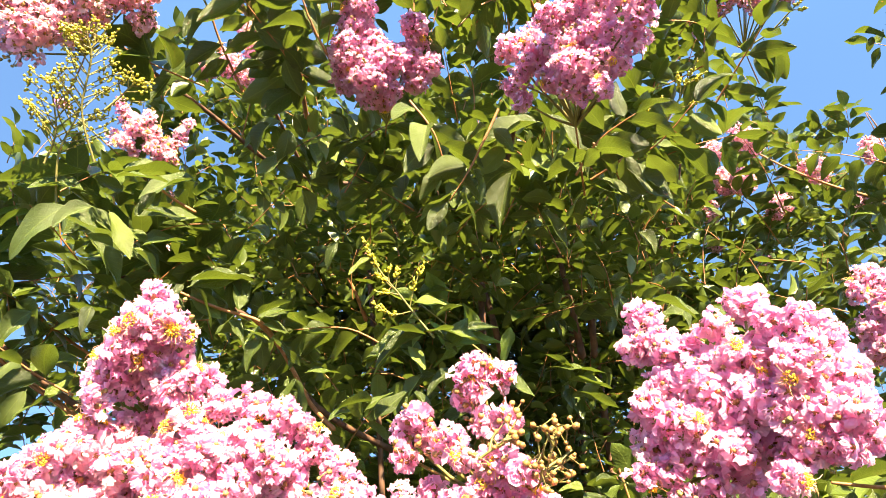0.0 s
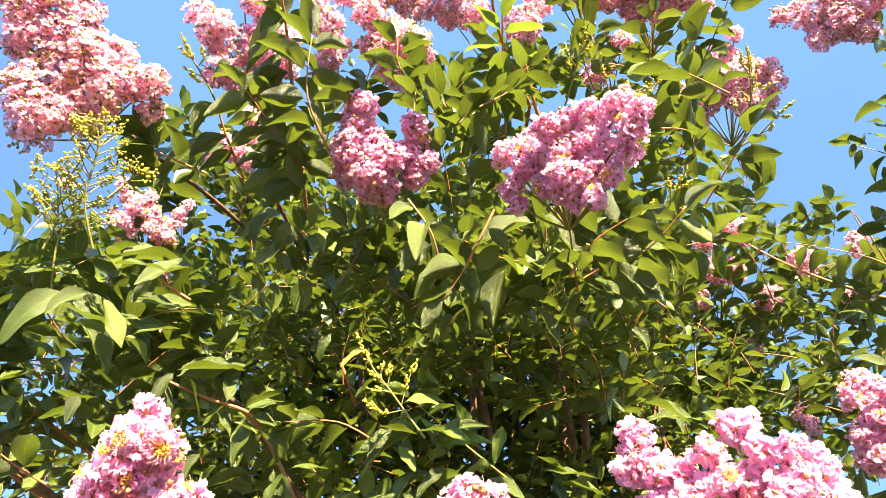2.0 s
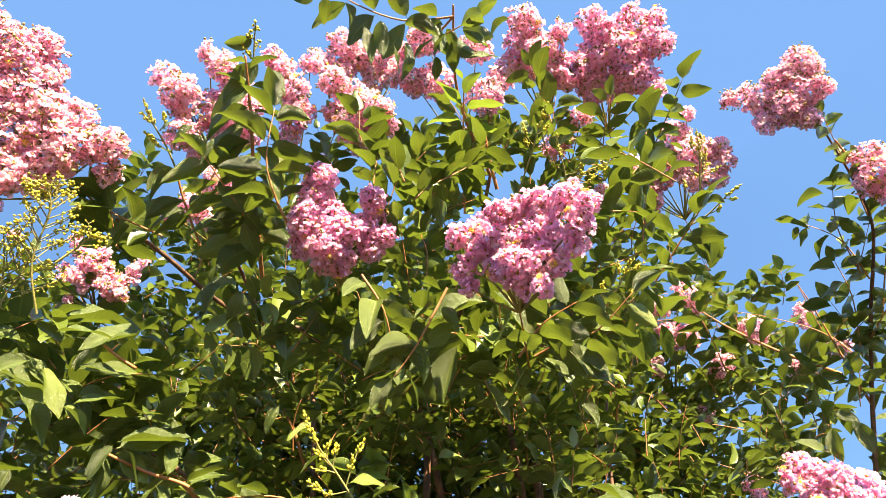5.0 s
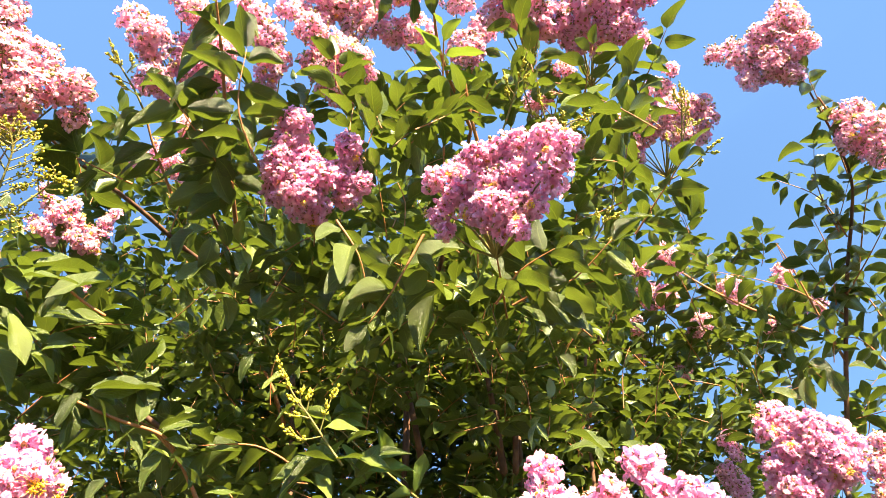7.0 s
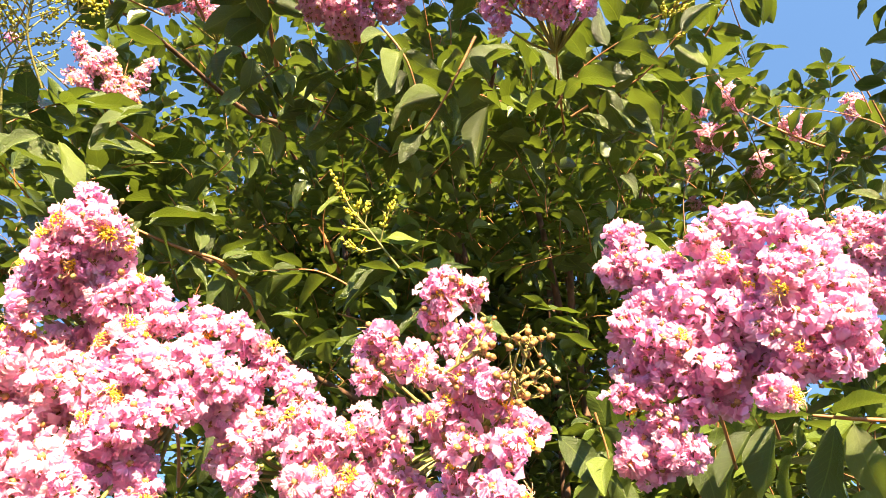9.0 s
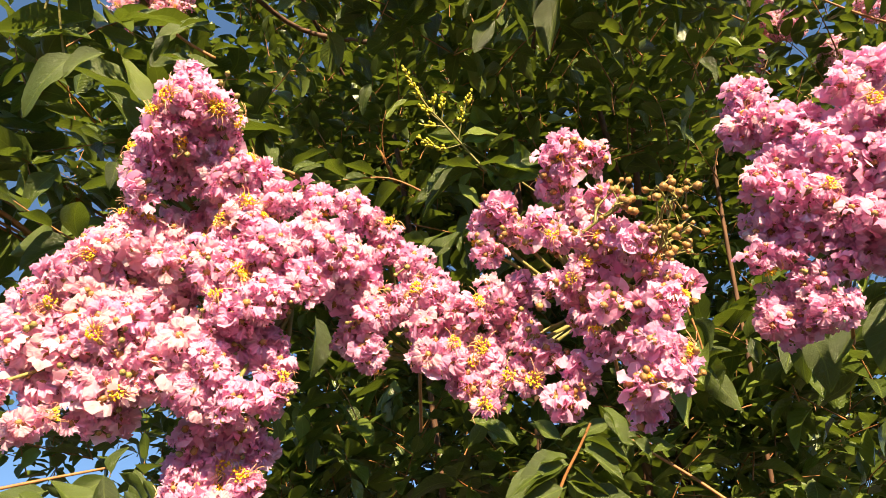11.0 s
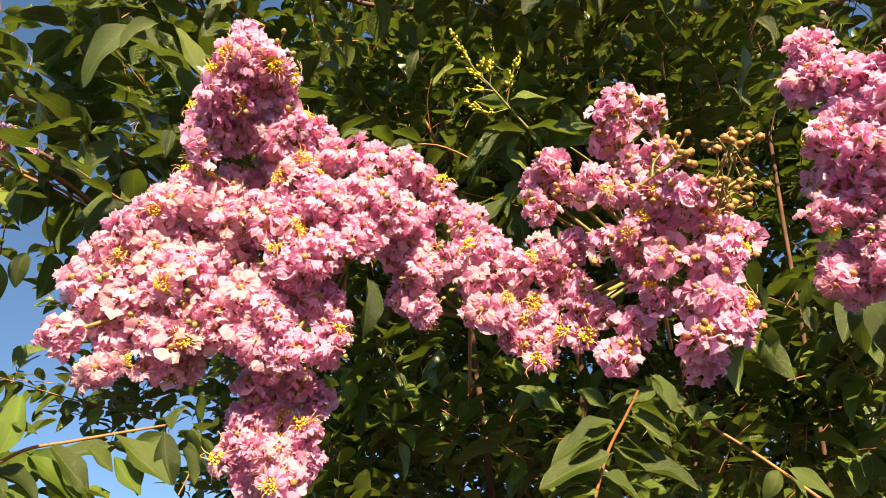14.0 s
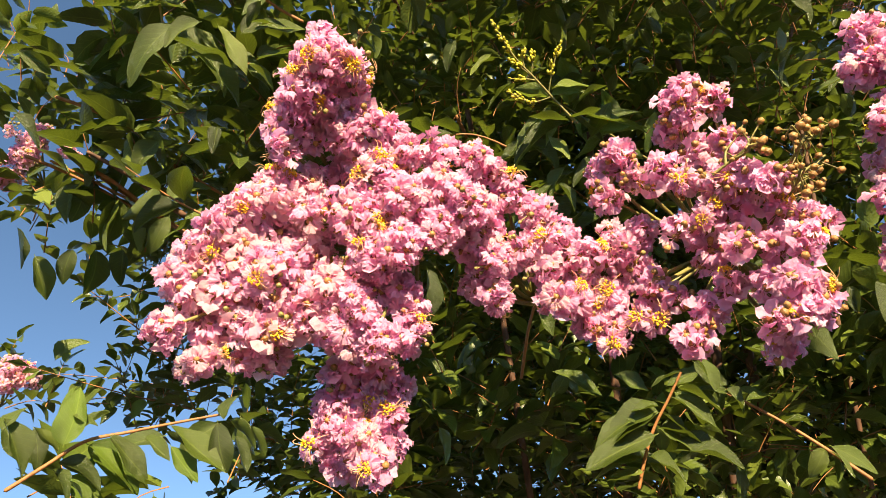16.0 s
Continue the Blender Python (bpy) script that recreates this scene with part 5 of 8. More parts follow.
blade(main_tree, (0.731, 0.672, 2.213), (0.754, 0.654, 2.206), (-0.62, -0.63, 0.47), seed=192)
blade(main_tree, (0.643, 0.744, 2.220), (0.683, 0.728, 2.198), (-0.54, -0.68, 0.49), seed=193)
blade(main_tree, (0.642, 0.697, 2.727), (0.684, 0.744, 2.668), (-0.60, -0.72, 0.35), seed=194)
blade(main_tree, (0.634, 0.714, 2.720), (0.663, 0.757, 2.672), (-0.60, -0.74, 0.30), seed=195)
blade(main_tree, (0.116, 1.069, 1.828), (0.161, 1.053, 1.851), (-0.14, -0.79, 0.60), seed=196)
blade(main_tree, (0.148, 1.024, 1.850), (0.189, 1.025, 1.816), (-0.22, -0.98, -0.05), seed=197)
blade(main_tree, (0.118, 1.042, 1.812), (0.160, 1.041, 1.783), (-0.18, -0.98, -0.01), seed=198)
blade(main_tree, (0.097, 1.032, 1.782), (-0.000, 1.049, 1.759), (-0.13, -0.78, 0.61), seed=199)
blade(main_tree, (0.084, 1.022, 1.750), (-0.012, 1.038, 1.712), (-0.12, -0.77, 0.62), seed=200)
blade(main_tree, (0.203, 1.053, 1.816), (0.250, 1.043, 1.800), (-0.16, -0.59, 0.79), seed=201)
blade(main_tree, (0.192, 1.056, 1.818), (0.180, 1.067, 1.785), (-0.20, -0.77, 0.60), seed=202)
blade(main_tree, (0.324, 1.086, 1.739), (0.368, 1.075, 1.700), (-0.28, -0.73, 0.62), seed=203)
blade(main_tree, (0.088, 1.039, 1.761), (0.145, 1.031, 1.751), (-0.09, -0.60, 0.79), seed=204)
blade(main_tree, (0.067, 1.030, 1.723), (0.114, 1.026, 1.700), (-0.08, -0.59, 0.80), seed=205)
blade(main_tree, (-0.308, 1.241, 1.901), (-0.313, 1.256, 1.845), (0.22, -0.97, -0.03), seed=206)
blade(main_tree, (-0.283, 1.248, 1.897), (-0.214, 1.274, 1.846), (0.20, -0.98, -0.03), seed=207)
blade(main_tree, (-0.266, 1.279, 1.971), (-0.230, 1.301, 1.927), (0.15, -0.80, 0.57), seed=208)
blade(main_tree, (-0.145, 1.250, 1.950), (-0.105, 1.259, 1.931), (0.07, -0.81, 0.58), seed=209)
blade(main_tree, (0.263, 1.004, 1.904), (0.319, 0.972, 1.926), (-0.28, -0.79, 0.54), seed=210)
blade(main_tree, (0.281, 0.992, 1.916), (0.313, 0.974, 1.927), (-0.30, -0.77, 0.56), seed=211)
blade(main_tree, (0.354, 0.958, 1.922), (0.363, 0.968, 1.889), (-0.37, -0.76, 0.53), seed=212)
blade(main_tree, (0.418, 0.925, 1.919), (0.398, 0.961, 1.860), (-0.43, -0.73, 0.54), seed=213)
blade(main_tree, (0.422, 0.941, 1.878), (0.427, 0.949, 1.850), (-0.42, -0.72, 0.55), seed=214)
blade(main_tree, (0.056, 1.166, 1.883), (0.107, 1.168, 1.854), (-0.08, -0.80, 0.59), seed=215)
blade(main_tree, (-0.338, 1.263, 1.974), (-0.359, 1.272, 1.934), (0.20, -0.79, 0.57), seed=216)
blade(main_tree, (-0.394, 1.275, 1.893), (-0.359, 1.295, 1.856), (0.23, -0.77, 0.60), seed=217)
blade(main_tree, (0.278, 1.112, 1.902), (0.298, 1.114, 1.875), (-0.26, -0.77, 0.58), seed=218)
blade(main_tree, (-0.072, 0.943, 1.919), (-0.039, 0.959, 1.883), (0.02, -0.84, 0.54), seed=219)
blade(main_tree, (-0.176, 0.639, 1.826), (-0.170, 0.663, 1.780), (0.15, -0.63, 0.76), seed=220)
blade(main_tree, (-0.088, 0.271, 2.626), (-0.074, 0.307, 2.615), (0.28, -0.95, 0.17), seed=221)
blade(main_tree, (-0.059, 0.301, 2.618), (-0.044, 0.350, 2.599), (0.19, -0.98, 0.08), seed=222)
blade(main_tree, (-0.112, 0.267, 2.625), (-0.123, 0.300, 2.612), (0.34, -0.93, 0.17), seed=223)
blade(main_tree, (-0.013, 0.322, 2.612), (0.000, 0.366, 2.593), (0.06, -0.98, 0.19), seed=224)
blade(main_tree, (0.004, 0.318, 2.614), (0.017, 0.369, 2.592), (0.02, -0.98, 0.19), seed=225)
blade(main_tree, (-0.035, 0.292, 2.623), (-0.024, 0.338, 2.605), (0.07, -0.52, 0.85), seed=226)
blade(main_tree, (0.000, 0.305, 2.651), (0.054, 0.310, 2.648), (0.01, -0.24, 0.97), seed=227)
blade(main_tree, (0.055, 0.354, 2.652), (0.063, 0.387, 2.637), (-0.10, -0.98, 0.20), seed=228)
blade(main_tree, (0.092, 0.308, 2.647), (0.138, 0.320, 2.637), (-0.21, -0.97, 0.07), seed=229)
blade(main_tree, (0.070, 0.313, 2.646), (0.045, 0.342, 2.636), (-0.15, -0.97, 0.18), seed=230)
blade(main_tree, (0.096, 0.296, 2.651), (0.125, 0.278, 2.654), (-0.22, -0.96, 0.18), seed=231)
blade(main_tree, (0.110, 0.350, 2.650), (0.155, 0.338, 2.650), (-0.23, -0.95, 0.20), seed=232)
blade(main_tree, (0.081, 0.328, 2.661), (0.089, 0.372, 2.643), (-0.17, -0.97, 0.19), seed=233)
blade(main_tree, (0.168, 0.288, 2.666), (0.134, 0.311, 2.663), (-0.21, -0.49, 0.85), seed=234)
blade(main_tree, (-0.252, 0.382, 2.718), (-0.296, 0.384, 2.706), (0.28, -0.49, -0.82), seed=235)
blade(main_tree, (-0.239, 0.405, 2.689), (-0.286, 0.461, 2.650), (0.46, -0.87, 0.15), seed=236)
blade(main_tree, (-0.230, 0.413, 2.687), (-0.194, 0.453, 2.676), (0.44, -0.88, 0.15), seed=237)
blade(main_tree, (-0.247, 0.442, 2.658), (-0.319, 0.469, 2.623), (0.44, -0.88, 0.18), seed=238)
blade(main_tree, (-0.252, 0.477, 2.615), (-0.318, 0.531, 2.562), (0.42, -0.88, 0.21), seed=239)
blade(main_tree, (-0.261, 0.497, 2.601), (-0.279, 0.532, 2.575), (0.42, -0.88, 0.22), seed=240)
blade(main_tree, (-0.225, 0.516, 2.599), (-0.178, 0.552, 2.587), (0.36, -0.89, 0.29), seed=241)
blade(main_tree, (-0.345, 0.506, 2.629), (-0.380, 0.518, 2.608), (0.51, -0.83, 0.23), seed=242)
blade(main_tree, (-0.372, 0.560, 2.585), (-0.414, 0.581, 2.553), (0.50, -0.82, 0.27), seed=243)
blade(main_tree, (-0.353, 0.619, 2.551), (-0.406, 0.633, 2.517), (0.44, -0.83, 0.35), seed=244)
blade(main_tree, (-0.274, 0.508, 2.529), (-0.223, 0.536, 2.526), (0.32, -0.66, -0.68), seed=245)
blade(main_tree, (-0.282, 0.538, 2.507), (-0.222, 0.574, 2.499), (0.33, -0.68, -0.65), seed=246)
blade(main_tree, (-0.214, 0.522, 2.538), (-0.173, 0.559, 2.522), (0.34, -0.89, 0.30), seed=247)
blade(main_tree, (-0.264, 0.591, 2.473), (-0.314, 0.584, 2.461), (0.36, -0.87, 0.35), seed=248)
blade(main_tree, (-0.234, 0.575, 2.469), (-0.206, 0.620, 2.440), (0.28, -0.73, -0.62), seed=249)
blade(main_tree, (-0.248, 0.628, 2.379), (-0.278, 0.651, 2.345), (0.33, -0.88, 0.34), seed=250)
blade(main_tree, (-0.223, 0.638, 2.378), (-0.236, 0.673, 2.338), (0.30, -0.89, 0.34), seed=251)
crown_main.shoot([(-1.009, 1.645, 2.439), (-1.142, 1.620, 2.329), (-1.229, 1.569, 2.303)], size=0.063, pairs=6, seed=252)
crown_main.shoot([(-0.963, 1.824, 2.091), (-1.167, 1.698, 2.108), (-1.329, 1.581, 2.098)], size=0.063, pairs=9, seed=253)
crown_main.shoot([(-1.031, 1.747, 2.203), (-1.120, 1.686, 2.219), (-1.144, 1.647, 2.272)], size=0.063, pairs=5, seed=254)
crown_main.shoot([(-1.362, 1.444, 2.013), (-1.322, 1.454, 2.084), (-1.305, 1.447, 2.138)], size=0.067, pairs=4, seed=255)
panicle(main_tree, (-1.229, 1.377, 1.948), [(-1.181, 1.318, 2.015, 0.025), (-1.161, 1.342, 2.003, 0.022), (-1.159, 1.371, 1.993, 0.013), (-1.188, 1.326, 1.981, 0.019)], "small shaded pink flower head", spacing=0.0126, size=1.02, far=True, gap=0.22, buds=0.36, faded=0.55, seed=256)
limb(main_tree, [(-1.229, 1.377, 1.948), (-1.295, 1.451, 1.950), (-1.387, 1.555, 1.932)], 0.0012, 0.0019)
panicle(main_tree, (-1.086, 1.145, 2.358), [(-1.057, 1.049, 2.403, 0.023), (-1.068, 1.046, 2.365, 0.023), (-1.084, 1.056, 2.338, 0.020), (-1.106, 1.067, 2.321, 0.020), (-1.058, 1.060, 2.441, 0.015), (-1.017, 1.100, 2.408, 0.012), (-1.102, 1.033, 2.424, 0.012)], "pink flower head in leaf shade", spacing=0.0126, size=1.02, far=True, gap=0.22, buds=0.36, faded=0.55, seed=257)
limb(main_tree, [(-1.086, 1.145, 2.358), (-1.151, 1.214, 2.379), (-1.242, 1.309, 2.386)], 0.0012, 0.0019)

# leaves further in
crown_main.fill((-0.021, 0.781, 2.411), 0.110, 1.2, 0.066)
crown_main.fill((0.128, 0.761, 2.425), 0.100, 1.2, 0.066)
crown_main.fill((0.273, 0.766, 2.384), 0.110, 1.2, 0.066)
crown_main.fill((-0.159, 0.749, 2.428), 0.090, 1.2, 0.066)
crown_main.fill((-0.245, 0.712, 2.442), 0.060, 0.5, 0.066)
crown_main.fill((-0.241, 0.625, 2.519), 0.040, 0.5, 0.066)
crown_main.fill((0.363, 0.706, 2.411), 0.080, 1.2, 0.066)
crown_main.fill((0.387, 0.614, 2.483), 0.060, 1.2, 0.066)
crown_main.fill((0.039, 0.577, 2.589), 0.070, 1.2, 0.066)
crown_main.fill((0.053, 0.672, 2.516), 0.080, 1.2, 0.066)
crown_main.fill((0.419, 0.561, 2.509), 0.045, 1.2, 0.066)
crown_main.fill((0.395, 0.487, 2.568), 0.040, 1.2, 0.066)
crown_main.fill((0.096, 0.532, 2.615), 0.060, 1.2, 0.066)
crown_main.fill((-0.033, 0.529, 2.619), 0.045, 1.2, 0.066)
crown_main.fill((-0.161, 1.196, 2.601), 0.182, 0.9, 0.058)
crown_main.fill((0.109, 1.196, 2.611), 0.182, 0.9, 0.058)
crown_main.fill((0.375, 1.177, 2.573), 0.182, 0.9, 0.058)
crown_main.fill((0.537, 1.080, 2.619), 0.140, 0.9, 0.058)
crown_main.fill((-0.036, 1.067, 2.763), 0.168, 0.9, 0.058)
crown_main.fill((0.241, 1.059, 2.749), 0.182, 0.9, 0.058)
crown_main.fill((-0.270, 1.145, 2.641), 0.140, 0.9, 0.058)
crown_main.fill((-0.420, 1.114, 2.625), 0.098, 0.5, 0.058)
crown_main.fill((-0.181, 0.909, 2.889), 0.126, 0.9, 0.058)
crown_main.fill((0.092, 0.850, 2.945), 0.126, 0.9, 0.058)
crown_main.fill((0.360, 0.763, 2.959), 0.126, 0.9, 0.058)
crown_main.fill((0.472, 0.875, 2.844), 0.140, 0.9, 0.058)
crown_main.fill((-0.342, 0.810, 2.927), 0.098, 0.9, 0.058)
crown_main.fill((0.542, 0.672, 2.953), 0.084, 0.9, 0.058)
crown_main.fill((0.220, 0.688, 3.032), 0.098, 0.9, 0.058)
crown_main.fill((0.416, 0.662, 3.002), 0.084, 0.9, 0.058)
crown_main.fill((0.030, 0.726, 3.026), 0.084, 0.9, 0.058)
crown_main.fill((-0.187, 0.751, 2.997), 0.084, 0.9, 0.058)
crown_main.fill((-0.178, 1.615, 2.878), 0.275, 1.0, 0.058)
crown_main.fill((0.175, 1.590, 2.915), 0.275, 1.0, 0.058)
crown_main.fill((0.522, 1.538, 2.888), 0.275, 1.0, 0.058)
crown_main.fill((-0.011, 1.484, 3.051), 0.257, 1.0, 0.058)
crown_main.fill((0.348, 1.407, 3.093), 0.257, 1.0, 0.058)
crown_main.fill((-0.334, 1.422, 3.075), 0.202, 1.0, 0.058)
crown_main.fill((0.687, 1.386, 2.992), 0.202, 1.0, 0.058)
crown_main.fill((-0.522, 1.500, 2.927), 0.165, 1.0, 0.058)
crown_main.fill((-0.607, 0.723, 2.381), 0.066, 0.5, 0.085)
crown_main.fill((-0.538, 0.785, 2.366), 0.076, 0.5, 0.085)
crown_main.fill((-0.596, 0.798, 2.303), 0.076, 0.5, 0.085)
crown_main.fill((-0.489, 0.859, 2.308), 0.087, 0.6, 0.085)
crown_main.fill((-0.431, 0.843, 2.369), 0.066, 0.6, 0.085)
crown_main.fill((-0.481, 0.642, 2.541), 0.027, 0.9, 0.085)
crown_main.fill((-0.554, 0.870, 2.237), 0.098, 0.9, 0.085)
crown_main.fill((-0.415, 0.924, 2.266), 0.098, 0.9, 0.085)
crown_main.fill((-0.722, 1.198, 2.685), 0.141, 0.8, 0.08)
crown_main.fill((-0.551, 1.330, 2.620), 0.157, 0.8, 0.08)
crown_main.fill((-0.852, 1.135, 2.660), 0.126, 0.8, 0.08)
crown_main.fill((-0.752, 0.842, 2.290), 0.120, 0.8, 0.08)
crown_main.fill((-0.637, 0.865, 2.364), 0.120, 0.8, 0.08)
crown_main.fill((-0.671, 0.979, 2.213), 0.066, 0.8, 0.08)
crown_main.fill((-0.808, 0.900, 2.166), 0.087, 0.8, 0.08)
crown_main.fill((-0.257, 1.303, 1.907), 0.120, 0.8, 0.08)
crown_main.fill((-0.101, 1.331, 1.868), 0.120, 0.8, 0.08)
crown_main.fill((0.054, 1.329, 1.863), 0.109, 0.8, 0.08)
crown_main.fill((0.338, 1.271, 1.858), 0.120, 0.8, 0.08)
crown_main.fill((0.452, 1.236, 1.817), 0.120, 0.8, 0.08)
crown_main.fill((0.492, 1.180, 1.939), 0.098, 0.8, 0.08)
crown_main.fill((-0.357, 1.313, 1.780), 0.098, 0.8, 0.08)
crown_main.fill((0.141, 1.343, 1.746), 0.098, 0.8, 0.08)
crown_main.fill((-0.605, 1.207, 1.831), 0.066, 0.8, 0.08)
crown_main.fill((-0.517, 0.932, 2.378), 0.087, 0.8, 0.08)
crown_main.fill((-0.395, 1.305, 1.769), 0.087, 0.8, 0.08)
crown_main.fill((-0.371, 1.346, 2.827), 0.157, 0.3, 0.06)
crown_main.fill((-0.071, 1.383, 2.832), 0.157, 0.5, 0.06)
crown_main.fill((0.224, 1.374, 2.812), 0.204, 1.1, 0.06)
crown_main.fill((0.492, 1.354, 2.743), 0.189, 1.1, 0.06)
crown_main.fill((0.671, 1.462, 2.510), 0.189, 1.1, 0.06)
crown_main.fill((0.750, 1.542, 2.313), 0.173, 1.1, 0.06)
crown_main.fill((-0.112, 1.785, 2.237), 0.220, 1.1, 0.06)
crown_main.fill((0.264, 1.767, 2.212), 0.220, 1.1, 0.06)
crown_main.fill((-0.458, 1.656, 2.399), 0.189, 1.1, 0.06)
crown_main.fill((-0.744, 1.647, 2.209), 0.141, 1.1, 0.06)
crown_main.fill((-0.863, 1.321, 2.617), 0.157, 1.1, 0.06)
crown_main.fill((-0.946, 1.602, 2.049), 0.094, 1.1, 0.06)
crown_main.fill((-1.080, 1.515, 2.040), 0.079, 1.1, 0.06)
crown_main.fill((-0.633, 1.773, 1.972), 0.157, 1.1, 0.06)
crown_main.fill((-0.349, 1.852, 1.954), 0.189, 1.1, 0.06)
crown_main.fill((0.021, 1.883, 1.922), 0.189, 1.1, 0.06)
crown_main.fill((0.432, 1.822, 1.899), 0.189, 1.1, 0.06)
crown_main.fill((0.691, 1.734, 1.861), 0.189, 1.1, 0.06)
crown_main.fill((-0.393, 1.917, 2.945), 0.321, 1.0, 0.07)
crown_main.fill((0.100, 1.953, 2.932), 0.321, 1.0, 0.07)
crown_main.fill((0.556, 1.964, 2.786), 0.321, 1.0, 0.07)
crown_main.fill((-0.428, 2.250, 2.338), 0.321, 1.0, 0.07)
crown_main.fill((0.055, 2.314, 2.240), 0.321, 1.0, 0.07)
crown_main.fill((0.510, 2.255, 2.205), 0.321, 1.0, 0.07)
crown_main.fill((0.901, 2.103, 2.230), 0.321, 1.0, 0.07)
crown_main.fill((-0.865, 1.858, 2.818), 0.261, 1.0, 0.07)
crown_main.fill((-0.705, 2.280, 2.008), 0.261, 1.0, 0.07)
crown_main.fill((-0.246, 2.384, 1.928), 0.261, 1.0, 0.07)
crown_main.fill((0.302, 2.367, 1.914), 0.301, 1.0, 0.07)
crown_main.fill((0.852, 2.206, 1.922), 0.301, 1.0, 0.07)
crown_side.fill((0.949, 1.483, 2.883), 0.115, 0.9, 0.075)
crown_side.fill((0.838, 1.595, 2.815), 0.134, 0.9, 0.075)
crown_side.fill((1.030, 1.480, 2.821), 0.115, 0.9, 0.075)
crown_side.fill((1.154, 1.340, 2.882), 0.086, 0.9, 0.075)
crown_side.fill((1.249, 1.291, 2.844), 0.115, 0.9, 0.075)
crown_side.fill((1.099, 1.523, 2.696), 0.154, 0.9, 0.075)
crown_side.fill((1.241, 1.385, 2.739), 0.115, 0.9, 0.075)
crown_side.fill((0.973, 1.615, 2.676), 0.154, 0.9, 0.075)
crown_side.fill((1.197, 1.520, 2.591), 0.154, 0.9, 0.075)
crown_side.fill((0.825, 1.697, 2.665), 0.154, 0.9, 0.075)
crown_side.fill((1.132, 0.856, 2.861), 0.041, 0.8, 0.07)
crown_side.fill((1.140, 0.997, 2.732), 0.075, 0.8, 0.07)
crown_side.fill((1.119, 1.084, 2.663), 0.075, 0.8, 0.07)
crown_main.fill((-0.246, 1.494, 2.385), 0.163, 0.9, 0.058)
crown_main.fill((-0.032, 1.524, 2.368), 0.163, 0.9, 0.058)
crown_main.fill((0.183, 1.516, 2.363), 0.163, 0.9, 0.058)
crown_main.fill((0.327, 1.449, 2.438), 0.148, 0.9, 0.058)
crown_main.fill((-0.106, 1.435, 2.515), 0.148, 0.9, 0.058)
crown_main.fill((0.388, 1.509, 2.298), 0.134, 0.9, 0.058)
crown_main.fill((-0.240, 1.565, 2.238), 0.148, 0.9, 0.058)
crown_main.fill((0.178, 1.588, 2.202), 0.148, 0.9, 0.058)
crown_main.fill((-0.414, 1.409, 2.466), 0.134, 0.9, 0.058)
crown_main.fill((-0.742, 1.358, 2.315), 0.163, 0.9, 0.058)
crown_main.fill((-0.878, 1.293, 2.280), 0.134, 0.9, 0.058)
crown_main.fill((-0.496, 1.900, 2.603), 0.269, 1.0, 0.058)
crown_main.fill((-0.135, 1.981, 2.563), 0.269, 1.0, 0.058)
crown_main.fill((0.236, 1.974, 2.558), 0.269, 1.0, 0.058)
crown_main.fill((0.530, 1.843, 2.690), 0.211, 1.0, 0.058)
crown_main.fill((-0.749, 1.782, 2.659), 0.231, 1.0, 0.058)
crown_main.fill((-0.131, 2.065, 2.371), 0.250, 1.0, 0.058)
crown_main.fill((0.403, 2.041, 2.341), 0.250, 1.0, 0.058)
crown_main.fill((-0.953, 0.904, 2.481), 0.118, 0.6, 0.08)
crown_main.fill((-0.811, 0.976, 2.534), 0.118, 0.6, 0.08)
crown_main.fill((-1.011, 1.040, 2.279), 0.079, 0.6, 0.08)
crown_main.fill((-0.668, 1.051, 2.558), 0.118, 0.6, 0.08)
crown_main.fill((-0.871, 1.174, 2.257), 0.079, 0.6, 0.08)
crown_main.fill((-0.782, 1.271, 2.193), 0.066, 0.6, 0.08)
crown_main.fill((-0.746, 1.394, 1.954), 0.092, 0.6, 0.08)
crown_main.fill((-0.802, 1.140, 2.370), 0.066, 0.6, 0.08)
crown_main.fill((-0.682, 1.215, 2.366), 0.092, 0.6, 0.08)
crown_main.fill((-0.687, 1.127, 2.469), 0.079, 0.6, 0.08)
crown_main.fill((-1.021, 1.092, 2.194), 0.052, 0.6, 0.08)
crown_main.fill((-0.929, 1.172, 2.192), 0.052, 0.6, 0.08)
crown_main.fill((-0.777, 1.338, 2.063), 0.066, 0.6, 0.08)
crown_main.fill((-1.281, 1.254, 2.843), 0.238, 0.9, 0.075)
crown_main.fill((-1.064, 1.362, 2.920), 0.202, 0.9, 0.075)
crown_main.fill((-0.959, 1.710, 2.588), 0.202, 0.9, 0.075)
crown_main.fill((-1.007, 1.876, 2.213), 0.147, 0.9, 0.075)
crown_main.fill((-0.855, 2.002, 2.034), 0.220, 0.9, 0.075)
crown_main.fill((-1.385, 1.455, 2.508), 0.110, 0.9, 0.075)
crown_main.fill((-0.879, 1.453, 3.494), 0.262, 1.0, 0.078)
crown_main.fill((-0.933, 1.677, 3.294), 0.262, 1.0, 0.078)
crown_main.fill((-0.976, 1.893, 3.051), 0.262, 1.0, 0.078)
crown_main.fill((-1.004, 2.084, 2.770), 0.262, 1.0, 0.078)
crown_main.fill((-1.014, 2.239, 2.466), 0.262, 1.0, 0.078)
crown_main.fill((-1.007, 2.351, 2.157), 0.262, 1.0, 0.078)
crown_main.fill((-0.986, 2.421, 1.858), 0.262, 1.0, 0.078)
crown_main.fill((-0.578, 1.523, 3.549), 0.262, 1.0, 0.078)
crown_main.fill((-0.621, 1.760, 3.348), 0.262, 1.0, 0.078)
crown_main.fill((-0.657, 1.986, 3.099), 0.262, 1.0, 0.078)
crown_main.fill((-0.683, 2.186, 2.810), 0.262, 1.0, 0.078)
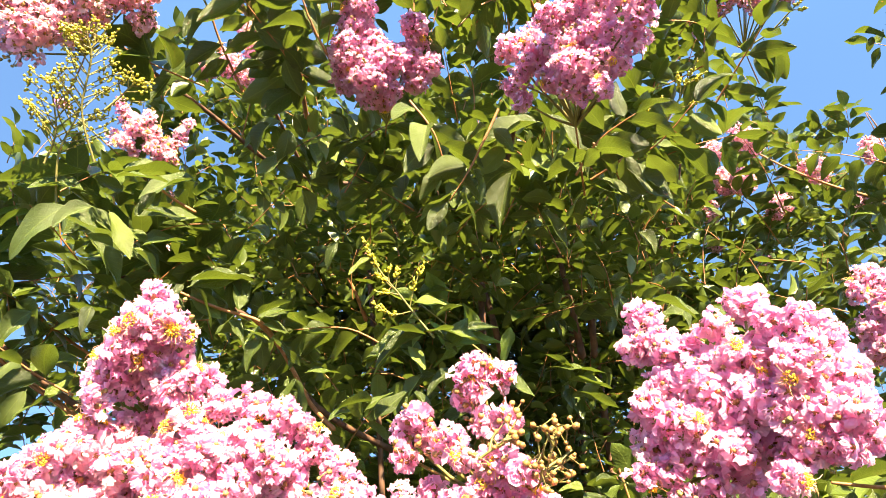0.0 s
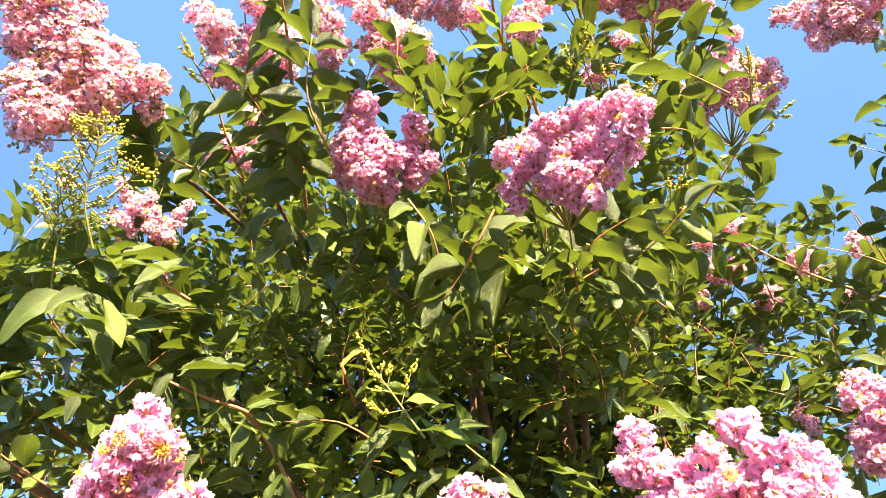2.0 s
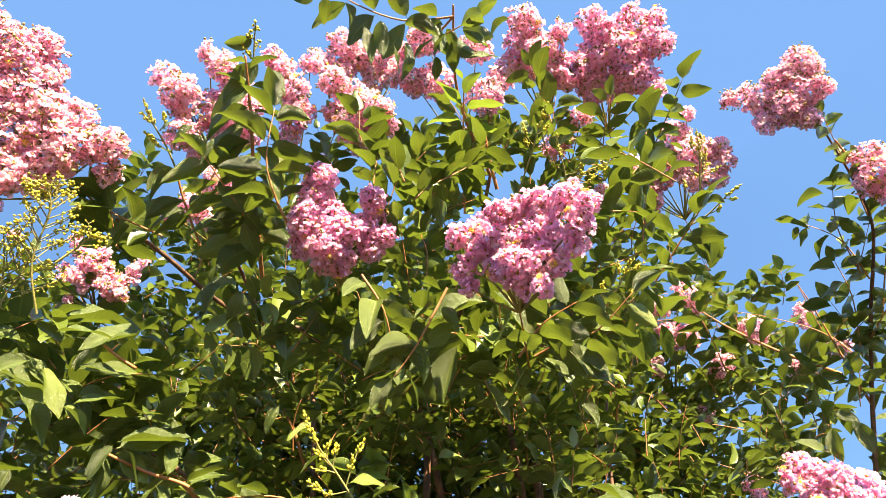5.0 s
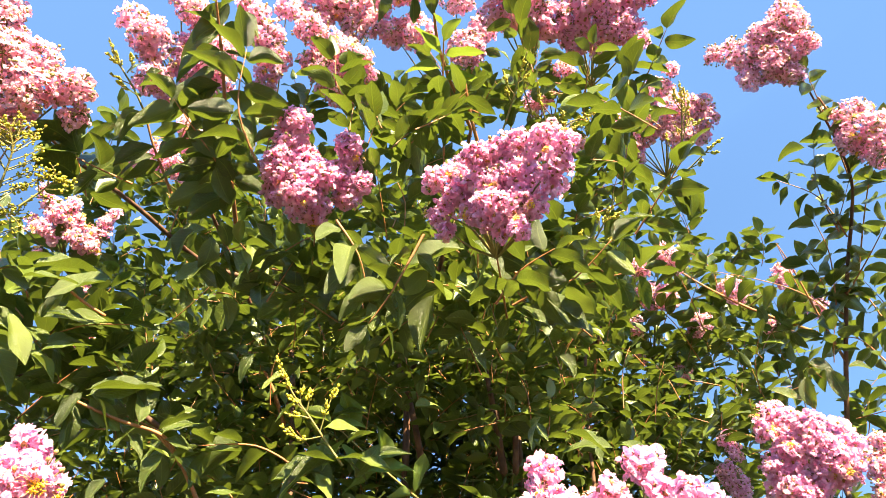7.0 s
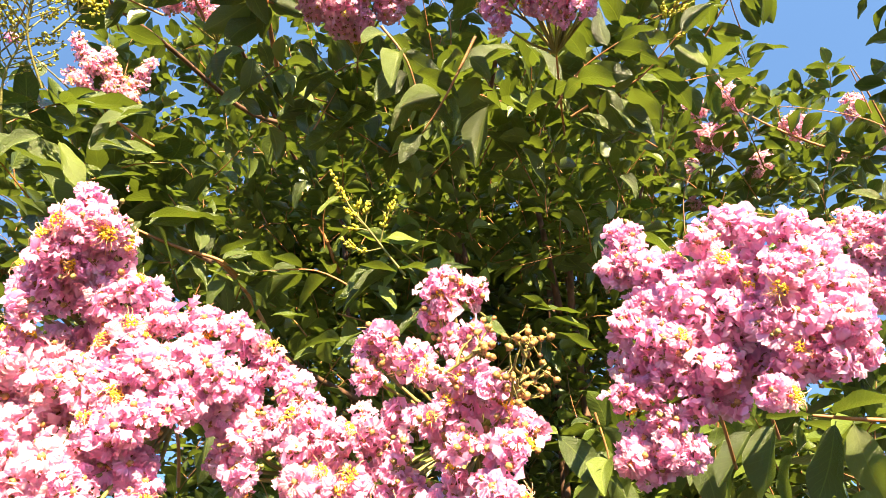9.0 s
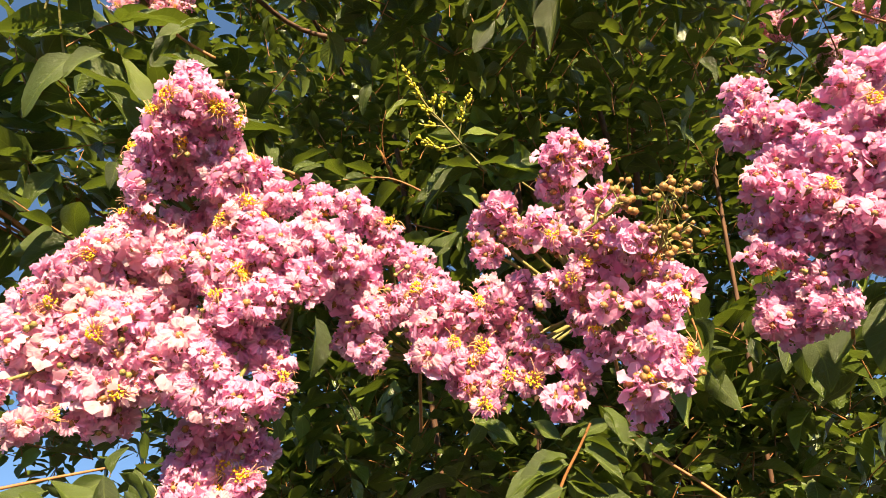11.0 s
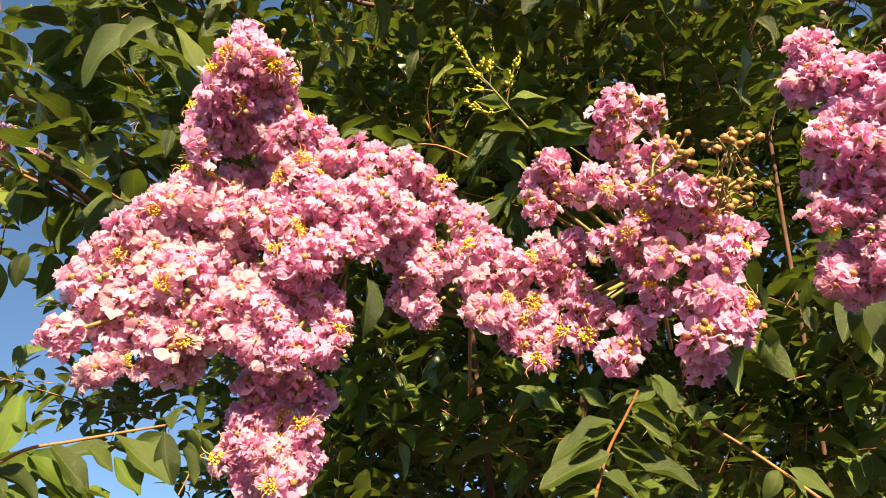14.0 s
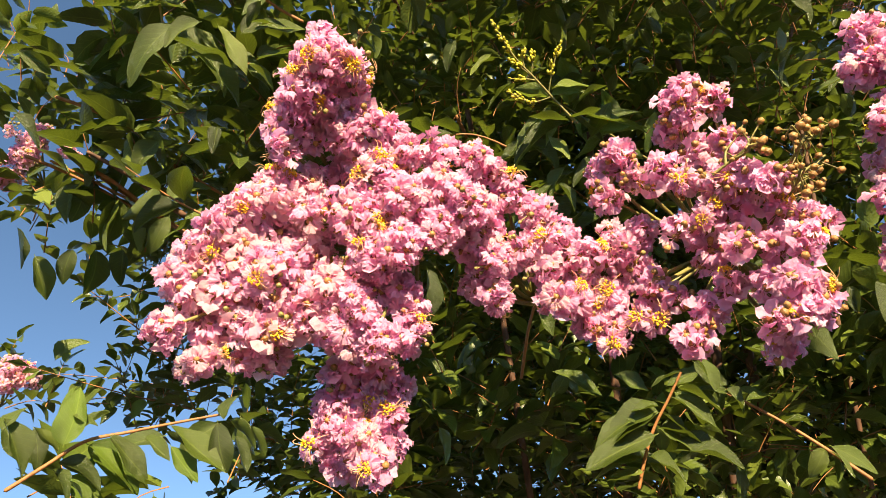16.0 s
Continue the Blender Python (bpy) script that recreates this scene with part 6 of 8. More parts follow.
crown_main.fill((-0.697, 2.344, 2.496), 0.262, 1.0, 0.078)
crown_main.fill((-0.697, 2.456, 2.175), 0.262, 1.0, 0.078)
crown_main.fill((-0.687, 2.520, 1.866), 0.262, 1.0, 0.078)
crown_main.fill((-0.257, 1.573, 3.572), 0.262, 1.0, 0.078)
crown_main.fill((-0.285, 1.817, 3.370), 0.262, 1.0, 0.078)
crown_main.fill((-0.312, 2.049, 3.120), 0.262, 1.0, 0.078)
crown_main.fill((-0.334, 2.252, 2.827), 0.262, 1.0, 0.078)
crown_main.fill((-0.351, 2.412, 2.508), 0.262, 1.0, 0.078)
crown_main.fill((-0.361, 2.522, 2.182), 0.262, 1.0, 0.078)
crown_main.fill((-0.365, 2.583, 1.869), 0.262, 1.0, 0.078)
crown_main.fill((0.071, 1.599, 3.561), 0.262, 1.0, 0.078)
crown_main.fill((0.058, 1.842, 3.359), 0.262, 1.0, 0.078)
crown_main.fill((0.042, 2.073, 3.109), 0.262, 1.0, 0.078)
crown_main.fill((0.024, 2.275, 2.818), 0.262, 1.0, 0.078)
crown_main.fill((0.004, 2.434, 2.501), 0.262, 1.0, 0.078)
crown_main.fill((-0.017, 2.543, 2.177), 0.262, 1.0, 0.078)
crown_main.fill((-0.036, 2.604, 1.866), 0.262, 1.0, 0.078)
crown_main.fill((0.388, 1.599, 3.516), 0.262, 1.0, 0.078)
crown_main.fill((0.389, 1.835, 3.315), 0.262, 1.0, 0.078)
crown_main.fill((0.383, 2.059, 3.069), 0.262, 1.0, 0.078)
crown_main.fill((0.369, 2.255, 2.784), 0.262, 1.0, 0.078)
crown_main.fill((0.346, 2.411, 2.475), 0.262, 1.0, 0.078)
crown_main.fill((0.317, 2.519, 2.161), 0.262, 1.0, 0.078)
crown_main.fill((0.284, 2.582, 1.857), 0.262, 1.0, 0.078)
crown_main.fill((0.680, 1.578, 3.444), 0.262, 1.0, 0.078)
crown_main.fill((0.693, 1.801, 3.245), 0.262, 1.0, 0.078)
crown_main.fill((0.695, 2.013, 3.005), 0.262, 1.0, 0.078)
crown_main.fill((0.684, 2.199, 2.731), 0.262, 1.0, 0.078)
crown_main.fill((0.660, 2.350, 2.436), 0.262, 1.0, 0.078)
crown_main.fill((0.624, 2.458, 2.135), 0.262, 1.0, 0.078)
crown_main.fill((0.581, 2.525, 1.845), 0.262, 1.0, 0.078)
crown_main.fill((0.940, 1.539, 3.354), 0.262, 1.0, 0.078)
crown_main.fill((0.960, 1.747, 3.157), 0.262, 1.0, 0.078)
crown_main.fill((0.967, 1.944, 2.926), 0.262, 1.0, 0.078)
crown_main.fill((0.958, 2.119, 2.666), 0.262, 1.0, 0.078)
crown_main.fill((0.934, 2.263, 2.387), 0.262, 1.0, 0.078)
crown_main.fill((0.895, 2.370, 2.104), 0.262, 1.0, 0.078)
crown_main.fill((0.846, 2.441, 1.830), 0.262, 1.0, 0.078)
crown_main.fill((1.163, 1.489, 3.253), 0.262, 1.0, 0.078)
crown_main.fill((1.187, 1.680, 3.062), 0.262, 1.0, 0.078)
crown_main.fill((1.197, 1.862, 2.840), 0.262, 1.0, 0.078)
crown_main.fill((1.191, 2.024, 2.595), 0.262, 1.0, 0.078)
crown_main.fill((1.167, 2.161, 2.334), 0.262, 1.0, 0.078)
crown_main.fill((1.127, 2.267, 2.070), 0.262, 1.0, 0.078)
crown_main.fill((1.075, 2.341, 1.813), 0.262, 1.0, 0.078)
crown_main.fill((-0.497, 1.556, 2.102), 0.140, 0.8, 0.07)
crown_main.fill((-0.495, 1.616, 1.916), 0.140, 0.8, 0.07)
crown_main.fill((-0.487, 1.651, 1.739), 0.140, 0.8, 0.07)
crown_main.fill((-0.272, 1.605, 2.110), 0.140, 0.8, 0.07)
crown_main.fill((-0.276, 1.663, 1.922), 0.140, 0.8, 0.07)
crown_main.fill((-0.277, 1.696, 1.741), 0.140, 0.8, 0.07)
crown_main.fill((-0.039, 1.622, 2.107), 0.140, 0.8, 0.07)
crown_main.fill((-0.050, 1.680, 1.919), 0.140, 0.8, 0.07)
crown_main.fill((-0.061, 1.712, 1.739), 0.140, 0.8, 0.07)
crown_main.fill((0.187, 1.609, 2.093), 0.140, 0.8, 0.07)
crown_main.fill((0.169, 1.667, 1.910), 0.140, 0.8, 0.07)
crown_main.fill((0.151, 1.700, 1.734), 0.140, 0.8, 0.07)
crown_main.fill((0.394, 1.569, 2.069), 0.140, 0.8, 0.07)
crown_main.fill((0.372, 1.627, 1.895), 0.140, 0.8, 0.07)
crown_main.fill((0.347, 1.664, 1.727), 0.140, 0.8, 0.07)
crown_main.fill((0.575, 1.512, 2.040), 0.140, 0.8, 0.07)
crown_main.fill((0.551, 1.570, 1.876), 0.140, 0.8, 0.07)
crown_main.fill((0.521, 1.609, 1.717), 0.140, 0.8, 0.07)
crown_main.fill((0.727, 1.444, 2.008), 0.140, 0.8, 0.07)
crown_main.fill((0.703, 1.502, 1.855), 0.140, 0.8, 0.07)
crown_main.fill((0.672, 1.543, 1.707), 0.140, 0.8, 0.07)
crown_main.fill((0.386, 1.107, 1.918), 0.090, 0.9, 0.08)
crown_main.fill((0.507, 1.050, 1.933), 0.090, 0.9, 0.08)
crown_main.fill((0.610, 0.992, 1.927), 0.090, 0.9, 0.08)
crown_main.fill((0.657, 0.980, 1.873), 0.090, 0.9, 0.08)
crown_main.fill((-0.556, 1.614, 3.252), 0.231, 1.0, 0.07)
crown_main.fill((-0.533, 1.807, 3.032), 0.231, 1.0, 0.07)
crown_main.fill((-0.504, 1.964, 2.804), 0.231, 1.0, 0.07)
crown_main.fill((-0.263, 1.644, 3.295), 0.231, 1.0, 0.07)
crown_main.fill((-0.246, 1.841, 3.068), 0.231, 1.0, 0.07)
crown_main.fill((-0.226, 1.999, 2.831), 0.231, 1.0, 0.07)
crown_main.fill((0.045, 1.648, 3.314), 0.231, 1.0, 0.07)
crown_main.fill((0.056, 1.847, 3.083), 0.231, 1.0, 0.07)
crown_main.fill((0.066, 2.005, 2.843), 0.231, 1.0, 0.07)
crown_main.fill((0.356, 1.623, 3.304), 0.231, 1.0, 0.07)
crown_main.fill((0.360, 1.821, 3.074), 0.231, 1.0, 0.07)
crown_main.fill((0.359, 1.981, 2.836), 0.231, 1.0, 0.07)
crown_main.fill((0.653, 1.571, 3.268), 0.231, 1.0, 0.07)
crown_main.fill((0.651, 1.767, 3.044), 0.231, 1.0, 0.07)
crown_main.fill((0.641, 1.927, 2.812), 0.231, 1.0, 0.07)
crown_main.fill((-0.329, 1.331, 1.941), 0.102, 0.8, 0.08)
crown_main.fill((-0.329, 1.366, 1.810), 0.102, 0.8, 0.08)
crown_main.fill((-0.155, 1.358, 1.943), 0.102, 0.8, 0.08)
crown_main.fill((-0.160, 1.392, 1.811), 0.102, 0.8, 0.08)
crown_main.fill((0.020, 1.362, 1.938), 0.102, 0.8, 0.08)
crown_main.fill((0.011, 1.396, 1.807), 0.102, 0.8, 0.08)
crown_main.fill((0.188, 1.344, 1.926), 0.102, 0.8, 0.08)
crown_main.fill((0.174, 1.379, 1.800), 0.102, 0.8, 0.08)
crown_main.fill((0.340, 1.310, 1.910), 0.102, 0.8, 0.08)
crown_main.fill((0.324, 1.345, 1.789), 0.102, 0.8, 0.08)
crown_main.fill((0.474, 1.263, 1.890), 0.102, 0.8, 0.08)
crown_main.fill((0.455, 1.300, 1.776), 0.102, 0.8, 0.08)
crown_main.fill((-0.737, 2.769, 2.784), 0.288, 1.3, 0.08)
crown_main.fill((-0.743, 2.890, 2.479), 0.288, 1.3, 0.08)
crown_main.fill((-0.741, 2.974, 2.177), 0.288, 1.3, 0.08)
crown_main.fill((-0.734, 3.023, 1.909), 0.288, 1.3, 0.08)
crown_main.fill((-0.355, 2.835, 2.795), 0.288, 1.3, 0.08)
crown_main.fill((-0.368, 2.955, 2.486), 0.288, 1.3, 0.08)
crown_main.fill((-0.377, 3.038, 2.181), 0.288, 1.3, 0.08)
crown_main.fill((-0.381, 3.083, 1.911), 0.288, 1.3, 0.08)
crown_main.fill((0.033, 2.855, 2.785), 0.288, 1.3, 0.08)
crown_main.fill((0.014, 2.975, 2.479), 0.288, 1.3, 0.08)
crown_main.fill((-0.006, 3.057, 2.176), 0.288, 1.3, 0.08)
crown_main.fill((-0.023, 3.102, 1.908), 0.288, 1.3, 0.08)
crown_main.fill((0.409, 2.831, 2.755), 0.288, 1.3, 0.08)
crown_main.fill((0.383, 2.949, 2.457), 0.288, 1.3, 0.08)
crown_main.fill((0.355, 3.032, 2.161), 0.288, 1.3, 0.08)
crown_main.fill((0.326, 3.079, 1.899), 0.288, 1.3, 0.08)
crown_main.fill((0.756, 2.769, 2.710), 0.288, 1.3, 0.08)
crown_main.fill((0.726, 2.886, 2.423), 0.288, 1.3, 0.08)
crown_main.fill((0.690, 2.970, 2.139), 0.288, 1.3, 0.08)
crown_main.fill((0.653, 3.021, 1.887), 0.288, 1.3, 0.08)
crown_main.fill((1.064, 2.680, 2.654), 0.288, 1.3, 0.08)
crown_main.fill((1.033, 2.794, 2.382), 0.288, 1.3, 0.08)
crown_main.fill((0.992, 2.880, 2.112), 0.288, 1.3, 0.08)
crown_main.fill((0.948, 2.934, 1.871), 0.288, 1.3, 0.08)
crown_main.fill((1.331, 2.573, 2.592), 0.288, 1.3, 0.08)
crown_main.fill((1.298, 2.685, 2.336), 0.288, 1.3, 0.08)
crown_main.fill((1.256, 2.771, 2.082), 0.288, 1.3, 0.08)
crown_main.fill((1.209, 2.830, 1.854), 0.288, 1.3, 0.08)
crown_main.fill((0.745, 1.423, 2.031), 0.140, 0.9, 0.07)
crown_main.fill((0.887, 1.327, 2.054), 0.140, 0.9, 0.07)
crown_main.fill((0.946, 1.256, 2.119), 0.112, 0.9, 0.07)
crown_main.fill((0.618, 1.488, 2.018), 0.126, 0.9, 0.07)
crown_main.fill((0.475, 1.529, 2.057), 0.112, 0.9, 0.07)

# sunlit leaves at the outside of the crown
blade(main_tree, (-0.746, 1.060, 1.829), (-0.781, 1.039, 1.807), (0.25, -0.34, 0.91), seed=273)
blade(main_tree, (-0.040, 1.215, 1.908), (0.046, 1.218, 1.889), (-0.01, -0.83, 0.56), seed=274)
blade(main_tree, (0.065, 1.164, 1.885), (0.103, 1.168, 1.858), (-0.11, -0.99, -0.04), seed=275)
blade(main_tree, (0.458, 1.149, 1.909), (0.463, 1.161, 1.867), (-0.37, -0.74, 0.57), seed=276)
blade(main_tree, (0.398, 1.177, 1.907), (0.420, 1.178, 1.874), (-0.32, -0.74, 0.59), seed=277)
blade(main_tree, (-0.462, 0.750, 2.237), (-0.426, 0.780, 2.223), (0.45, -0.77, 0.45), seed=278)
blade(main_tree, (-0.445, 0.751, 2.248), (-0.396, 0.761, 2.270), (0.43, -0.78, 0.44), seed=279)
blade(main_tree, (-0.378, 0.796, 2.194), (-0.294, 0.801, 2.238), (0.36, -0.81, 0.47), seed=280)
blade(main_tree, (-0.374, 0.798, 2.195), (-0.332, 0.833, 2.165), (0.39, -0.88, -0.27), seed=281)
blade(main_tree, (-0.387, 0.793, 2.193), (-0.411, 0.803, 2.158), (0.37, -0.80, 0.47), seed=282)
blade(main_tree, (-0.313, 0.804, 2.223), (-0.312, 0.832, 2.180), (0.31, -0.84, 0.45), seed=283)
blade(main_tree, (0.285, 0.832, 2.207), (0.307, 0.842, 2.179), (-0.26, -0.85, 0.46), seed=284)
blade(main_tree, (-0.498, 0.713, 2.219), (-0.462, 0.764, 2.178), (0.49, -0.75, 0.45), seed=285)
blade(main_tree, (-0.284, 0.863, 2.183), (-0.242, 0.861, 2.208), (0.26, -0.82, 0.51), seed=286)
blade(main_tree, (-0.529, 0.698, 2.303), (-0.589, 0.664, 2.290), (0.51, -0.73, 0.46), seed=287)
blade(main_tree, (-0.386, 0.728, 2.365), (-0.464, 0.717, 2.330), (0.40, -0.81, 0.43), seed=288)
blade(main_tree, (-0.470, 0.744, 2.293), (-0.438, 0.731, 2.332), (0.48, -0.81, -0.35), seed=289)
blade(main_tree, (-0.496, 0.685, 2.258), (-0.542, 0.680, 2.223), (0.49, -0.73, 0.47), seed=290)
blade(main_tree, (-0.444, 0.728, 2.280), (-0.378, 0.743, 2.303), (0.44, -0.77, 0.46), seed=291)
blade(main_tree, (-0.393, 0.796, 2.184), (-0.380, 0.830, 2.136), (0.37, -0.80, 0.47), seed=292)
blade(main_tree, (-0.321, 0.838, 2.163), (-0.290, 0.859, 2.145), (0.29, -0.81, 0.51), seed=293)
blade(main_tree, (0.385, 0.780, 2.130), (0.322, 0.791, 2.153), (-0.35, -0.80, 0.49), seed=294)
blade(main_tree, (0.393, 0.772, 2.136), (0.443, 0.763, 2.110), (-0.36, -0.80, 0.48), seed=295)
blade(main_tree, (0.300, 0.582, 2.310), (0.281, 0.616, 2.284), (-0.35, -0.79, -0.50), seed=296)
blade(main_tree, (0.239, 0.657, 2.286), (0.286, 0.663, 2.261), (-0.28, -0.88, 0.38), seed=297)
blade(main_tree, (0.350, 0.838, 2.346), (0.381, 0.850, 2.314), (-0.32, -0.85, 0.42), seed=298)
blade(main_tree, (0.254, 0.899, 2.303), (0.282, 0.909, 2.277), (-0.22, -0.87, 0.44), seed=299)
blade(main_tree, (0.382, 0.814, 2.179), (0.352, 0.835, 2.162), (-0.33, -0.80, 0.50), seed=300)
crown_main.fill((0.410, 1.000, 2.532), 0.057, 0.5, 0.055)
crown_main.fill((0.463, 1.044, 2.449), 0.063, 0.5, 0.055)
crown_main.fill((0.384, 1.097, 2.414), 0.063, 0.5, 0.055)
crown_main.fill((0.501, 1.083, 2.369), 0.063, 0.5, 0.055)
crown_main.fill((0.548, 1.004, 2.451), 0.044, 0.5, 0.055)
crown_main.fill((0.317, 1.050, 2.507), 0.051, 0.5, 0.055)
crown_main.fill((0.292, 1.122, 2.414), 0.057, 0.5, 0.055)
crown_main.fill((0.174, 1.113, 2.460), 0.063, 0.5, 0.055)
crown_main.fill((-0.019, 1.137, 2.442), 0.070, 0.5, 0.055)
crown_main.fill((0.436, 1.119, 2.351), 0.063, 0.5, 0.055)
crown_main.fill((0.330, 0.532, 2.804), 0.041, 0.7, 0.06)
crown_main.fill((0.407, 0.552, 2.769), 0.053, 0.7, 0.06)
crown_main.fill((0.292, 0.488, 2.835), 0.029, 0.7, 0.06)
crown_main.fill((0.189, 0.594, 2.800), 0.053, 0.7, 0.06)
crown_main.fill((0.030, 0.661, 2.773), 0.053, 0.7, 0.06)
crown_main.fill((0.260, 0.630, 2.765), 0.047, 0.7, 0.06)
crown_main.fill((0.454, 0.509, 2.774), 0.041, 0.7, 0.06)
crown_main.fill((-0.109, 0.663, 2.766), 0.047, 0.7, 0.06)
bud_spray(main_tree, [(-0.505, 0.654, 2.319), (-0.517, 0.597, 2.368), (-0.500, 0.543, 2.424), (-0.507, 0.511, 2.444)], "yellow green flower buds on branched stalks", reach=0.07, twigs=20, ball=0.0023, seed=301)
bud_spray(main_tree, [(-0.490, 0.605, 2.378), (-0.464, 0.593, 2.406), (-0.449, 0.584, 2.423)], "yellow green flower buds on branched stalks", reach=0.04, twigs=8, ball=0.0023, seed=302)
crown_side.fill((1.189, 1.478, 2.342), 0.105, 0.9, 0.07)
crown_side.fill((1.244, 1.470, 2.264), 0.122, 0.9, 0.07)
crown_side.fill((1.114, 1.566, 2.276), 0.105, 0.9, 0.07)
crown_side.fill((1.265, 1.394, 2.378), 0.087, 0.9, 0.07)
crown_side.fill((1.255, 1.093, 2.648), 0.068, 0.8, 0.07)
crown_side.fill((1.281, 0.997, 2.716), 0.060, 0.8, 0.07)
crown_side.fill((1.279, 1.146, 2.553), 0.085, 0.8, 0.07)
crown_side.fill((1.222, 1.219, 2.533), 0.085, 0.8, 0.07)
crown_main.fill((-0.864, 1.378, 2.138), 0.063, 0.8, 0.06)
crown_main.fill((-0.839, 1.440, 2.024), 0.070, 0.8, 0.06)
crown_main.fill((-0.894, 1.434, 1.947), 0.056, 0.8, 0.06)
crown_main.fill((-1.057, 1.320, 1.948), 0.042, 0.8, 0.06)
crown_main.fill((-0.971, 1.376, 1.972), 0.042, 0.8, 0.06)
crown_main.fill((-1.103, 1.290, 1.924), 0.042, 0.8, 0.06)
crown_main.fill((-0.916, 1.270, 2.274), 0.049, 0.8, 0.06)
crown_main.fill((0.746, 0.950, 2.045), 0.049, 1.0, 0.085)
crown_main.fill((0.789, 0.921, 2.032), 0.060, 1.0, 0.085)
crown_main.fill((0.759, 0.964, 1.987), 0.066, 1.0, 0.085)
crown_main.fill((0.715, 0.993, 1.999), 0.049, 1.0, 0.085)
crown_main.fill((0.341, 0.841, 2.347), 0.037, 0.45, 0.055)
crown_main.fill((0.393, 0.866, 2.285), 0.042, 0.45, 0.055)
crown_main.fill((0.327, 0.914, 2.248), 0.042, 0.45, 0.055)
crown_main.fill((0.283, 0.888, 2.308), 0.037, 0.45, 0.055)
crown_main.fill((-0.861, 1.079, 1.723), 0.044, 0.8, 0.09)
crown_main.fill((-0.783, 1.136, 1.721), 0.049, 0.8, 0.09)
crown_main.fill((-0.704, 1.182, 1.735), 0.044, 0.8, 0.09)
crown_main.fill((-0.272, 0.942, 2.152), 0.039, 0.5, 0.068)
crown_main.fill((-0.162, 0.980, 2.130), 0.044, 0.5, 0.068)
crown_main.fill((-0.069, 0.970, 2.167), 0.039, 0.5, 0.068)
crown_main.fill((-0.141, 1.023, 2.050), 0.049, 0.5, 0.068)
crown_main.fill((-0.266, 0.994, 2.057), 0.044, 0.5, 0.068)
crown_main.fill((-0.048, 1.027, 2.061), 0.039, 0.5, 0.068)
crown_main.fill((0.065, 1.007, 2.102), 0.039, 0.5, 0.068)
# upright bud spray in the middle of the crown
twig_spray(main_tree, [(-0.002, 0.749, 2.071), (-0.022, 0.737, 2.092), (-0.051, 0.717, 2.123), (-0.075, 0.699, 2.146), (-0.099, 0.672, 2.181)], [[(-0.051, 0.717, 2.123), (-0.067, 0.708, 2.134), (-0.085, 0.700, 2.144)], [(-0.063, 0.708, 2.135), (-0.064, 0.702, 2.144), (-0.061, 0.694, 2.156)], [(-0.055, 0.715, 2.126), (-0.052, 0.705, 2.141), (-0.051, 0.698, 2.152)], [(-0.035, 0.728, 2.107), (-0.029, 0.711, 2.133), (-0.032, 0.705, 2.143)], [(-0.029, 0.713, 2.130), (-0.022, 0.703, 2.146), (-0.015, 0.696, 2.157)], [(-0.047, 0.719, 2.120), (-0.062, 0.716, 2.122), (-0.082, 0.714, 2.123)], [(-0.032, 0.731, 2.102), (-0.057, 0.732, 2.097), (-0.072, 0.727, 2.103)], [(-0.057, 0.732, 2.097), (-0.076, 0.726, 2.105), (-0.085, 0.721, 2.110)]], "yellow green flower buds on a thin upright stalk", ball=0.0021, seed=401)
blade(main_tree, (-0.033, 0.726, 2.110), (0.013, 0.715, 2.118), (0.30, -0.70, 0.60), seed=402)
blade(main_tree, (0.000, 0.736, 2.094), (0.030, 0.724, 2.113), (0.20, -0.35, 0.90), seed=403)
blade(main_tree, (-0.014, 0.745, 2.078), (0.023, 0.731, 2.078), (0.15, -0.55, 0.80), seed=404)
blade(main_tree, (-0.010, 0.747, 2.075), (-0.059, 0.741, 2.083), (0.20, -0.35, 0.90), seed=405)
blade(main_tree, (-0.022, 0.738, 2.090), (-0.037, 0.741, 2.102), (0.00, -0.75, 0.65), seed=406)
blade(main_tree, (0.011, 0.821, 2.114), (0.043, 0.791, 2.131), (0.15, -0.55, 0.80), seed=407)
blade(main_tree, (0.024, 0.823, 2.110), (0.076, 0.788, 2.131), (0.00, -0.75, 0.65), seed=408)
blade(main_tree, (-0.014, 0.812, 2.126), (-0.082, 0.833, 2.117), (0.30, -0.70, 0.60), seed=409)
blade(main_tree, (-0.028, 0.795, 2.147), (-0.040, 0.805, 2.123), (0.00, -0.75, 0.65), seed=410)
blade(main_tree, (-0.027, 0.780, 2.164), (0.020, 0.774, 2.180), (0.15, -0.55, 0.80), seed=411)
blade(main_tree, (0.008, 0.824, 2.110), (0.048, 0.811, 2.134), (0.00, -0.75, 0.65), seed=412)
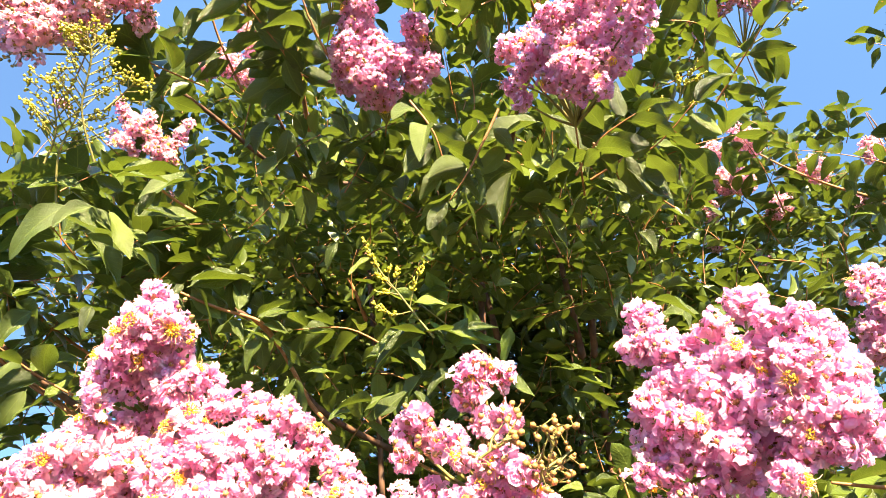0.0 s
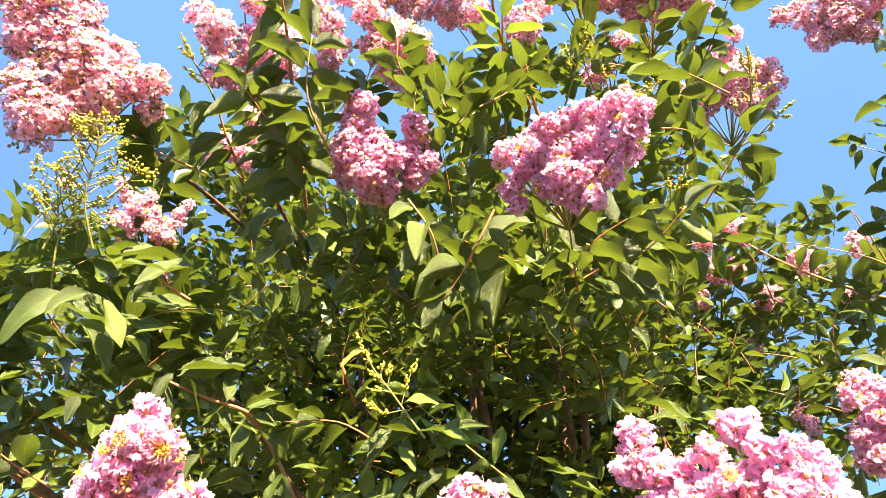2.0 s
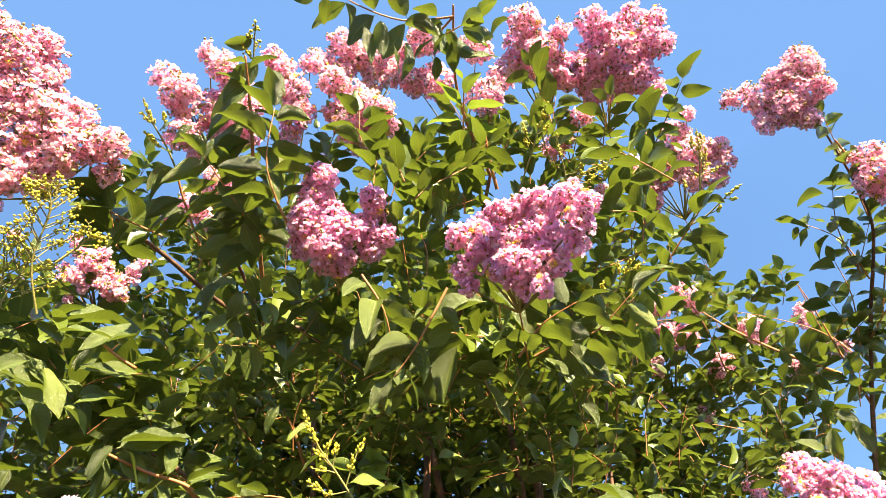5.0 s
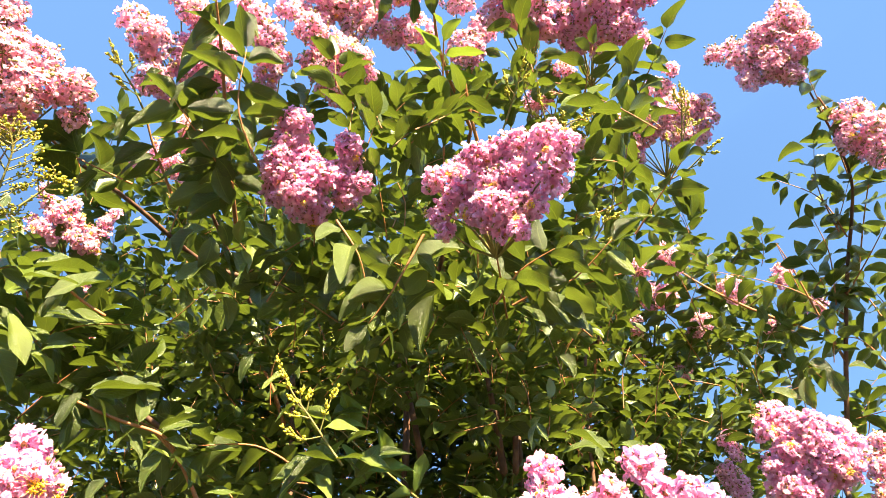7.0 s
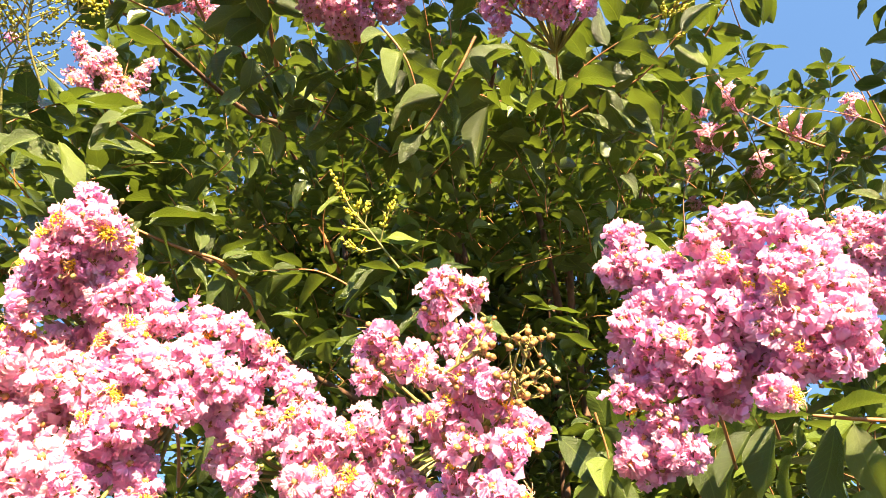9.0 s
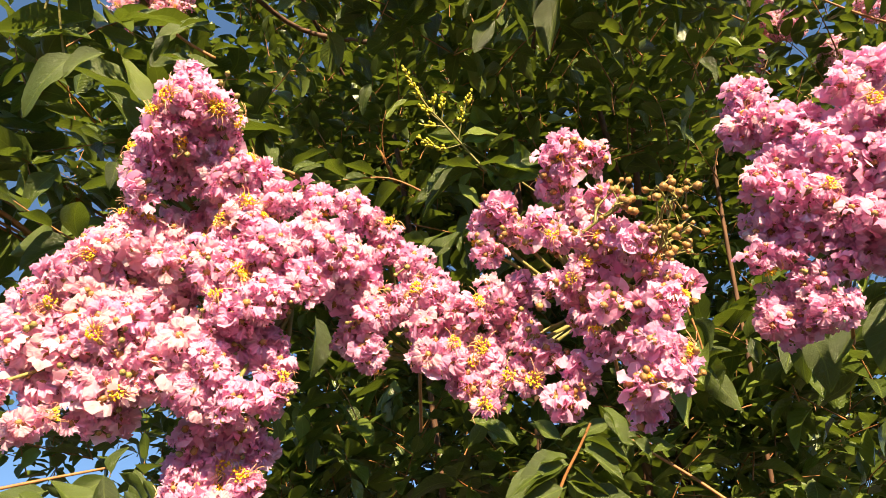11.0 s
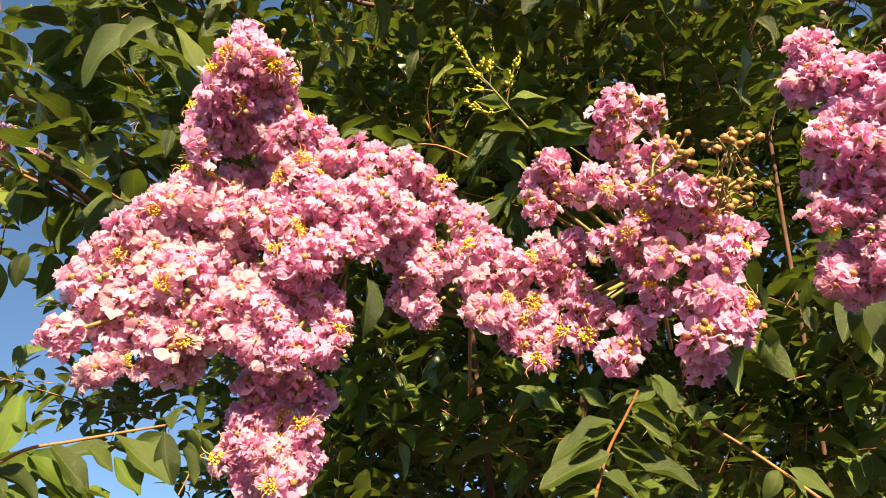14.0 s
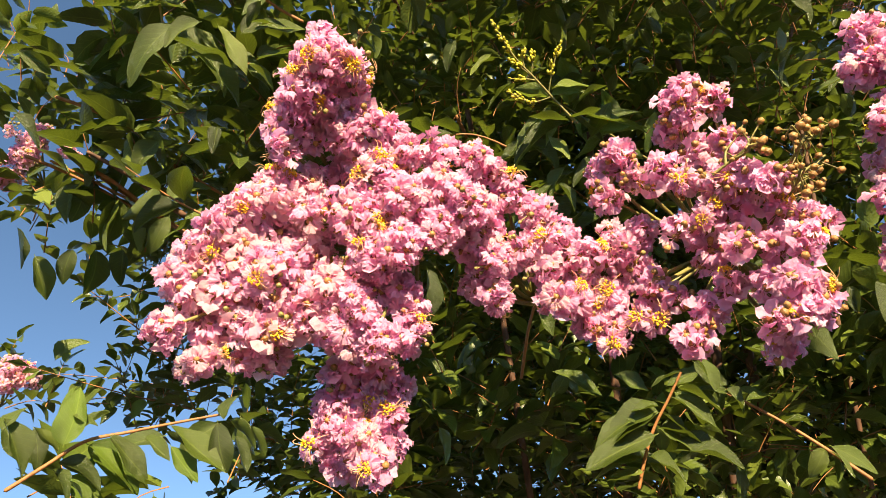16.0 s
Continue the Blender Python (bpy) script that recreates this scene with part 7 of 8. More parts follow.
# bud spray below the broad flower head
limb(main_tree, [(0.240, 0.696, 2.324), (0.290, 0.664, 2.341), (0.335, 0.630, 2.355)], 0.0022, 0.0018)
twig_spray(main_tree, [(0.290, 0.664, 2.341), (0.331, 0.633, 2.354), (0.354, 0.600, 2.374), (0.369, 0.570, 2.393), (0.381, 0.538, 2.412)], [[(0.332, 0.632, 2.354), (0.326, 0.614, 2.374), (0.315, 0.598, 2.393)], [(0.326, 0.617, 2.371), (0.314, 0.610, 2.382), (0.308, 0.602, 2.392)], [(0.354, 0.600, 2.374), (0.373, 0.592, 2.372), (0.392, 0.580, 2.373)], [(0.361, 0.587, 2.382), (0.361, 0.572, 2.395), (0.355, 0.560, 2.407)], [(0.369, 0.570, 2.393), (0.384, 0.559, 2.394), (0.392, 0.550, 2.397)], [(0.346, 0.612, 2.366), (0.336, 0.598, 2.383), (0.339, 0.588, 2.391)]], "yellow green flower buds on branched stalks", ball=0.0021, seed=413)
blade(main_tree, (0.334, 0.639, 2.362), (0.293, 0.615, 2.386), (0.30, -0.70, 0.60), seed=414)
blade(main_tree, (0.330, 0.646, 2.356), (0.367, 0.626, 2.363), (0.00, -0.75, 0.65), seed=415)
blade(main_tree, (0.293, 0.670, 2.347), (0.247, 0.652, 2.364), (0.00, -0.75, 0.65), seed=416)
blade(main_tree, (0.289, 0.674, 2.345), (0.315, 0.647, 2.369), (0.00, -0.75, 0.65), seed=417)
blade(main_tree, (0.255, 0.697, 2.334), (0.291, 0.714, 2.286), (0.30, -0.70, 0.60), seed=418)
blade(main_tree, (0.326, 0.656, 2.348), (0.364, 0.674, 2.300), (0.20, -0.35, 0.90), seed=419)
blade(main_tree, (0.242, 0.708, 2.325), (0.285, 0.700, 2.296), (0.00, -0.75, 0.65), seed=420)
blade(main_tree, (0.388, 0.572, 2.396), (0.437, 0.546, 2.395), (0.00, -0.75, 0.65), seed=421)
blade(main_tree, (0.396, 0.589, 2.377), (0.435, 0.605, 2.357), (0.00, -0.75, 0.65), seed=422)
blade(main_tree, (0.314, 0.659, 2.350), (0.358, 0.658, 2.327), (0.30, -0.70, 0.60), seed=423)
# shoot with a bud spray beside the dusky heads
limb(main_tree, [(-0.327, 0.671, 2.515), (-0.355, 0.604, 2.553), (-0.367, 0.561, 2.577)], 0.0024, 0.0016)
twig_spray(main_tree, [(-0.367, 0.561, 2.577), (-0.382, 0.525, 2.592), (-0.401, 0.489, 2.604), (-0.414, 0.452, 2.618)], [[(-0.386, 0.517, 2.595), (-0.401, 0.509, 2.593), (-0.413, 0.499, 2.593)], [(-0.396, 0.497, 2.602), (-0.409, 0.481, 2.605), (-0.420, 0.471, 2.605)], [(-0.392, 0.501, 2.602), (-0.384, 0.490, 2.611), (-0.386, 0.475, 2.618)], [(-0.378, 0.533, 2.589), (-0.394, 0.520, 2.590), (-0.404, 0.511, 2.591)]], "small green flower buds at a shoot tip", ball=0.0021, seed=424)
blade(main_tree, (-0.361, 0.557, 2.570), (-0.410, 0.576, 2.532), (0.00, -0.75, 0.65), seed=425)
blade(main_tree, (-0.375, 0.517, 2.588), (-0.326, 0.504, 2.605), (0.30, -0.70, 0.60), seed=426)
blade(main_tree, (-0.385, 0.497, 2.595), (-0.375, 0.483, 2.618), (0.00, -0.75, 0.65), seed=427)
blade(main_tree, (-0.369, 0.532, 2.581), (-0.380, 0.512, 2.573), (0.15, -0.55, 0.80), seed=428)
blade(main_tree, (-0.349, 0.599, 2.547), (-0.407, 0.616, 2.513), (0.20, -0.35, 0.90), seed=429)
blade(main_tree, (-0.344, 0.611, 2.540), (-0.313, 0.587, 2.569), (0.00, -0.75, 0.65), seed=430)
blade(main_tree, (-0.340, 0.622, 2.534), (-0.396, 0.634, 2.508), (0.20, -0.35, 0.90), seed=431)
blade(main_tree, (-0.345, 0.607, 2.543), (-0.325, 0.603, 2.572), (0.30, -0.70, 0.60), seed=432)
# tall leafy shoot standing before the crown
limb(main_tree, [(-0.226, 0.750, 2.510), (-0.233, 0.577, 2.551), (-0.242, 0.469, 2.612), (-0.251, 0.380, 2.651)], 0.0042, 0.0018)
blade(main_tree, (-0.240, 0.449, 2.611), (-0.307, 0.471, 2.564), (0.30, -0.70, 0.60), seed=433)
blade(main_tree, (-0.243, 0.426, 2.622), (-0.278, 0.391, 2.632), (0.30, -0.70, 0.60), seed=434)
blade(main_tree, (-0.243, 0.418, 2.625), (-0.281, 0.434, 2.599), (0.20, -0.35, 0.90), seed=435)
blade(main_tree, (-0.239, 0.472, 2.600), (-0.282, 0.444, 2.600), (0.00, -0.75, 0.65), seed=436)
blade(main_tree, (-0.241, 0.495, 2.587), (-0.268, 0.523, 2.568), (0.00, -0.75, 0.65), seed=437)
blade(main_tree, (-0.236, 0.499, 2.586), (-0.318, 0.524, 2.559), (0.30, -0.70, 0.60), seed=438)
blade(main_tree, (-0.240, 0.418, 2.626), (-0.192, 0.441, 2.639), (0.15, -0.55, 0.80), seed=439)
blade(main_tree, (-0.238, 0.453, 2.610), (-0.182, 0.461, 2.612), (0.30, -0.70, 0.60), seed=440)
blade(main_tree, (-0.237, 0.487, 2.592), (-0.201, 0.484, 2.590), (0.30, -0.70, 0.60), seed=441)
blade(main_tree, (-0.236, 0.507, 2.582), (-0.170, 0.558, 2.559), (0.30, -0.70, 0.60), seed=442)
blade(main_tree, (-0.230, 0.545, 2.560), (-0.177, 0.572, 2.540), (0.15, -0.55, 0.80), seed=443)
blade(main_tree, (-0.237, 0.530, 2.568), (-0.310, 0.567, 2.535), (0.15, -0.55, 0.80), seed=444)
blade(main_tree, (-0.243, 0.395, 2.636), (-0.208, 0.377, 2.659), (0.00, -0.75, 0.65), seed=445)
blade(main_tree, (-0.247, 0.387, 2.638), (-0.275, 0.367, 2.622), (0.00, -0.75, 0.65), seed=446)
blade(main_tree, (-0.236, 0.464, 2.605), (-0.183, 0.501, 2.592), (0.00, -0.75, 0.65), seed=447)
blade(main_tree, (-0.236, 0.583, 2.559), (-0.292, 0.592, 2.521), (0.20, 0.35, 0.90), seed=448)
blade(main_tree, (-0.232, 0.606, 2.544), (-0.302, 0.633, 2.507), (0.20, 0.35, 0.90), seed=449)
blade(main_tree, (-0.233, 0.590, 2.555), (-0.189, 0.621, 2.558), (0.20, 0.35, 0.90), seed=450)
blade(main_tree, (-0.234, 0.628, 2.527), (-0.318, 0.665, 2.485), (0.20, 0.35, 0.90), seed=451)
blade(main_tree, (-0.225, 0.637, 2.524), (-0.171, 0.657, 2.528), (0.20, 0.35, 0.90), seed=452)
blade(main_tree, (-0.232, 0.658, 2.505), (-0.285, 0.674, 2.457), (0.20, 0.35, 0.90), seed=453)
# shoot with orange bark under the near heads
limb(main_tree, [(0.127, 1.013, 1.831), (0.108, 1.026, 1.800), (0.083, 1.040, 1.762), (0.066, 1.050, 1.724), (0.053, 1.058, 1.686)], 0.0018, 0.0026)
limb(main_tree, [(0.183, 1.028, 1.809), (0.206, 1.027, 1.790), (0.248, 1.022, 1.757), (0.287, 1.015, 1.721), (0.327, 1.006, 1.680)], 0.0016, 0.0026)
blade(main_tree, (0.087, 1.024, 1.780), (-0.002, 1.052, 1.755), (0.30, -0.70, 0.60), seed=454)
blade(main_tree, (0.109, 1.016, 1.797), (0.159, 1.002, 1.767), (0.00, -0.75, 0.65), seed=455)
blade(main_tree, (0.115, 1.011, 1.809), (0.175, 1.007, 1.788), (0.20, -0.35, 0.90), seed=456)
blade(main_tree, (0.072, 1.034, 1.750), (0.057, 1.024, 1.776), (0.30, -0.70, 0.60), seed=457)
blade(main_tree, (0.086, 1.030, 1.760), (0.123, 1.025, 1.730), (0.15, -0.55, 0.80), seed=458)
blade(main_tree, (0.068, 1.040, 1.724), (-0.014, 1.041, 1.704), (0.20, -0.35, 0.90), seed=459)
blade(main_tree, (0.065, 1.038, 1.734), (0.026, 1.055, 1.746), (0.00, -0.75, 0.65), seed=460)
blade(main_tree, (0.142, 0.994, 1.847), (0.177, 0.998, 1.800), (0.15, -0.55, 0.80), seed=461)
blade(main_tree, (0.095, 1.024, 1.777), (0.124, 1.023, 1.750), (0.30, -0.70, 0.60), seed=462)
blade(main_tree, (0.100, 1.034, 1.729), (0.178, 1.008, 1.715), (0.30, -0.70, 0.60), seed=463)
blade(main_tree, (0.067, 1.041, 1.717), (0.096, 1.027, 1.693), (0.15, -0.55, 0.80), seed=464)
blade(main_tree, (0.092, 1.022, 1.787), (0.055, 1.029, 1.790), (0.30, -0.70, 0.60), seed=465)
blade(main_tree, (0.062, 1.044, 1.705), (0.017, 1.053, 1.700), (0.30, -0.70, 0.60), seed=466)
blade(main_tree, (0.125, 1.003, 1.828), (0.084, 1.016, 1.822), (0.20, -0.35, 0.90), seed=467)
blade(main_tree, (0.176, 1.000, 1.801), (0.204, 1.015, 1.775), (0.00, -0.75, 0.65), seed=468)
blade(main_tree, (0.198, 0.999, 1.782), (0.237, 0.994, 1.797), (0.15, -0.55, 0.80), seed=469)
blade(main_tree, (0.182, 1.000, 1.794), (0.146, 1.014, 1.807), (0.00, -0.75, 0.65), seed=470)
blade(main_tree, (0.245, 1.012, 1.755), (0.270, 1.006, 1.764), (0.20, -0.35, 0.90), seed=471)
blade(main_tree, (0.286, 1.006, 1.717), (0.314, 0.998, 1.692), (0.30, -0.70, 0.60), seed=472)
blade(main_tree, (0.284, 1.006, 1.720), (0.260, 1.018, 1.690), (0.30, -0.70, 0.60), seed=473)
blade(main_tree, (0.256, 0.961, 1.900), (0.282, 0.947, 1.872), (0.20, -0.35, 0.90), seed=474)
blade(main_tree, (0.235, 0.985, 1.858), (0.248, 0.990, 1.827), (0.20, -0.35, 0.90), seed=475)
blade(main_tree, (0.270, 0.953, 1.908), (0.243, 0.988, 1.874), (0.20, -0.35, 0.90), seed=476)
blade(main_tree, (0.275, 0.960, 1.886), (0.298, 0.934, 1.898), (0.20, -0.35, 0.90), seed=477)
# branches at the shaded flank of the crown
limb(main_tree, [(-0.659, 0.948, 2.216), (-0.683, 0.909, 2.239), (-0.720, 0.865, 2.253), (-0.755, 0.827, 2.258), (-0.788, 0.795, 2.257)], 0.0022, 0.0032)
limb(main_tree, [(-0.699, 0.978, 2.136), (-0.753, 0.919, 2.156), (-0.804, 0.862, 2.168), (-0.835, 0.827, 2.171)], 0.002, 0.003)
limb(main_tree, [(-0.691, 0.955, 2.137), (-0.728, 0.907, 2.161), (-0.759, 0.869, 2.172)], 0.003, 0.004)
blade(main_tree, (-0.709, 0.870, 2.224), (-0.771, 0.859, 2.157), (0.15, -0.55, 0.80), seed=478)
blade(main_tree, (-0.685, 0.895, 2.219), (-0.745, 0.900, 2.153), (0.30, -0.70, 0.60), seed=479)
blade(main_tree, (-0.771, 0.877, 2.149), (-0.799, 0.889, 2.093), (0.30, -0.70, 0.60), seed=480)
blade(main_tree, (-0.728, 0.920, 2.144), (-0.753, 0.937, 2.066), (0.00, -0.75, 0.65), seed=481)
blade(main_tree, (-0.696, 0.947, 2.142), (-0.721, 0.985, 2.083), (0.15, -0.55, 0.80), seed=482)
blade(main_tree, (-0.747, 0.806, 2.254), (-0.667, 0.841, 2.294), (0.00, -0.75, 0.65), seed=483)
blade(main_tree, (-0.727, 0.833, 2.246), (-0.675, 0.863, 2.286), (0.20, -0.35, 0.90), seed=484)
blade(main_tree, (-0.745, 0.774, 2.285), (-0.745, 0.800, 2.260), (0.15, -0.55, 0.80), seed=485)
blade(main_tree, (-0.779, 0.747, 2.276), (-0.716, 0.783, 2.300), (0.15, -0.55, 0.80), seed=486)
blade(main_tree, (-0.690, 0.752, 2.350), (-0.628, 0.744, 2.395), (0.30, -0.70, 0.60), seed=487)
blade(main_tree, (-0.673, 0.896, 2.228), (-0.638, 0.926, 2.240), (0.20, -0.35, 0.90), seed=488)
blade(main_tree, (-0.658, 0.918, 2.217), (-0.619, 0.954, 2.224), (0.00, -0.75, 0.65), seed=489)
blade(main_tree, (-0.748, 0.900, 2.148), (-0.781, 0.878, 2.145), (0.30, -0.70, 0.60), seed=490)
blade(main_tree, (-0.695, 0.872, 2.235), (-0.656, 0.878, 2.255), (0.00, -0.75, 0.65), seed=491)
blade(main_tree, (-0.781, 0.862, 2.156), (-0.813, 0.827, 2.185), (0.20, -0.35, 0.90), seed=492)
blade(main_tree, (-0.734, 0.782, 2.287), (-0.697, 0.765, 2.350), (0.15, -0.55, 0.80), seed=493)
blade(main_tree, (-0.648, 0.931, 2.209), (-0.629, 0.980, 2.190), (0.00, -0.75, 0.65), seed=494)
# sunlit leaves along a low branch
limb(main_tree, [(-0.386, 0.794, 2.183), (-0.333, 0.823, 2.174), (-0.272, 0.849, 2.166), (-0.243, 0.875, 2.135)], 0.0022, 0.003)
limb(main_tree, [(-0.416, 0.700, 2.306), (-0.396, 0.717, 2.299), (-0.372, 0.734, 2.293)], 0.002, 0.0024)
blade(main_tree, (-0.473, 0.685, 2.250), (-0.435, 0.725, 2.202), (0.30, -0.70, 0.60), seed=495)
blade(main_tree, (-0.444, 0.729, 2.216), (-0.409, 0.765, 2.206), (0.30, -0.70, 0.60), seed=496)
blade(main_tree, (-0.434, 0.731, 2.220), (-0.383, 0.739, 2.254), (0.00, -0.75, 0.65), seed=497)
blade(main_tree, (-0.415, 0.686, 2.290), (-0.438, 0.702, 2.259), (0.20, -0.35, 0.90), seed=499)
blade(main_tree, (-0.467, 0.656, 2.287), (-0.407, 0.674, 2.329), (0.20, -0.35, 0.90), seed=500)
blade(main_tree, (-0.436, 0.697, 2.262), (-0.389, 0.721, 2.280), (0.30, -0.70, 0.60), seed=501)
blade(main_tree, (-0.373, 0.780, 2.194), (-0.292, 0.804, 2.231), (0.30, -0.70, 0.60), seed=502)
blade(main_tree, (-0.368, 0.785, 2.191), (-0.325, 0.824, 2.163), (0.15, -0.55, 0.80), seed=503)
blade(main_tree, (-0.377, 0.781, 2.190), (-0.403, 0.782, 2.147), (0.00, -0.75, 0.65), seed=504)
blade(main_tree, (-0.303, 0.825, 2.168), (-0.304, 0.802, 2.225), (0.20, -0.35, 0.90), seed=505)
blade(main_tree, (-0.273, 0.840, 2.160), (-0.238, 0.840, 2.200), (0.15, -0.55, 0.80), seed=506)
blade(main_tree, (-0.269, 0.843, 2.157), (-0.224, 0.845, 2.154), (0.30, -0.70, 0.60), seed=507)
blade(main_tree, (-0.405, 0.684, 2.298), (-0.376, 0.688, 2.326), (0.00, -0.75, 0.65), seed=508)
blade(main_tree, (-0.369, 0.716, 2.283), (-0.344, 0.721, 2.311), (0.20, -0.35, 0.90), seed=509)
blade(main_tree, (-0.242, 0.862, 2.137), (-0.205, 0.848, 2.149), (0.20, -0.35, 0.90), seed=510)
blade(main_tree, (-0.306, 0.826, 2.165), (-0.334, 0.838, 2.139), (0.15, -0.55, 0.80), seed=511)
blade(main_tree, (-0.269, 0.843, 2.157), (-0.291, 0.855, 2.123), (0.15, -0.55, 0.80), seed=512)
blade(main_tree, (-0.386, 0.793, 2.166), (-0.390, 0.818, 2.126), (0.00, -0.75, 0.65), seed=513)
blade(main_tree, (-0.486, 0.760, 2.133), (-0.492, 0.759, 2.098), (0.30, -0.70, 0.60), seed=514)
# leaves below the two large heads
blade(main_tree, (0.062, 0.691, 2.408), (0.126, 0.660, 2.427), (0.20, -0.35, 0.90), seed=540)
blade(main_tree, (0.072, 0.710, 2.388), (0.118, 0.687, 2.400), (0.30, -0.70, 0.60), seed=541)
blade(main_tree, (0.036, 0.747, 2.351), (0.077, 0.719, 2.365), (0.30, -0.70, 0.60), seed=542)
blade(main_tree, (0.037, 0.756, 2.340), (0.092, 0.743, 2.343), (0.30, -0.70, 0.60), seed=543)
blade(main_tree, (0.004, 0.669, 2.430), (0.025, 0.717, 2.373), (0.00, -0.75, 0.65), seed=544)
blade(main_tree, (-0.168, 0.647, 2.431), (-0.136, 0.674, 2.421), (0.15, -0.55, 0.80), seed=545)
blade(main_tree, (-0.169, 0.691, 2.389), (-0.126, 0.684, 2.411), (0.15, -0.55, 0.80), seed=546)
blade(main_tree, (-0.029, 0.748, 2.349), (-0.001, 0.758, 2.341), (0.15, -0.55, 0.80), seed=547)
# reddish stems in the heart of the crown
limb(main_tree, [(0.087, 1.211, 2.602), (0.124, 1.270, 2.516), (0.158, 1.339, 2.395)], 0.006, 0.009)
limb(main_tree, [(0.293, 1.189, 2.592), (0.321, 1.259, 2.484), (0.340, 1.313, 2.385)], 0.006, 0.01)
limb(main_tree, [(0.364, 1.203, 2.549), (0.366, 1.257, 2.470), (0.367, 1.307, 2.383)], 0.006, 0.008)
limb(main_tree, [(0.548, 1.090, 2.607), (0.541, 1.140, 2.549), (0.530, 1.201, 2.469)], 0.003, 0.004)
limb(main_tree, [(-0.228, 1.212, 2.575), (-0.198, 1.245, 2.535), (-0.167, 1.290, 2.474)], 0.003, 0.005)
# seed capsules of the loose near head
bud_spray(main_tree, [(0.056, 0.478, 1.735), (0.067, 0.463, 1.754), (0.078, 0.449, 1.769), (0.084, 0.433, 1.787)], "tan round seed capsules on thin stalks", reach=0.036, twigs=12, tan=True, ball=0.0026, seed=7)
bud_spray(main_tree, [(0.031, 0.453, 1.777), (0.044, 0.445, 1.783), (0.051, 0.440, 1.786)], "tan round seed capsules on thin stalks", reach=0.02, twigs=4, tan=True, ball=0.0025, seed=8)
# sunlit leaves below the upright bud spray
limb(main_tree, [(-0.286, 0.849, 2.173), (-0.251, 0.875, 2.148), (-0.222, 0.905, 2.110), (-0.194, 0.932, 2.068), (-0.158, 0.953, 2.037)], 0.003, 0.0036)
blade(main_tree, (-0.262, 0.845, 2.133), (-0.287, 0.854, 2.090), (0.30, -0.70, 0.60), seed=701)
blade(main_tree, (-0.249, 0.847, 2.136), (-0.207, 0.874, 2.107), (0.20, -0.35, 0.90), seed=702)
blade(main_tree, (-0.220, 0.851, 2.143), (-0.157, 0.847, 2.147), (0.15, -0.55, 0.80), seed=703)
blade(main_tree, (-0.217, 0.882, 2.088), (-0.196, 0.910, 2.045), (0.20, -0.35, 0.90), seed=704)
blade(main_tree, (-0.200, 0.883, 2.096), (-0.150, 0.894, 2.113), (0.00, -0.75, 0.65), seed=705)
blade(main_tree, (-0.274, 0.824, 2.160), (-0.227, 0.813, 2.183), (0.15, -0.55, 0.80), seed=706)
blade(main_tree, (-0.251, 0.849, 2.131), (-0.282, 0.827, 2.137), (0.00, -0.75, 0.65), seed=707)
blade(main_tree, (-0.211, 0.883, 2.089), (-0.238, 0.905, 2.055), (0.30, -0.70, 0.60), seed=708)
blade(main_tree, (-0.326, 0.844, 2.095), (-0.342, 0.846, 2.061), (0.00, -0.75, 0.65), seed=709)
blade(main_tree, (-0.302, 0.858, 2.085), (-0.332, 0.873, 2.057), (0.15, -0.55, 0.80), seed=710)
blade(main_tree, (-0.009, 0.759, 2.093), (0.031, 0.781, 2.073), (0.00, -0.75, 0.65), seed=711)
blade(main_tree, (0.006, 0.761, 2.091), (0.082, 0.756, 2.074), (0.30, -0.70, 0.60), seed=712)
blade(main_tree, (-0.013, 0.763, 2.087), (-0.090, 0.777, 2.060), (0.00, -0.75, 0.65), seed=713)
blade(main_tree, (-0.039, 0.770, 2.073), (-0.015, 0.775, 2.040), (0.00, -0.75, 0.65), seed=714)
blade(main_tree, (-0.018, 0.790, 2.039), (-0.046, 0.812, 2.002), (0.00, -0.75, 0.65), seed=715)
blade(main_tree, (0.026, 0.786, 2.046), (-0.014, 0.788, 2.022), (0.30, -0.70, 0.60), seed=716)
blade(main_tree, (-0.082, 0.802, 2.005), (-0.129, 0.790, 1.999), (0.20, -0.35, 0.90), seed=717)
blade(main_tree, (-0.096, 0.806, 1.991), (-0.065, 0.783, 2.013), (0.00, -0.75, 0.65), seed=718)
blade(main_tree, (-0.082, 0.811, 1.984), (-0.045, 0.798, 2.024), (0.00, -0.75, 0.65), seed=719)
blade(main_tree, (-0.031, 0.799, 2.019), (-0.002, 0.822, 1.997), (0.00, -0.75, 0.65), seed=720)
blade(main_tree, (0.014, 0.775, 2.066), (0.037, 0.749, 2.104), (0.30, -0.70, 0.60), seed=721)
blade(main_tree, (-0.048, 0.756, 2.094), (-0.078, 0.770, 2.063), (0.00, -0.75, 0.65), seed=722)
blade(main_tree, (-0.112, 0.804, 1.992), (-0.139, 0.795, 1.980), (0.30, -0.70, 0.60), seed=723)
blade(main_tree, (0.080, 0.828, 2.048), (0.140, 0.832, 2.046), (0.00, -0.75, 0.65), seed=724)
blade(main_tree, (0.161, 0.810, 2.062), (0.229, 0.790, 2.044), (0.15, -0.55, 0.80), seed=725)
blade(main_tree, (0.186, 0.825, 2.024), (0.248, 0.817, 2.017), (0.20, -0.35, 0.90), seed=726)
blade(main_tree, (0.183, 0.815, 2.044), (0.241, 0.806, 2.036), (0.00, -0.75, 0.65), seed=727)
blade(main_tree, (0.197, 0.806, 2.056), (0.159, 0.807, 2.080), (0.20, -0.35, 0.90), seed=728)
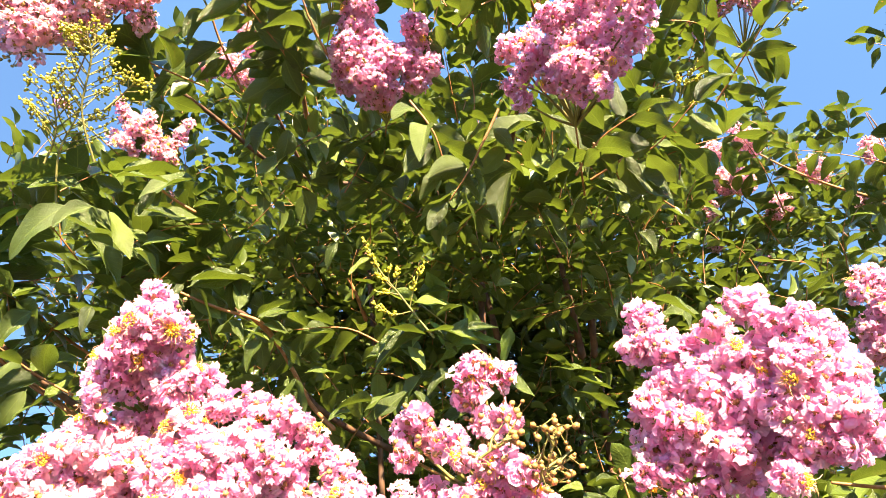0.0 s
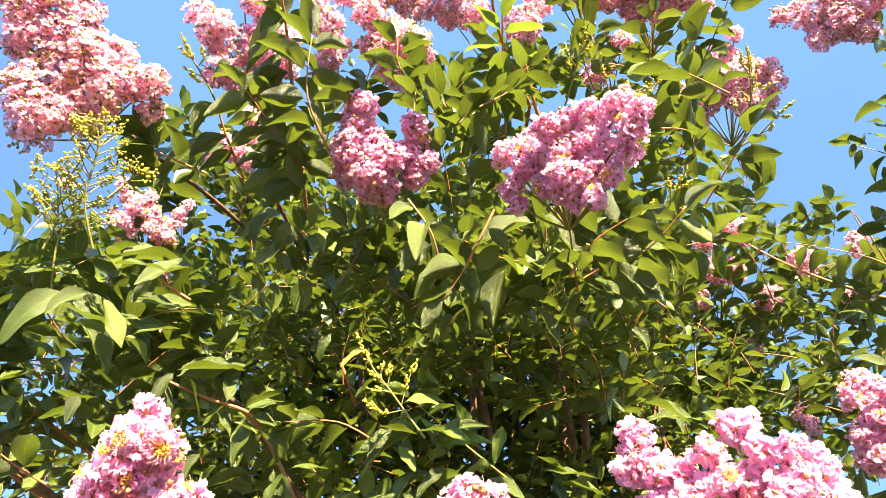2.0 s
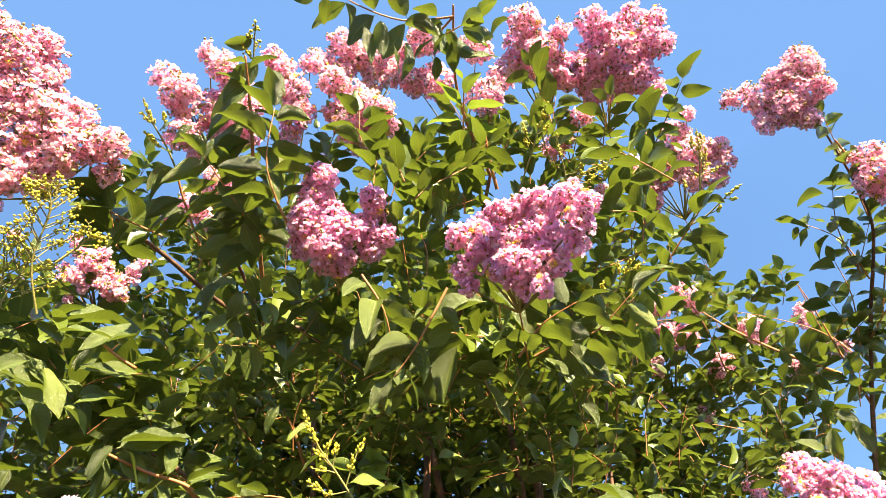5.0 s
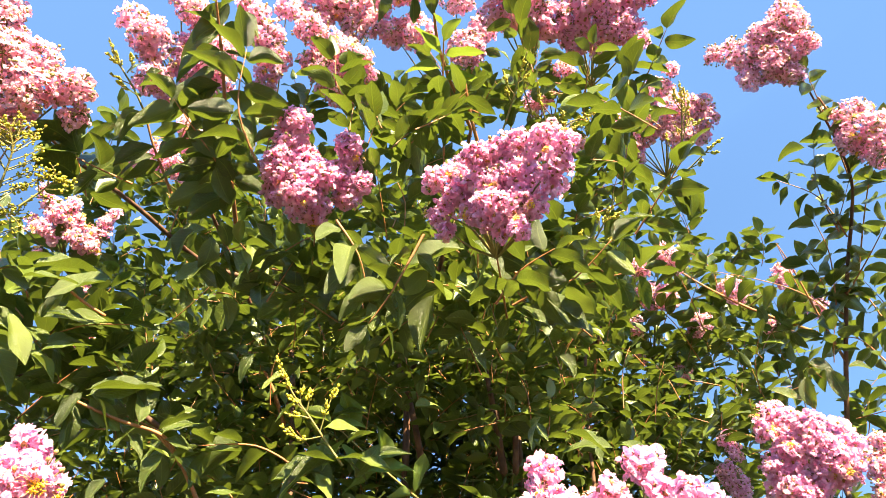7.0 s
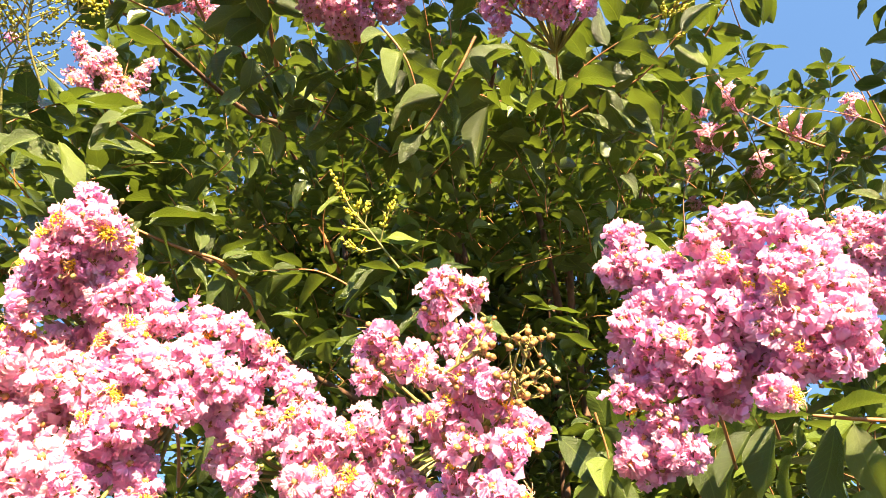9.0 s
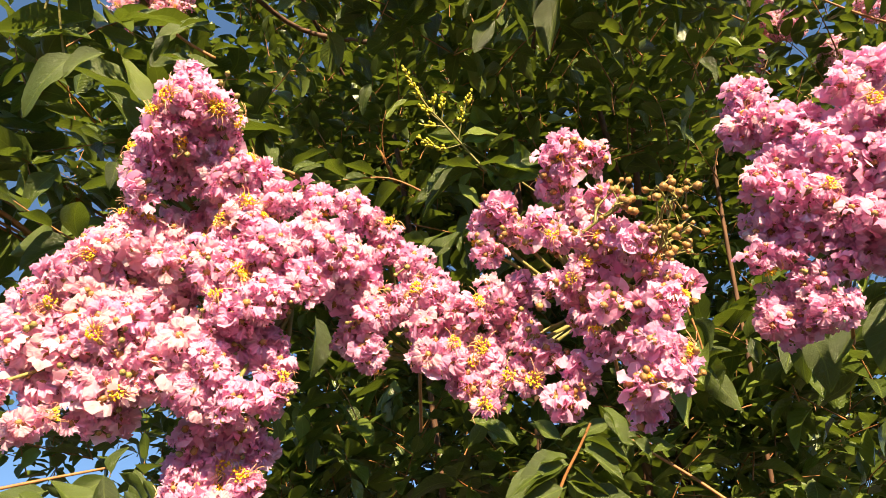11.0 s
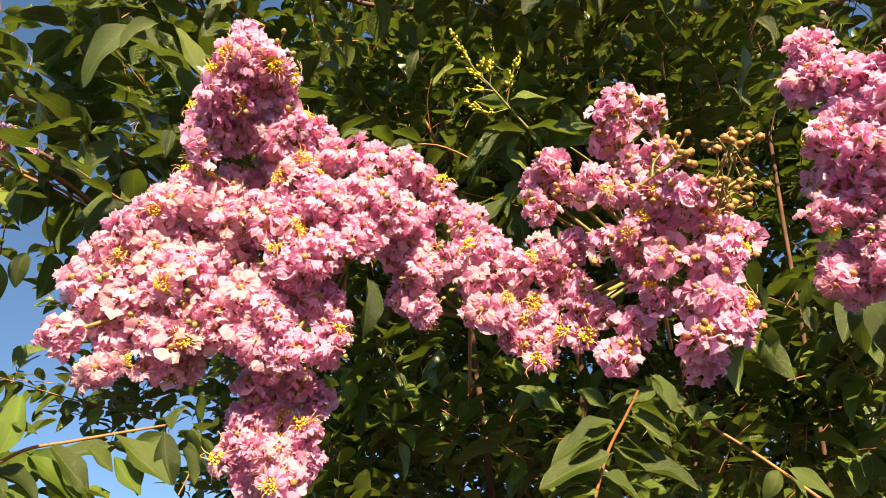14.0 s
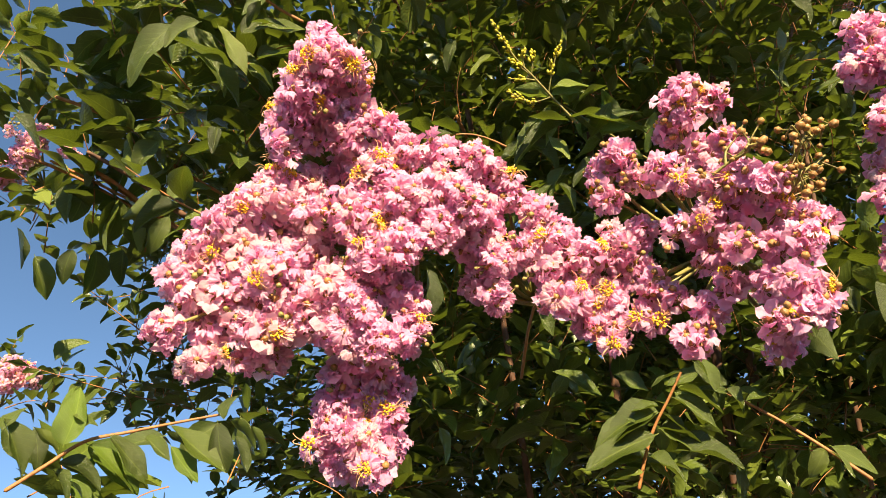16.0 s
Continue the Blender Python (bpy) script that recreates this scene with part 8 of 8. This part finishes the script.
blade(main_tree, (0.298, 0.735, 2.125), (0.360, 0.735, 2.114), (0.30, -0.70, 0.60), seed=729)
blade(main_tree, (0.340, 0.732, 2.103), (0.343, 0.730, 2.078), (0.30, -0.70, 0.60), seed=730)
blade(main_tree, (0.269, 0.730, 2.147), (0.246, 0.760, 2.120), (0.30, -0.70, 0.60), seed=731)
blade(main_tree, (0.311, 0.689, 2.181), (0.341, 0.668, 2.179), (0.20, -0.35, 0.90), seed=732)
blade(main_tree, (0.337, 0.654, 2.209), (0.357, 0.655, 2.194), (0.00, -0.75, 0.65), seed=733)
blade(main_tree, (0.155, 0.767, 2.282), (0.193, 0.753, 2.294), (0.00, -0.75, 0.65), seed=734)
blade(main_tree, (0.096, 0.830, 2.220), (0.140, 0.830, 2.232), (0.30, -0.70, 0.60), seed=735)
blade(main_tree, (-0.077, 0.825, 2.223), (-0.120, 0.846, 2.205), (0.15, -0.55, 0.80), seed=736)
blade(main_tree, (-0.103, 0.795, 2.254), (-0.135, 0.804, 2.226), (0.30, -0.70, 0.60), seed=737)
blade(main_tree, (-0.153, 0.773, 2.267), (-0.174, 0.785, 2.231), (0.30, -0.70, 0.60), seed=738)
# bright young shoot rising through the crown
limb(main_tree, [(0.140, 0.679, 2.670), (0.131, 0.602, 2.722), (0.124, 0.528, 2.765), (0.119, 0.462, 2.797)], 0.0024, 0.0014)
blade(main_tree, (0.118, 0.456, 2.789), (0.091, 0.428, 2.797), (0.30, -0.70, 0.60), young=True, seed=801)
blade(main_tree, (0.120, 0.479, 2.779), (0.144, 0.439, 2.793), (0.20, -0.35, 0.90), young=True, seed=802)
blade(main_tree, (0.119, 0.500, 2.768), (0.068, 0.456, 2.778), (0.15, -0.55, 0.80), young=True, seed=803)
blade(main_tree, (0.124, 0.501, 2.768), (0.186, 0.473, 2.774), (0.20, -0.35, 0.90), young=True, seed=804)
blade(main_tree, (0.121, 0.523, 2.756), (0.061, 0.520, 2.772), (0.00, -0.75, 0.65), young=True, seed=805)
blade(main_tree, (0.123, 0.525, 2.755), (0.156, 0.502, 2.754), (0.15, -0.55, 0.80), young=True, seed=806)
blade(main_tree, (0.128, 0.541, 2.746), (0.194, 0.515, 2.743), (0.00, -0.75, 0.65), young=True, seed=807)
blade(main_tree, (0.124, 0.567, 2.744), (0.058, 0.565, 2.761), (0.30, -0.70, 0.60), seed=808)
blade(main_tree, (0.127, 0.576, 2.738), (0.067, 0.576, 2.733), (0.00, -0.75, 0.65), seed=809)
blade(main_tree, (0.132, 0.597, 2.725), (0.206, 0.598, 2.726), (0.15, -0.55, 0.80), seed=810)
blade(main_tree, (0.129, 0.612, 2.717), (0.060, 0.602, 2.738), (0.00, -0.75, 0.65), seed=811)
blade(main_tree, (0.130, 0.621, 2.711), (0.067, 0.613, 2.709), (0.30, -0.70, 0.60), seed=812)
blade(main_tree, (0.135, 0.639, 2.699), (0.189, 0.631, 2.701), (0.00, -0.75, 0.65), seed=813)
blade(main_tree, (0.131, 0.648, 2.693), (0.062, 0.637, 2.691), (0.00, -0.75, 0.65), seed=814)
blade(main_tree, (0.134, 0.666, 2.680), (0.077, 0.669, 2.690), (0.00, -0.75, 0.65), seed=815)
blade(main_tree, (0.137, 0.671, 2.677), (0.167, 0.647, 2.678), (0.30, -0.70, 0.60), seed=816)
blade(main_tree, (0.136, 0.686, 2.666), (0.077, 0.685, 2.664), (0.20, -0.35, 0.90), seed=817)
blade(main_tree, (0.214, 0.481, 2.775), (0.249, 0.480, 2.753), (0.00, -0.75, 0.65), seed=818)
blade(main_tree, (0.194, 0.554, 2.742), (0.168, 0.576, 2.735), (0.00, -0.75, 0.65), seed=819)
blade(main_tree, (0.212, 0.519, 2.757), (0.189, 0.546, 2.759), (0.00, -0.75, 0.65), seed=820)
limb(main_tree, [(0.205, 0.654, 2.727), (0.188, 0.613, 2.755), (0.171, 0.562, 2.787)], 0.004, 0.003)
# bud sprays round the far heads
twig_spray(main_tree, [(0.231, 0.595, 2.639), (0.247, 0.535, 2.672), (0.256, 0.490, 2.694), (0.264, 0.453, 2.711)], [[(0.247, 0.535, 2.672), (0.236, 0.519, 2.683), (0.232, 0.511, 2.689)], [(0.254, 0.503, 2.688), (0.266, 0.493, 2.690), (0.272, 0.483, 2.694)], [(0.251, 0.522, 2.679), (0.234, 0.506, 2.691), (0.226, 0.489, 2.701)]], "small green flower buds on a thin stalk", ball=0.0021, seed=821)
twig_spray(main_tree, [(0.316, 0.581, 2.625), (0.308, 0.548, 2.648), (0.295, 0.519, 2.669), (0.288, 0.494, 2.684)], [[(0.312, 0.556, 2.642), (0.332, 0.545, 2.642), (0.338, 0.525, 2.652)], [(0.308, 0.552, 2.646), (0.293, 0.546, 2.654), (0.282, 0.539, 2.661)], [(0.325, 0.571, 2.629), (0.353, 0.557, 2.628), (0.363, 0.545, 2.632)], [(0.317, 0.572, 2.631), (0.338, 0.551, 2.637), (0.346, 0.543, 2.639)]], "yellow green flower buds above a flower head", ball=0.0021, seed=822)
twig_spray(main_tree, [(0.601, 0.693, 2.682), (0.614, 0.638, 2.713), (0.608, 0.573, 2.755), (0.593, 0.519, 2.791)], [[(0.607, 0.568, 2.758), (0.591, 0.553, 2.775), (0.586, 0.535, 2.787)], [(0.608, 0.578, 2.752), (0.616, 0.556, 2.760), (0.612, 0.545, 2.768)], [(0.609, 0.596, 2.741), (0.633, 0.580, 2.737), (0.644, 0.567, 2.738)], [(0.612, 0.648, 2.707), (0.590, 0.626, 2.733), (0.585, 0.608, 2.747)]], "small green flower buds on a dark stalk", ball=0.0021, seed=823)
twig_spray(main_tree, [(0.605, 0.682, 2.687), (0.632, 0.656, 2.690), (0.660, 0.614, 2.700), (0.682, 0.587, 2.704)], [[(0.632, 0.656, 2.690), (0.649, 0.641, 2.690), (0.651, 0.631, 2.695)], [(0.656, 0.620, 2.699), (0.670, 0.617, 2.693), (0.678, 0.613, 2.690)]], "small green flower buds on a thin twig", ball=0.0021, seed=824)
blade(main_tree, (0.621, 0.660, 2.667), (0.648, 0.707, 2.612), (0.30, -0.70, 0.60), seed=825)
blade(main_tree, (0.599, 0.692, 2.657), (0.634, 0.712, 2.617), (0.00, -0.75, 0.65), seed=826)
blade(main_tree, (0.530, 0.705, 2.684), (0.577, 0.700, 2.652), (0.30, -0.70, 0.60), seed=827)
blade(main_tree, (0.561, 0.710, 2.664), (0.602, 0.686, 2.672), (0.00, -0.75, 0.65), seed=828)
blade(main_tree, (0.539, 0.753, 2.643), (0.606, 0.749, 2.590), (0.15, -0.55, 0.80), seed=829)
blade(main_tree, (0.589, 0.733, 2.631), (0.625, 0.743, 2.607), (0.20, -0.35, 0.90), seed=830)
blade(main_tree, (0.505, 0.553, 2.790), (0.529, 0.582, 2.765), (0.00, -0.75, 0.65), seed=831)
blade(main_tree, (0.482, 0.534, 2.810), (0.512, 0.516, 2.814), (0.20, -0.35, 0.90), seed=832)
blade(main_tree, (0.494, 0.512, 2.816), (0.568, 0.503, 2.806), (0.30, -0.70, 0.60), seed=833)
blade(main_tree, (0.508, 0.538, 2.797), (0.535, 0.506, 2.786), (0.30, -0.70, 0.60), seed=834)
blade(main_tree, (0.445, 0.630, 2.771), (0.510, 0.637, 2.745), (0.30, -0.70, 0.60), seed=835)
blade(main_tree, (0.621, 0.765, 2.584), (0.649, 0.738, 2.580), (0.20, -0.35, 0.90), seed=836)
blade(main_tree, (0.635, 0.756, 2.583), (0.673, 0.732, 2.575), (0.00, -0.75, 0.65), seed=837)
blade(main_tree, (0.786, 0.664, 2.693), (0.833, 0.651, 2.672), (0.00, -0.75, 0.65), seed=838)
blade(main_tree, (0.815, 0.659, 2.675), (0.819, 0.687, 2.669), (0.30, -0.70, 0.60), seed=839)
blade(main_tree, (0.849, 0.588, 2.694), (0.817, 0.624, 2.711), (0.15, -0.55, 0.80), seed=840)
blade(main_tree, (0.852, 0.614, 2.675), (0.824, 0.616, 2.686), (0.30, -0.70, 0.60), seed=841)
blade(main_tree, (0.858, 0.634, 2.657), (0.824, 0.632, 2.670), (0.30, -0.70, 0.60), seed=842)
# unseen foliage added behind the crown to shade the leaves farther back
crown_main.fill((0.000, 2.200, 2.950), 0.250, 0.8, 0.08)
crown_main.fill((0.450, 2.200, 2.950), 0.250, 0.8, 0.08)
crown_main.fill((0.750, 2.200, 2.950), 0.220, 0.8, 0.08)
crown_main.fill((0.200, 2.200, 3.300), 0.250, 0.7, 0.08)
crown_main.fill((0.600, 2.200, 3.300), 0.220, 0.7, 0.08)
crown_main.fill((-0.350, 1.900, 3.000), 0.200, 0.6, 0.08)
# bush low at the right, which also shades the leaves beyond it
crown_main.fill((1.220, 1.900, 2.850), 0.150, 0.9, 0.07)
crown_main.fill((0.980, 2.000, 2.880), 0.160, 0.9, 0.07)
crown_main.fill((1.500, 1.950, 2.800), 0.150, 0.8, 0.07)
crown_main.fill((1.380, 1.900, 2.980), 0.100, 0.8, 0.07)
# broad leaves on a low shoot beside the hanging head
limb(main_tree, [(-0.536, 1.013, 1.803), (-0.594, 0.987, 1.786), (-0.645, 0.961, 1.769), (-0.690, 0.935, 1.752), (-0.725, 0.917, 1.718), (-0.756, 0.898, 1.685)], 0.0018, 0.0028)
blade(main_tree, (-0.705, 0.914, 1.740), (-0.695, 0.894, 1.810), (0.30, -0.70, 0.60), young=True, seed=901)
blade(main_tree, (-0.682, 0.930, 1.746), (-0.623, 0.976, 1.705), (0.20, -0.35, 0.90), young=True, seed=902)
blade(main_tree, (-0.594, 0.983, 1.754), (-0.554, 1.000, 1.708), (0.15, -0.55, 0.80), young=True, seed=903)
blade(main_tree, (-0.697, 0.928, 1.702), (-0.666, 0.957, 1.674), (0.20, -0.35, 0.90), young=True, seed=904)
blade(main_tree, (-0.662, 0.939, 1.762), (-0.617, 0.989, 1.719), (0.00, -0.75, 0.65), seed=905)
blade(main_tree, (-0.597, 0.974, 1.782), (-0.526, 1.016, 1.725), (0.15, -0.55, 0.80), seed=906)
blade(main_tree, (-0.624, 0.964, 1.763), (-0.588, 0.982, 1.742), (0.00, -0.75, 0.65), seed=907)
blade(main_tree, (-0.539, 1.003, 1.791), (-0.525, 1.036, 1.726), (0.30, -0.70, 0.60), seed=908)
blade(main_tree, (-0.531, 1.007, 1.791), (-0.516, 0.994, 1.823), (0.00, -0.75, 0.65), seed=909)
blade(main_tree, (-0.761, 0.860, 1.771), (-0.742, 0.906, 1.707), (0.15, -0.55, 0.80), seed=910)
blade(main_tree, (-0.760, 0.866, 1.751), (-0.754, 0.872, 1.789), (0.00, -0.75, 0.65), seed=911)
blade(main_tree, (-0.699, 0.907, 1.781), (-0.668, 0.919, 1.773), (0.30, -0.70, 0.60), seed=912)
blade(main_tree, (-0.636, 0.966, 1.720), (-0.616, 0.987, 1.699), (0.00, -0.75, 0.65), seed=913)
blade(main_tree, (-0.507, 1.051, 1.795), (-0.490, 1.075, 1.755), (0.25, 0.55, 0.75), seed=914)
blade(main_tree, (-0.537, 1.035, 1.801), (-0.500, 1.069, 1.782), (0.25, 0.55, 0.75), seed=915)
blade(main_tree, (-0.725, 0.937, 1.739), (-0.753, 0.922, 1.772), (0.25, 0.55, 0.75), seed=916)
blade(main_tree, (-0.728, 0.938, 1.727), (-0.672, 0.968, 1.702), (0.25, 0.55, 0.75), seed=917)
blade(main_tree, (-0.732, 0.937, 1.719), (-0.706, 0.967, 1.681), (0.25, 0.55, 0.75), seed=918)
blade(main_tree, (-0.589, 1.020, 1.760), (-0.613, 1.007, 1.782), (0.25, 0.55, 0.75), seed=919)
blade(main_tree, (-0.529, 1.045, 1.780), (-0.508, 1.065, 1.733), (0.25, 0.55, 0.75), seed=920)
crown_main.shoot([(-0.844, 1.433, 2.035), (-0.939, 1.343, 2.108), (-1.019, 1.253, 2.171)], size=0.05, pairs=7, seed=921)
crown_main.shoot([(-0.832, 1.469, 1.948), (-0.971, 1.376, 1.970), (-1.095, 1.273, 1.995)], size=0.055, pairs=8, seed=922)
crown_main.shoot([(-0.875, 1.411, 2.043), (-0.925, 1.369, 2.071), (-0.934, 1.339, 2.126)], size=0.05, pairs=4, seed=923)
# sunny brush between the two trees
crown_main.fill((0.884, 1.123, 2.540), 0.060, 0.7, 0.055)
crown_main.fill((0.958, 1.094, 2.598), 0.060, 0.7, 0.055)
crown_main.fill((0.811, 1.154, 2.471), 0.060, 0.7, 0.055)
crown_main.fill((0.978, 1.083, 2.495), 0.055, 0.7, 0.055)
crown_main.fill((0.887, 1.119, 2.445), 0.055, 0.7, 0.055)
crown_main.fill((0.809, 1.151, 2.571), 0.050, 0.7, 0.055)
crown_main.fill((0.708, 1.128, 2.499), 0.050, 0.7, 0.055)
crown_main.fill((0.643, 1.056, 2.550), 0.050, 0.7, 0.055)
# dark foliage low behind the side tree
crown_main.fill((1.366, 2.210, 2.158), 0.250, 1.3, 0.08)
crown_main.fill((1.432, 2.124, 2.290), 0.250, 1.3, 0.08)
crown_main.fill((1.265, 2.285, 2.111), 0.250, 1.3, 0.08)
crown_main.fill((1.422, 2.193, 2.082), 0.250, 1.3, 0.08)
crown_main.finish()
crown_side.finish()
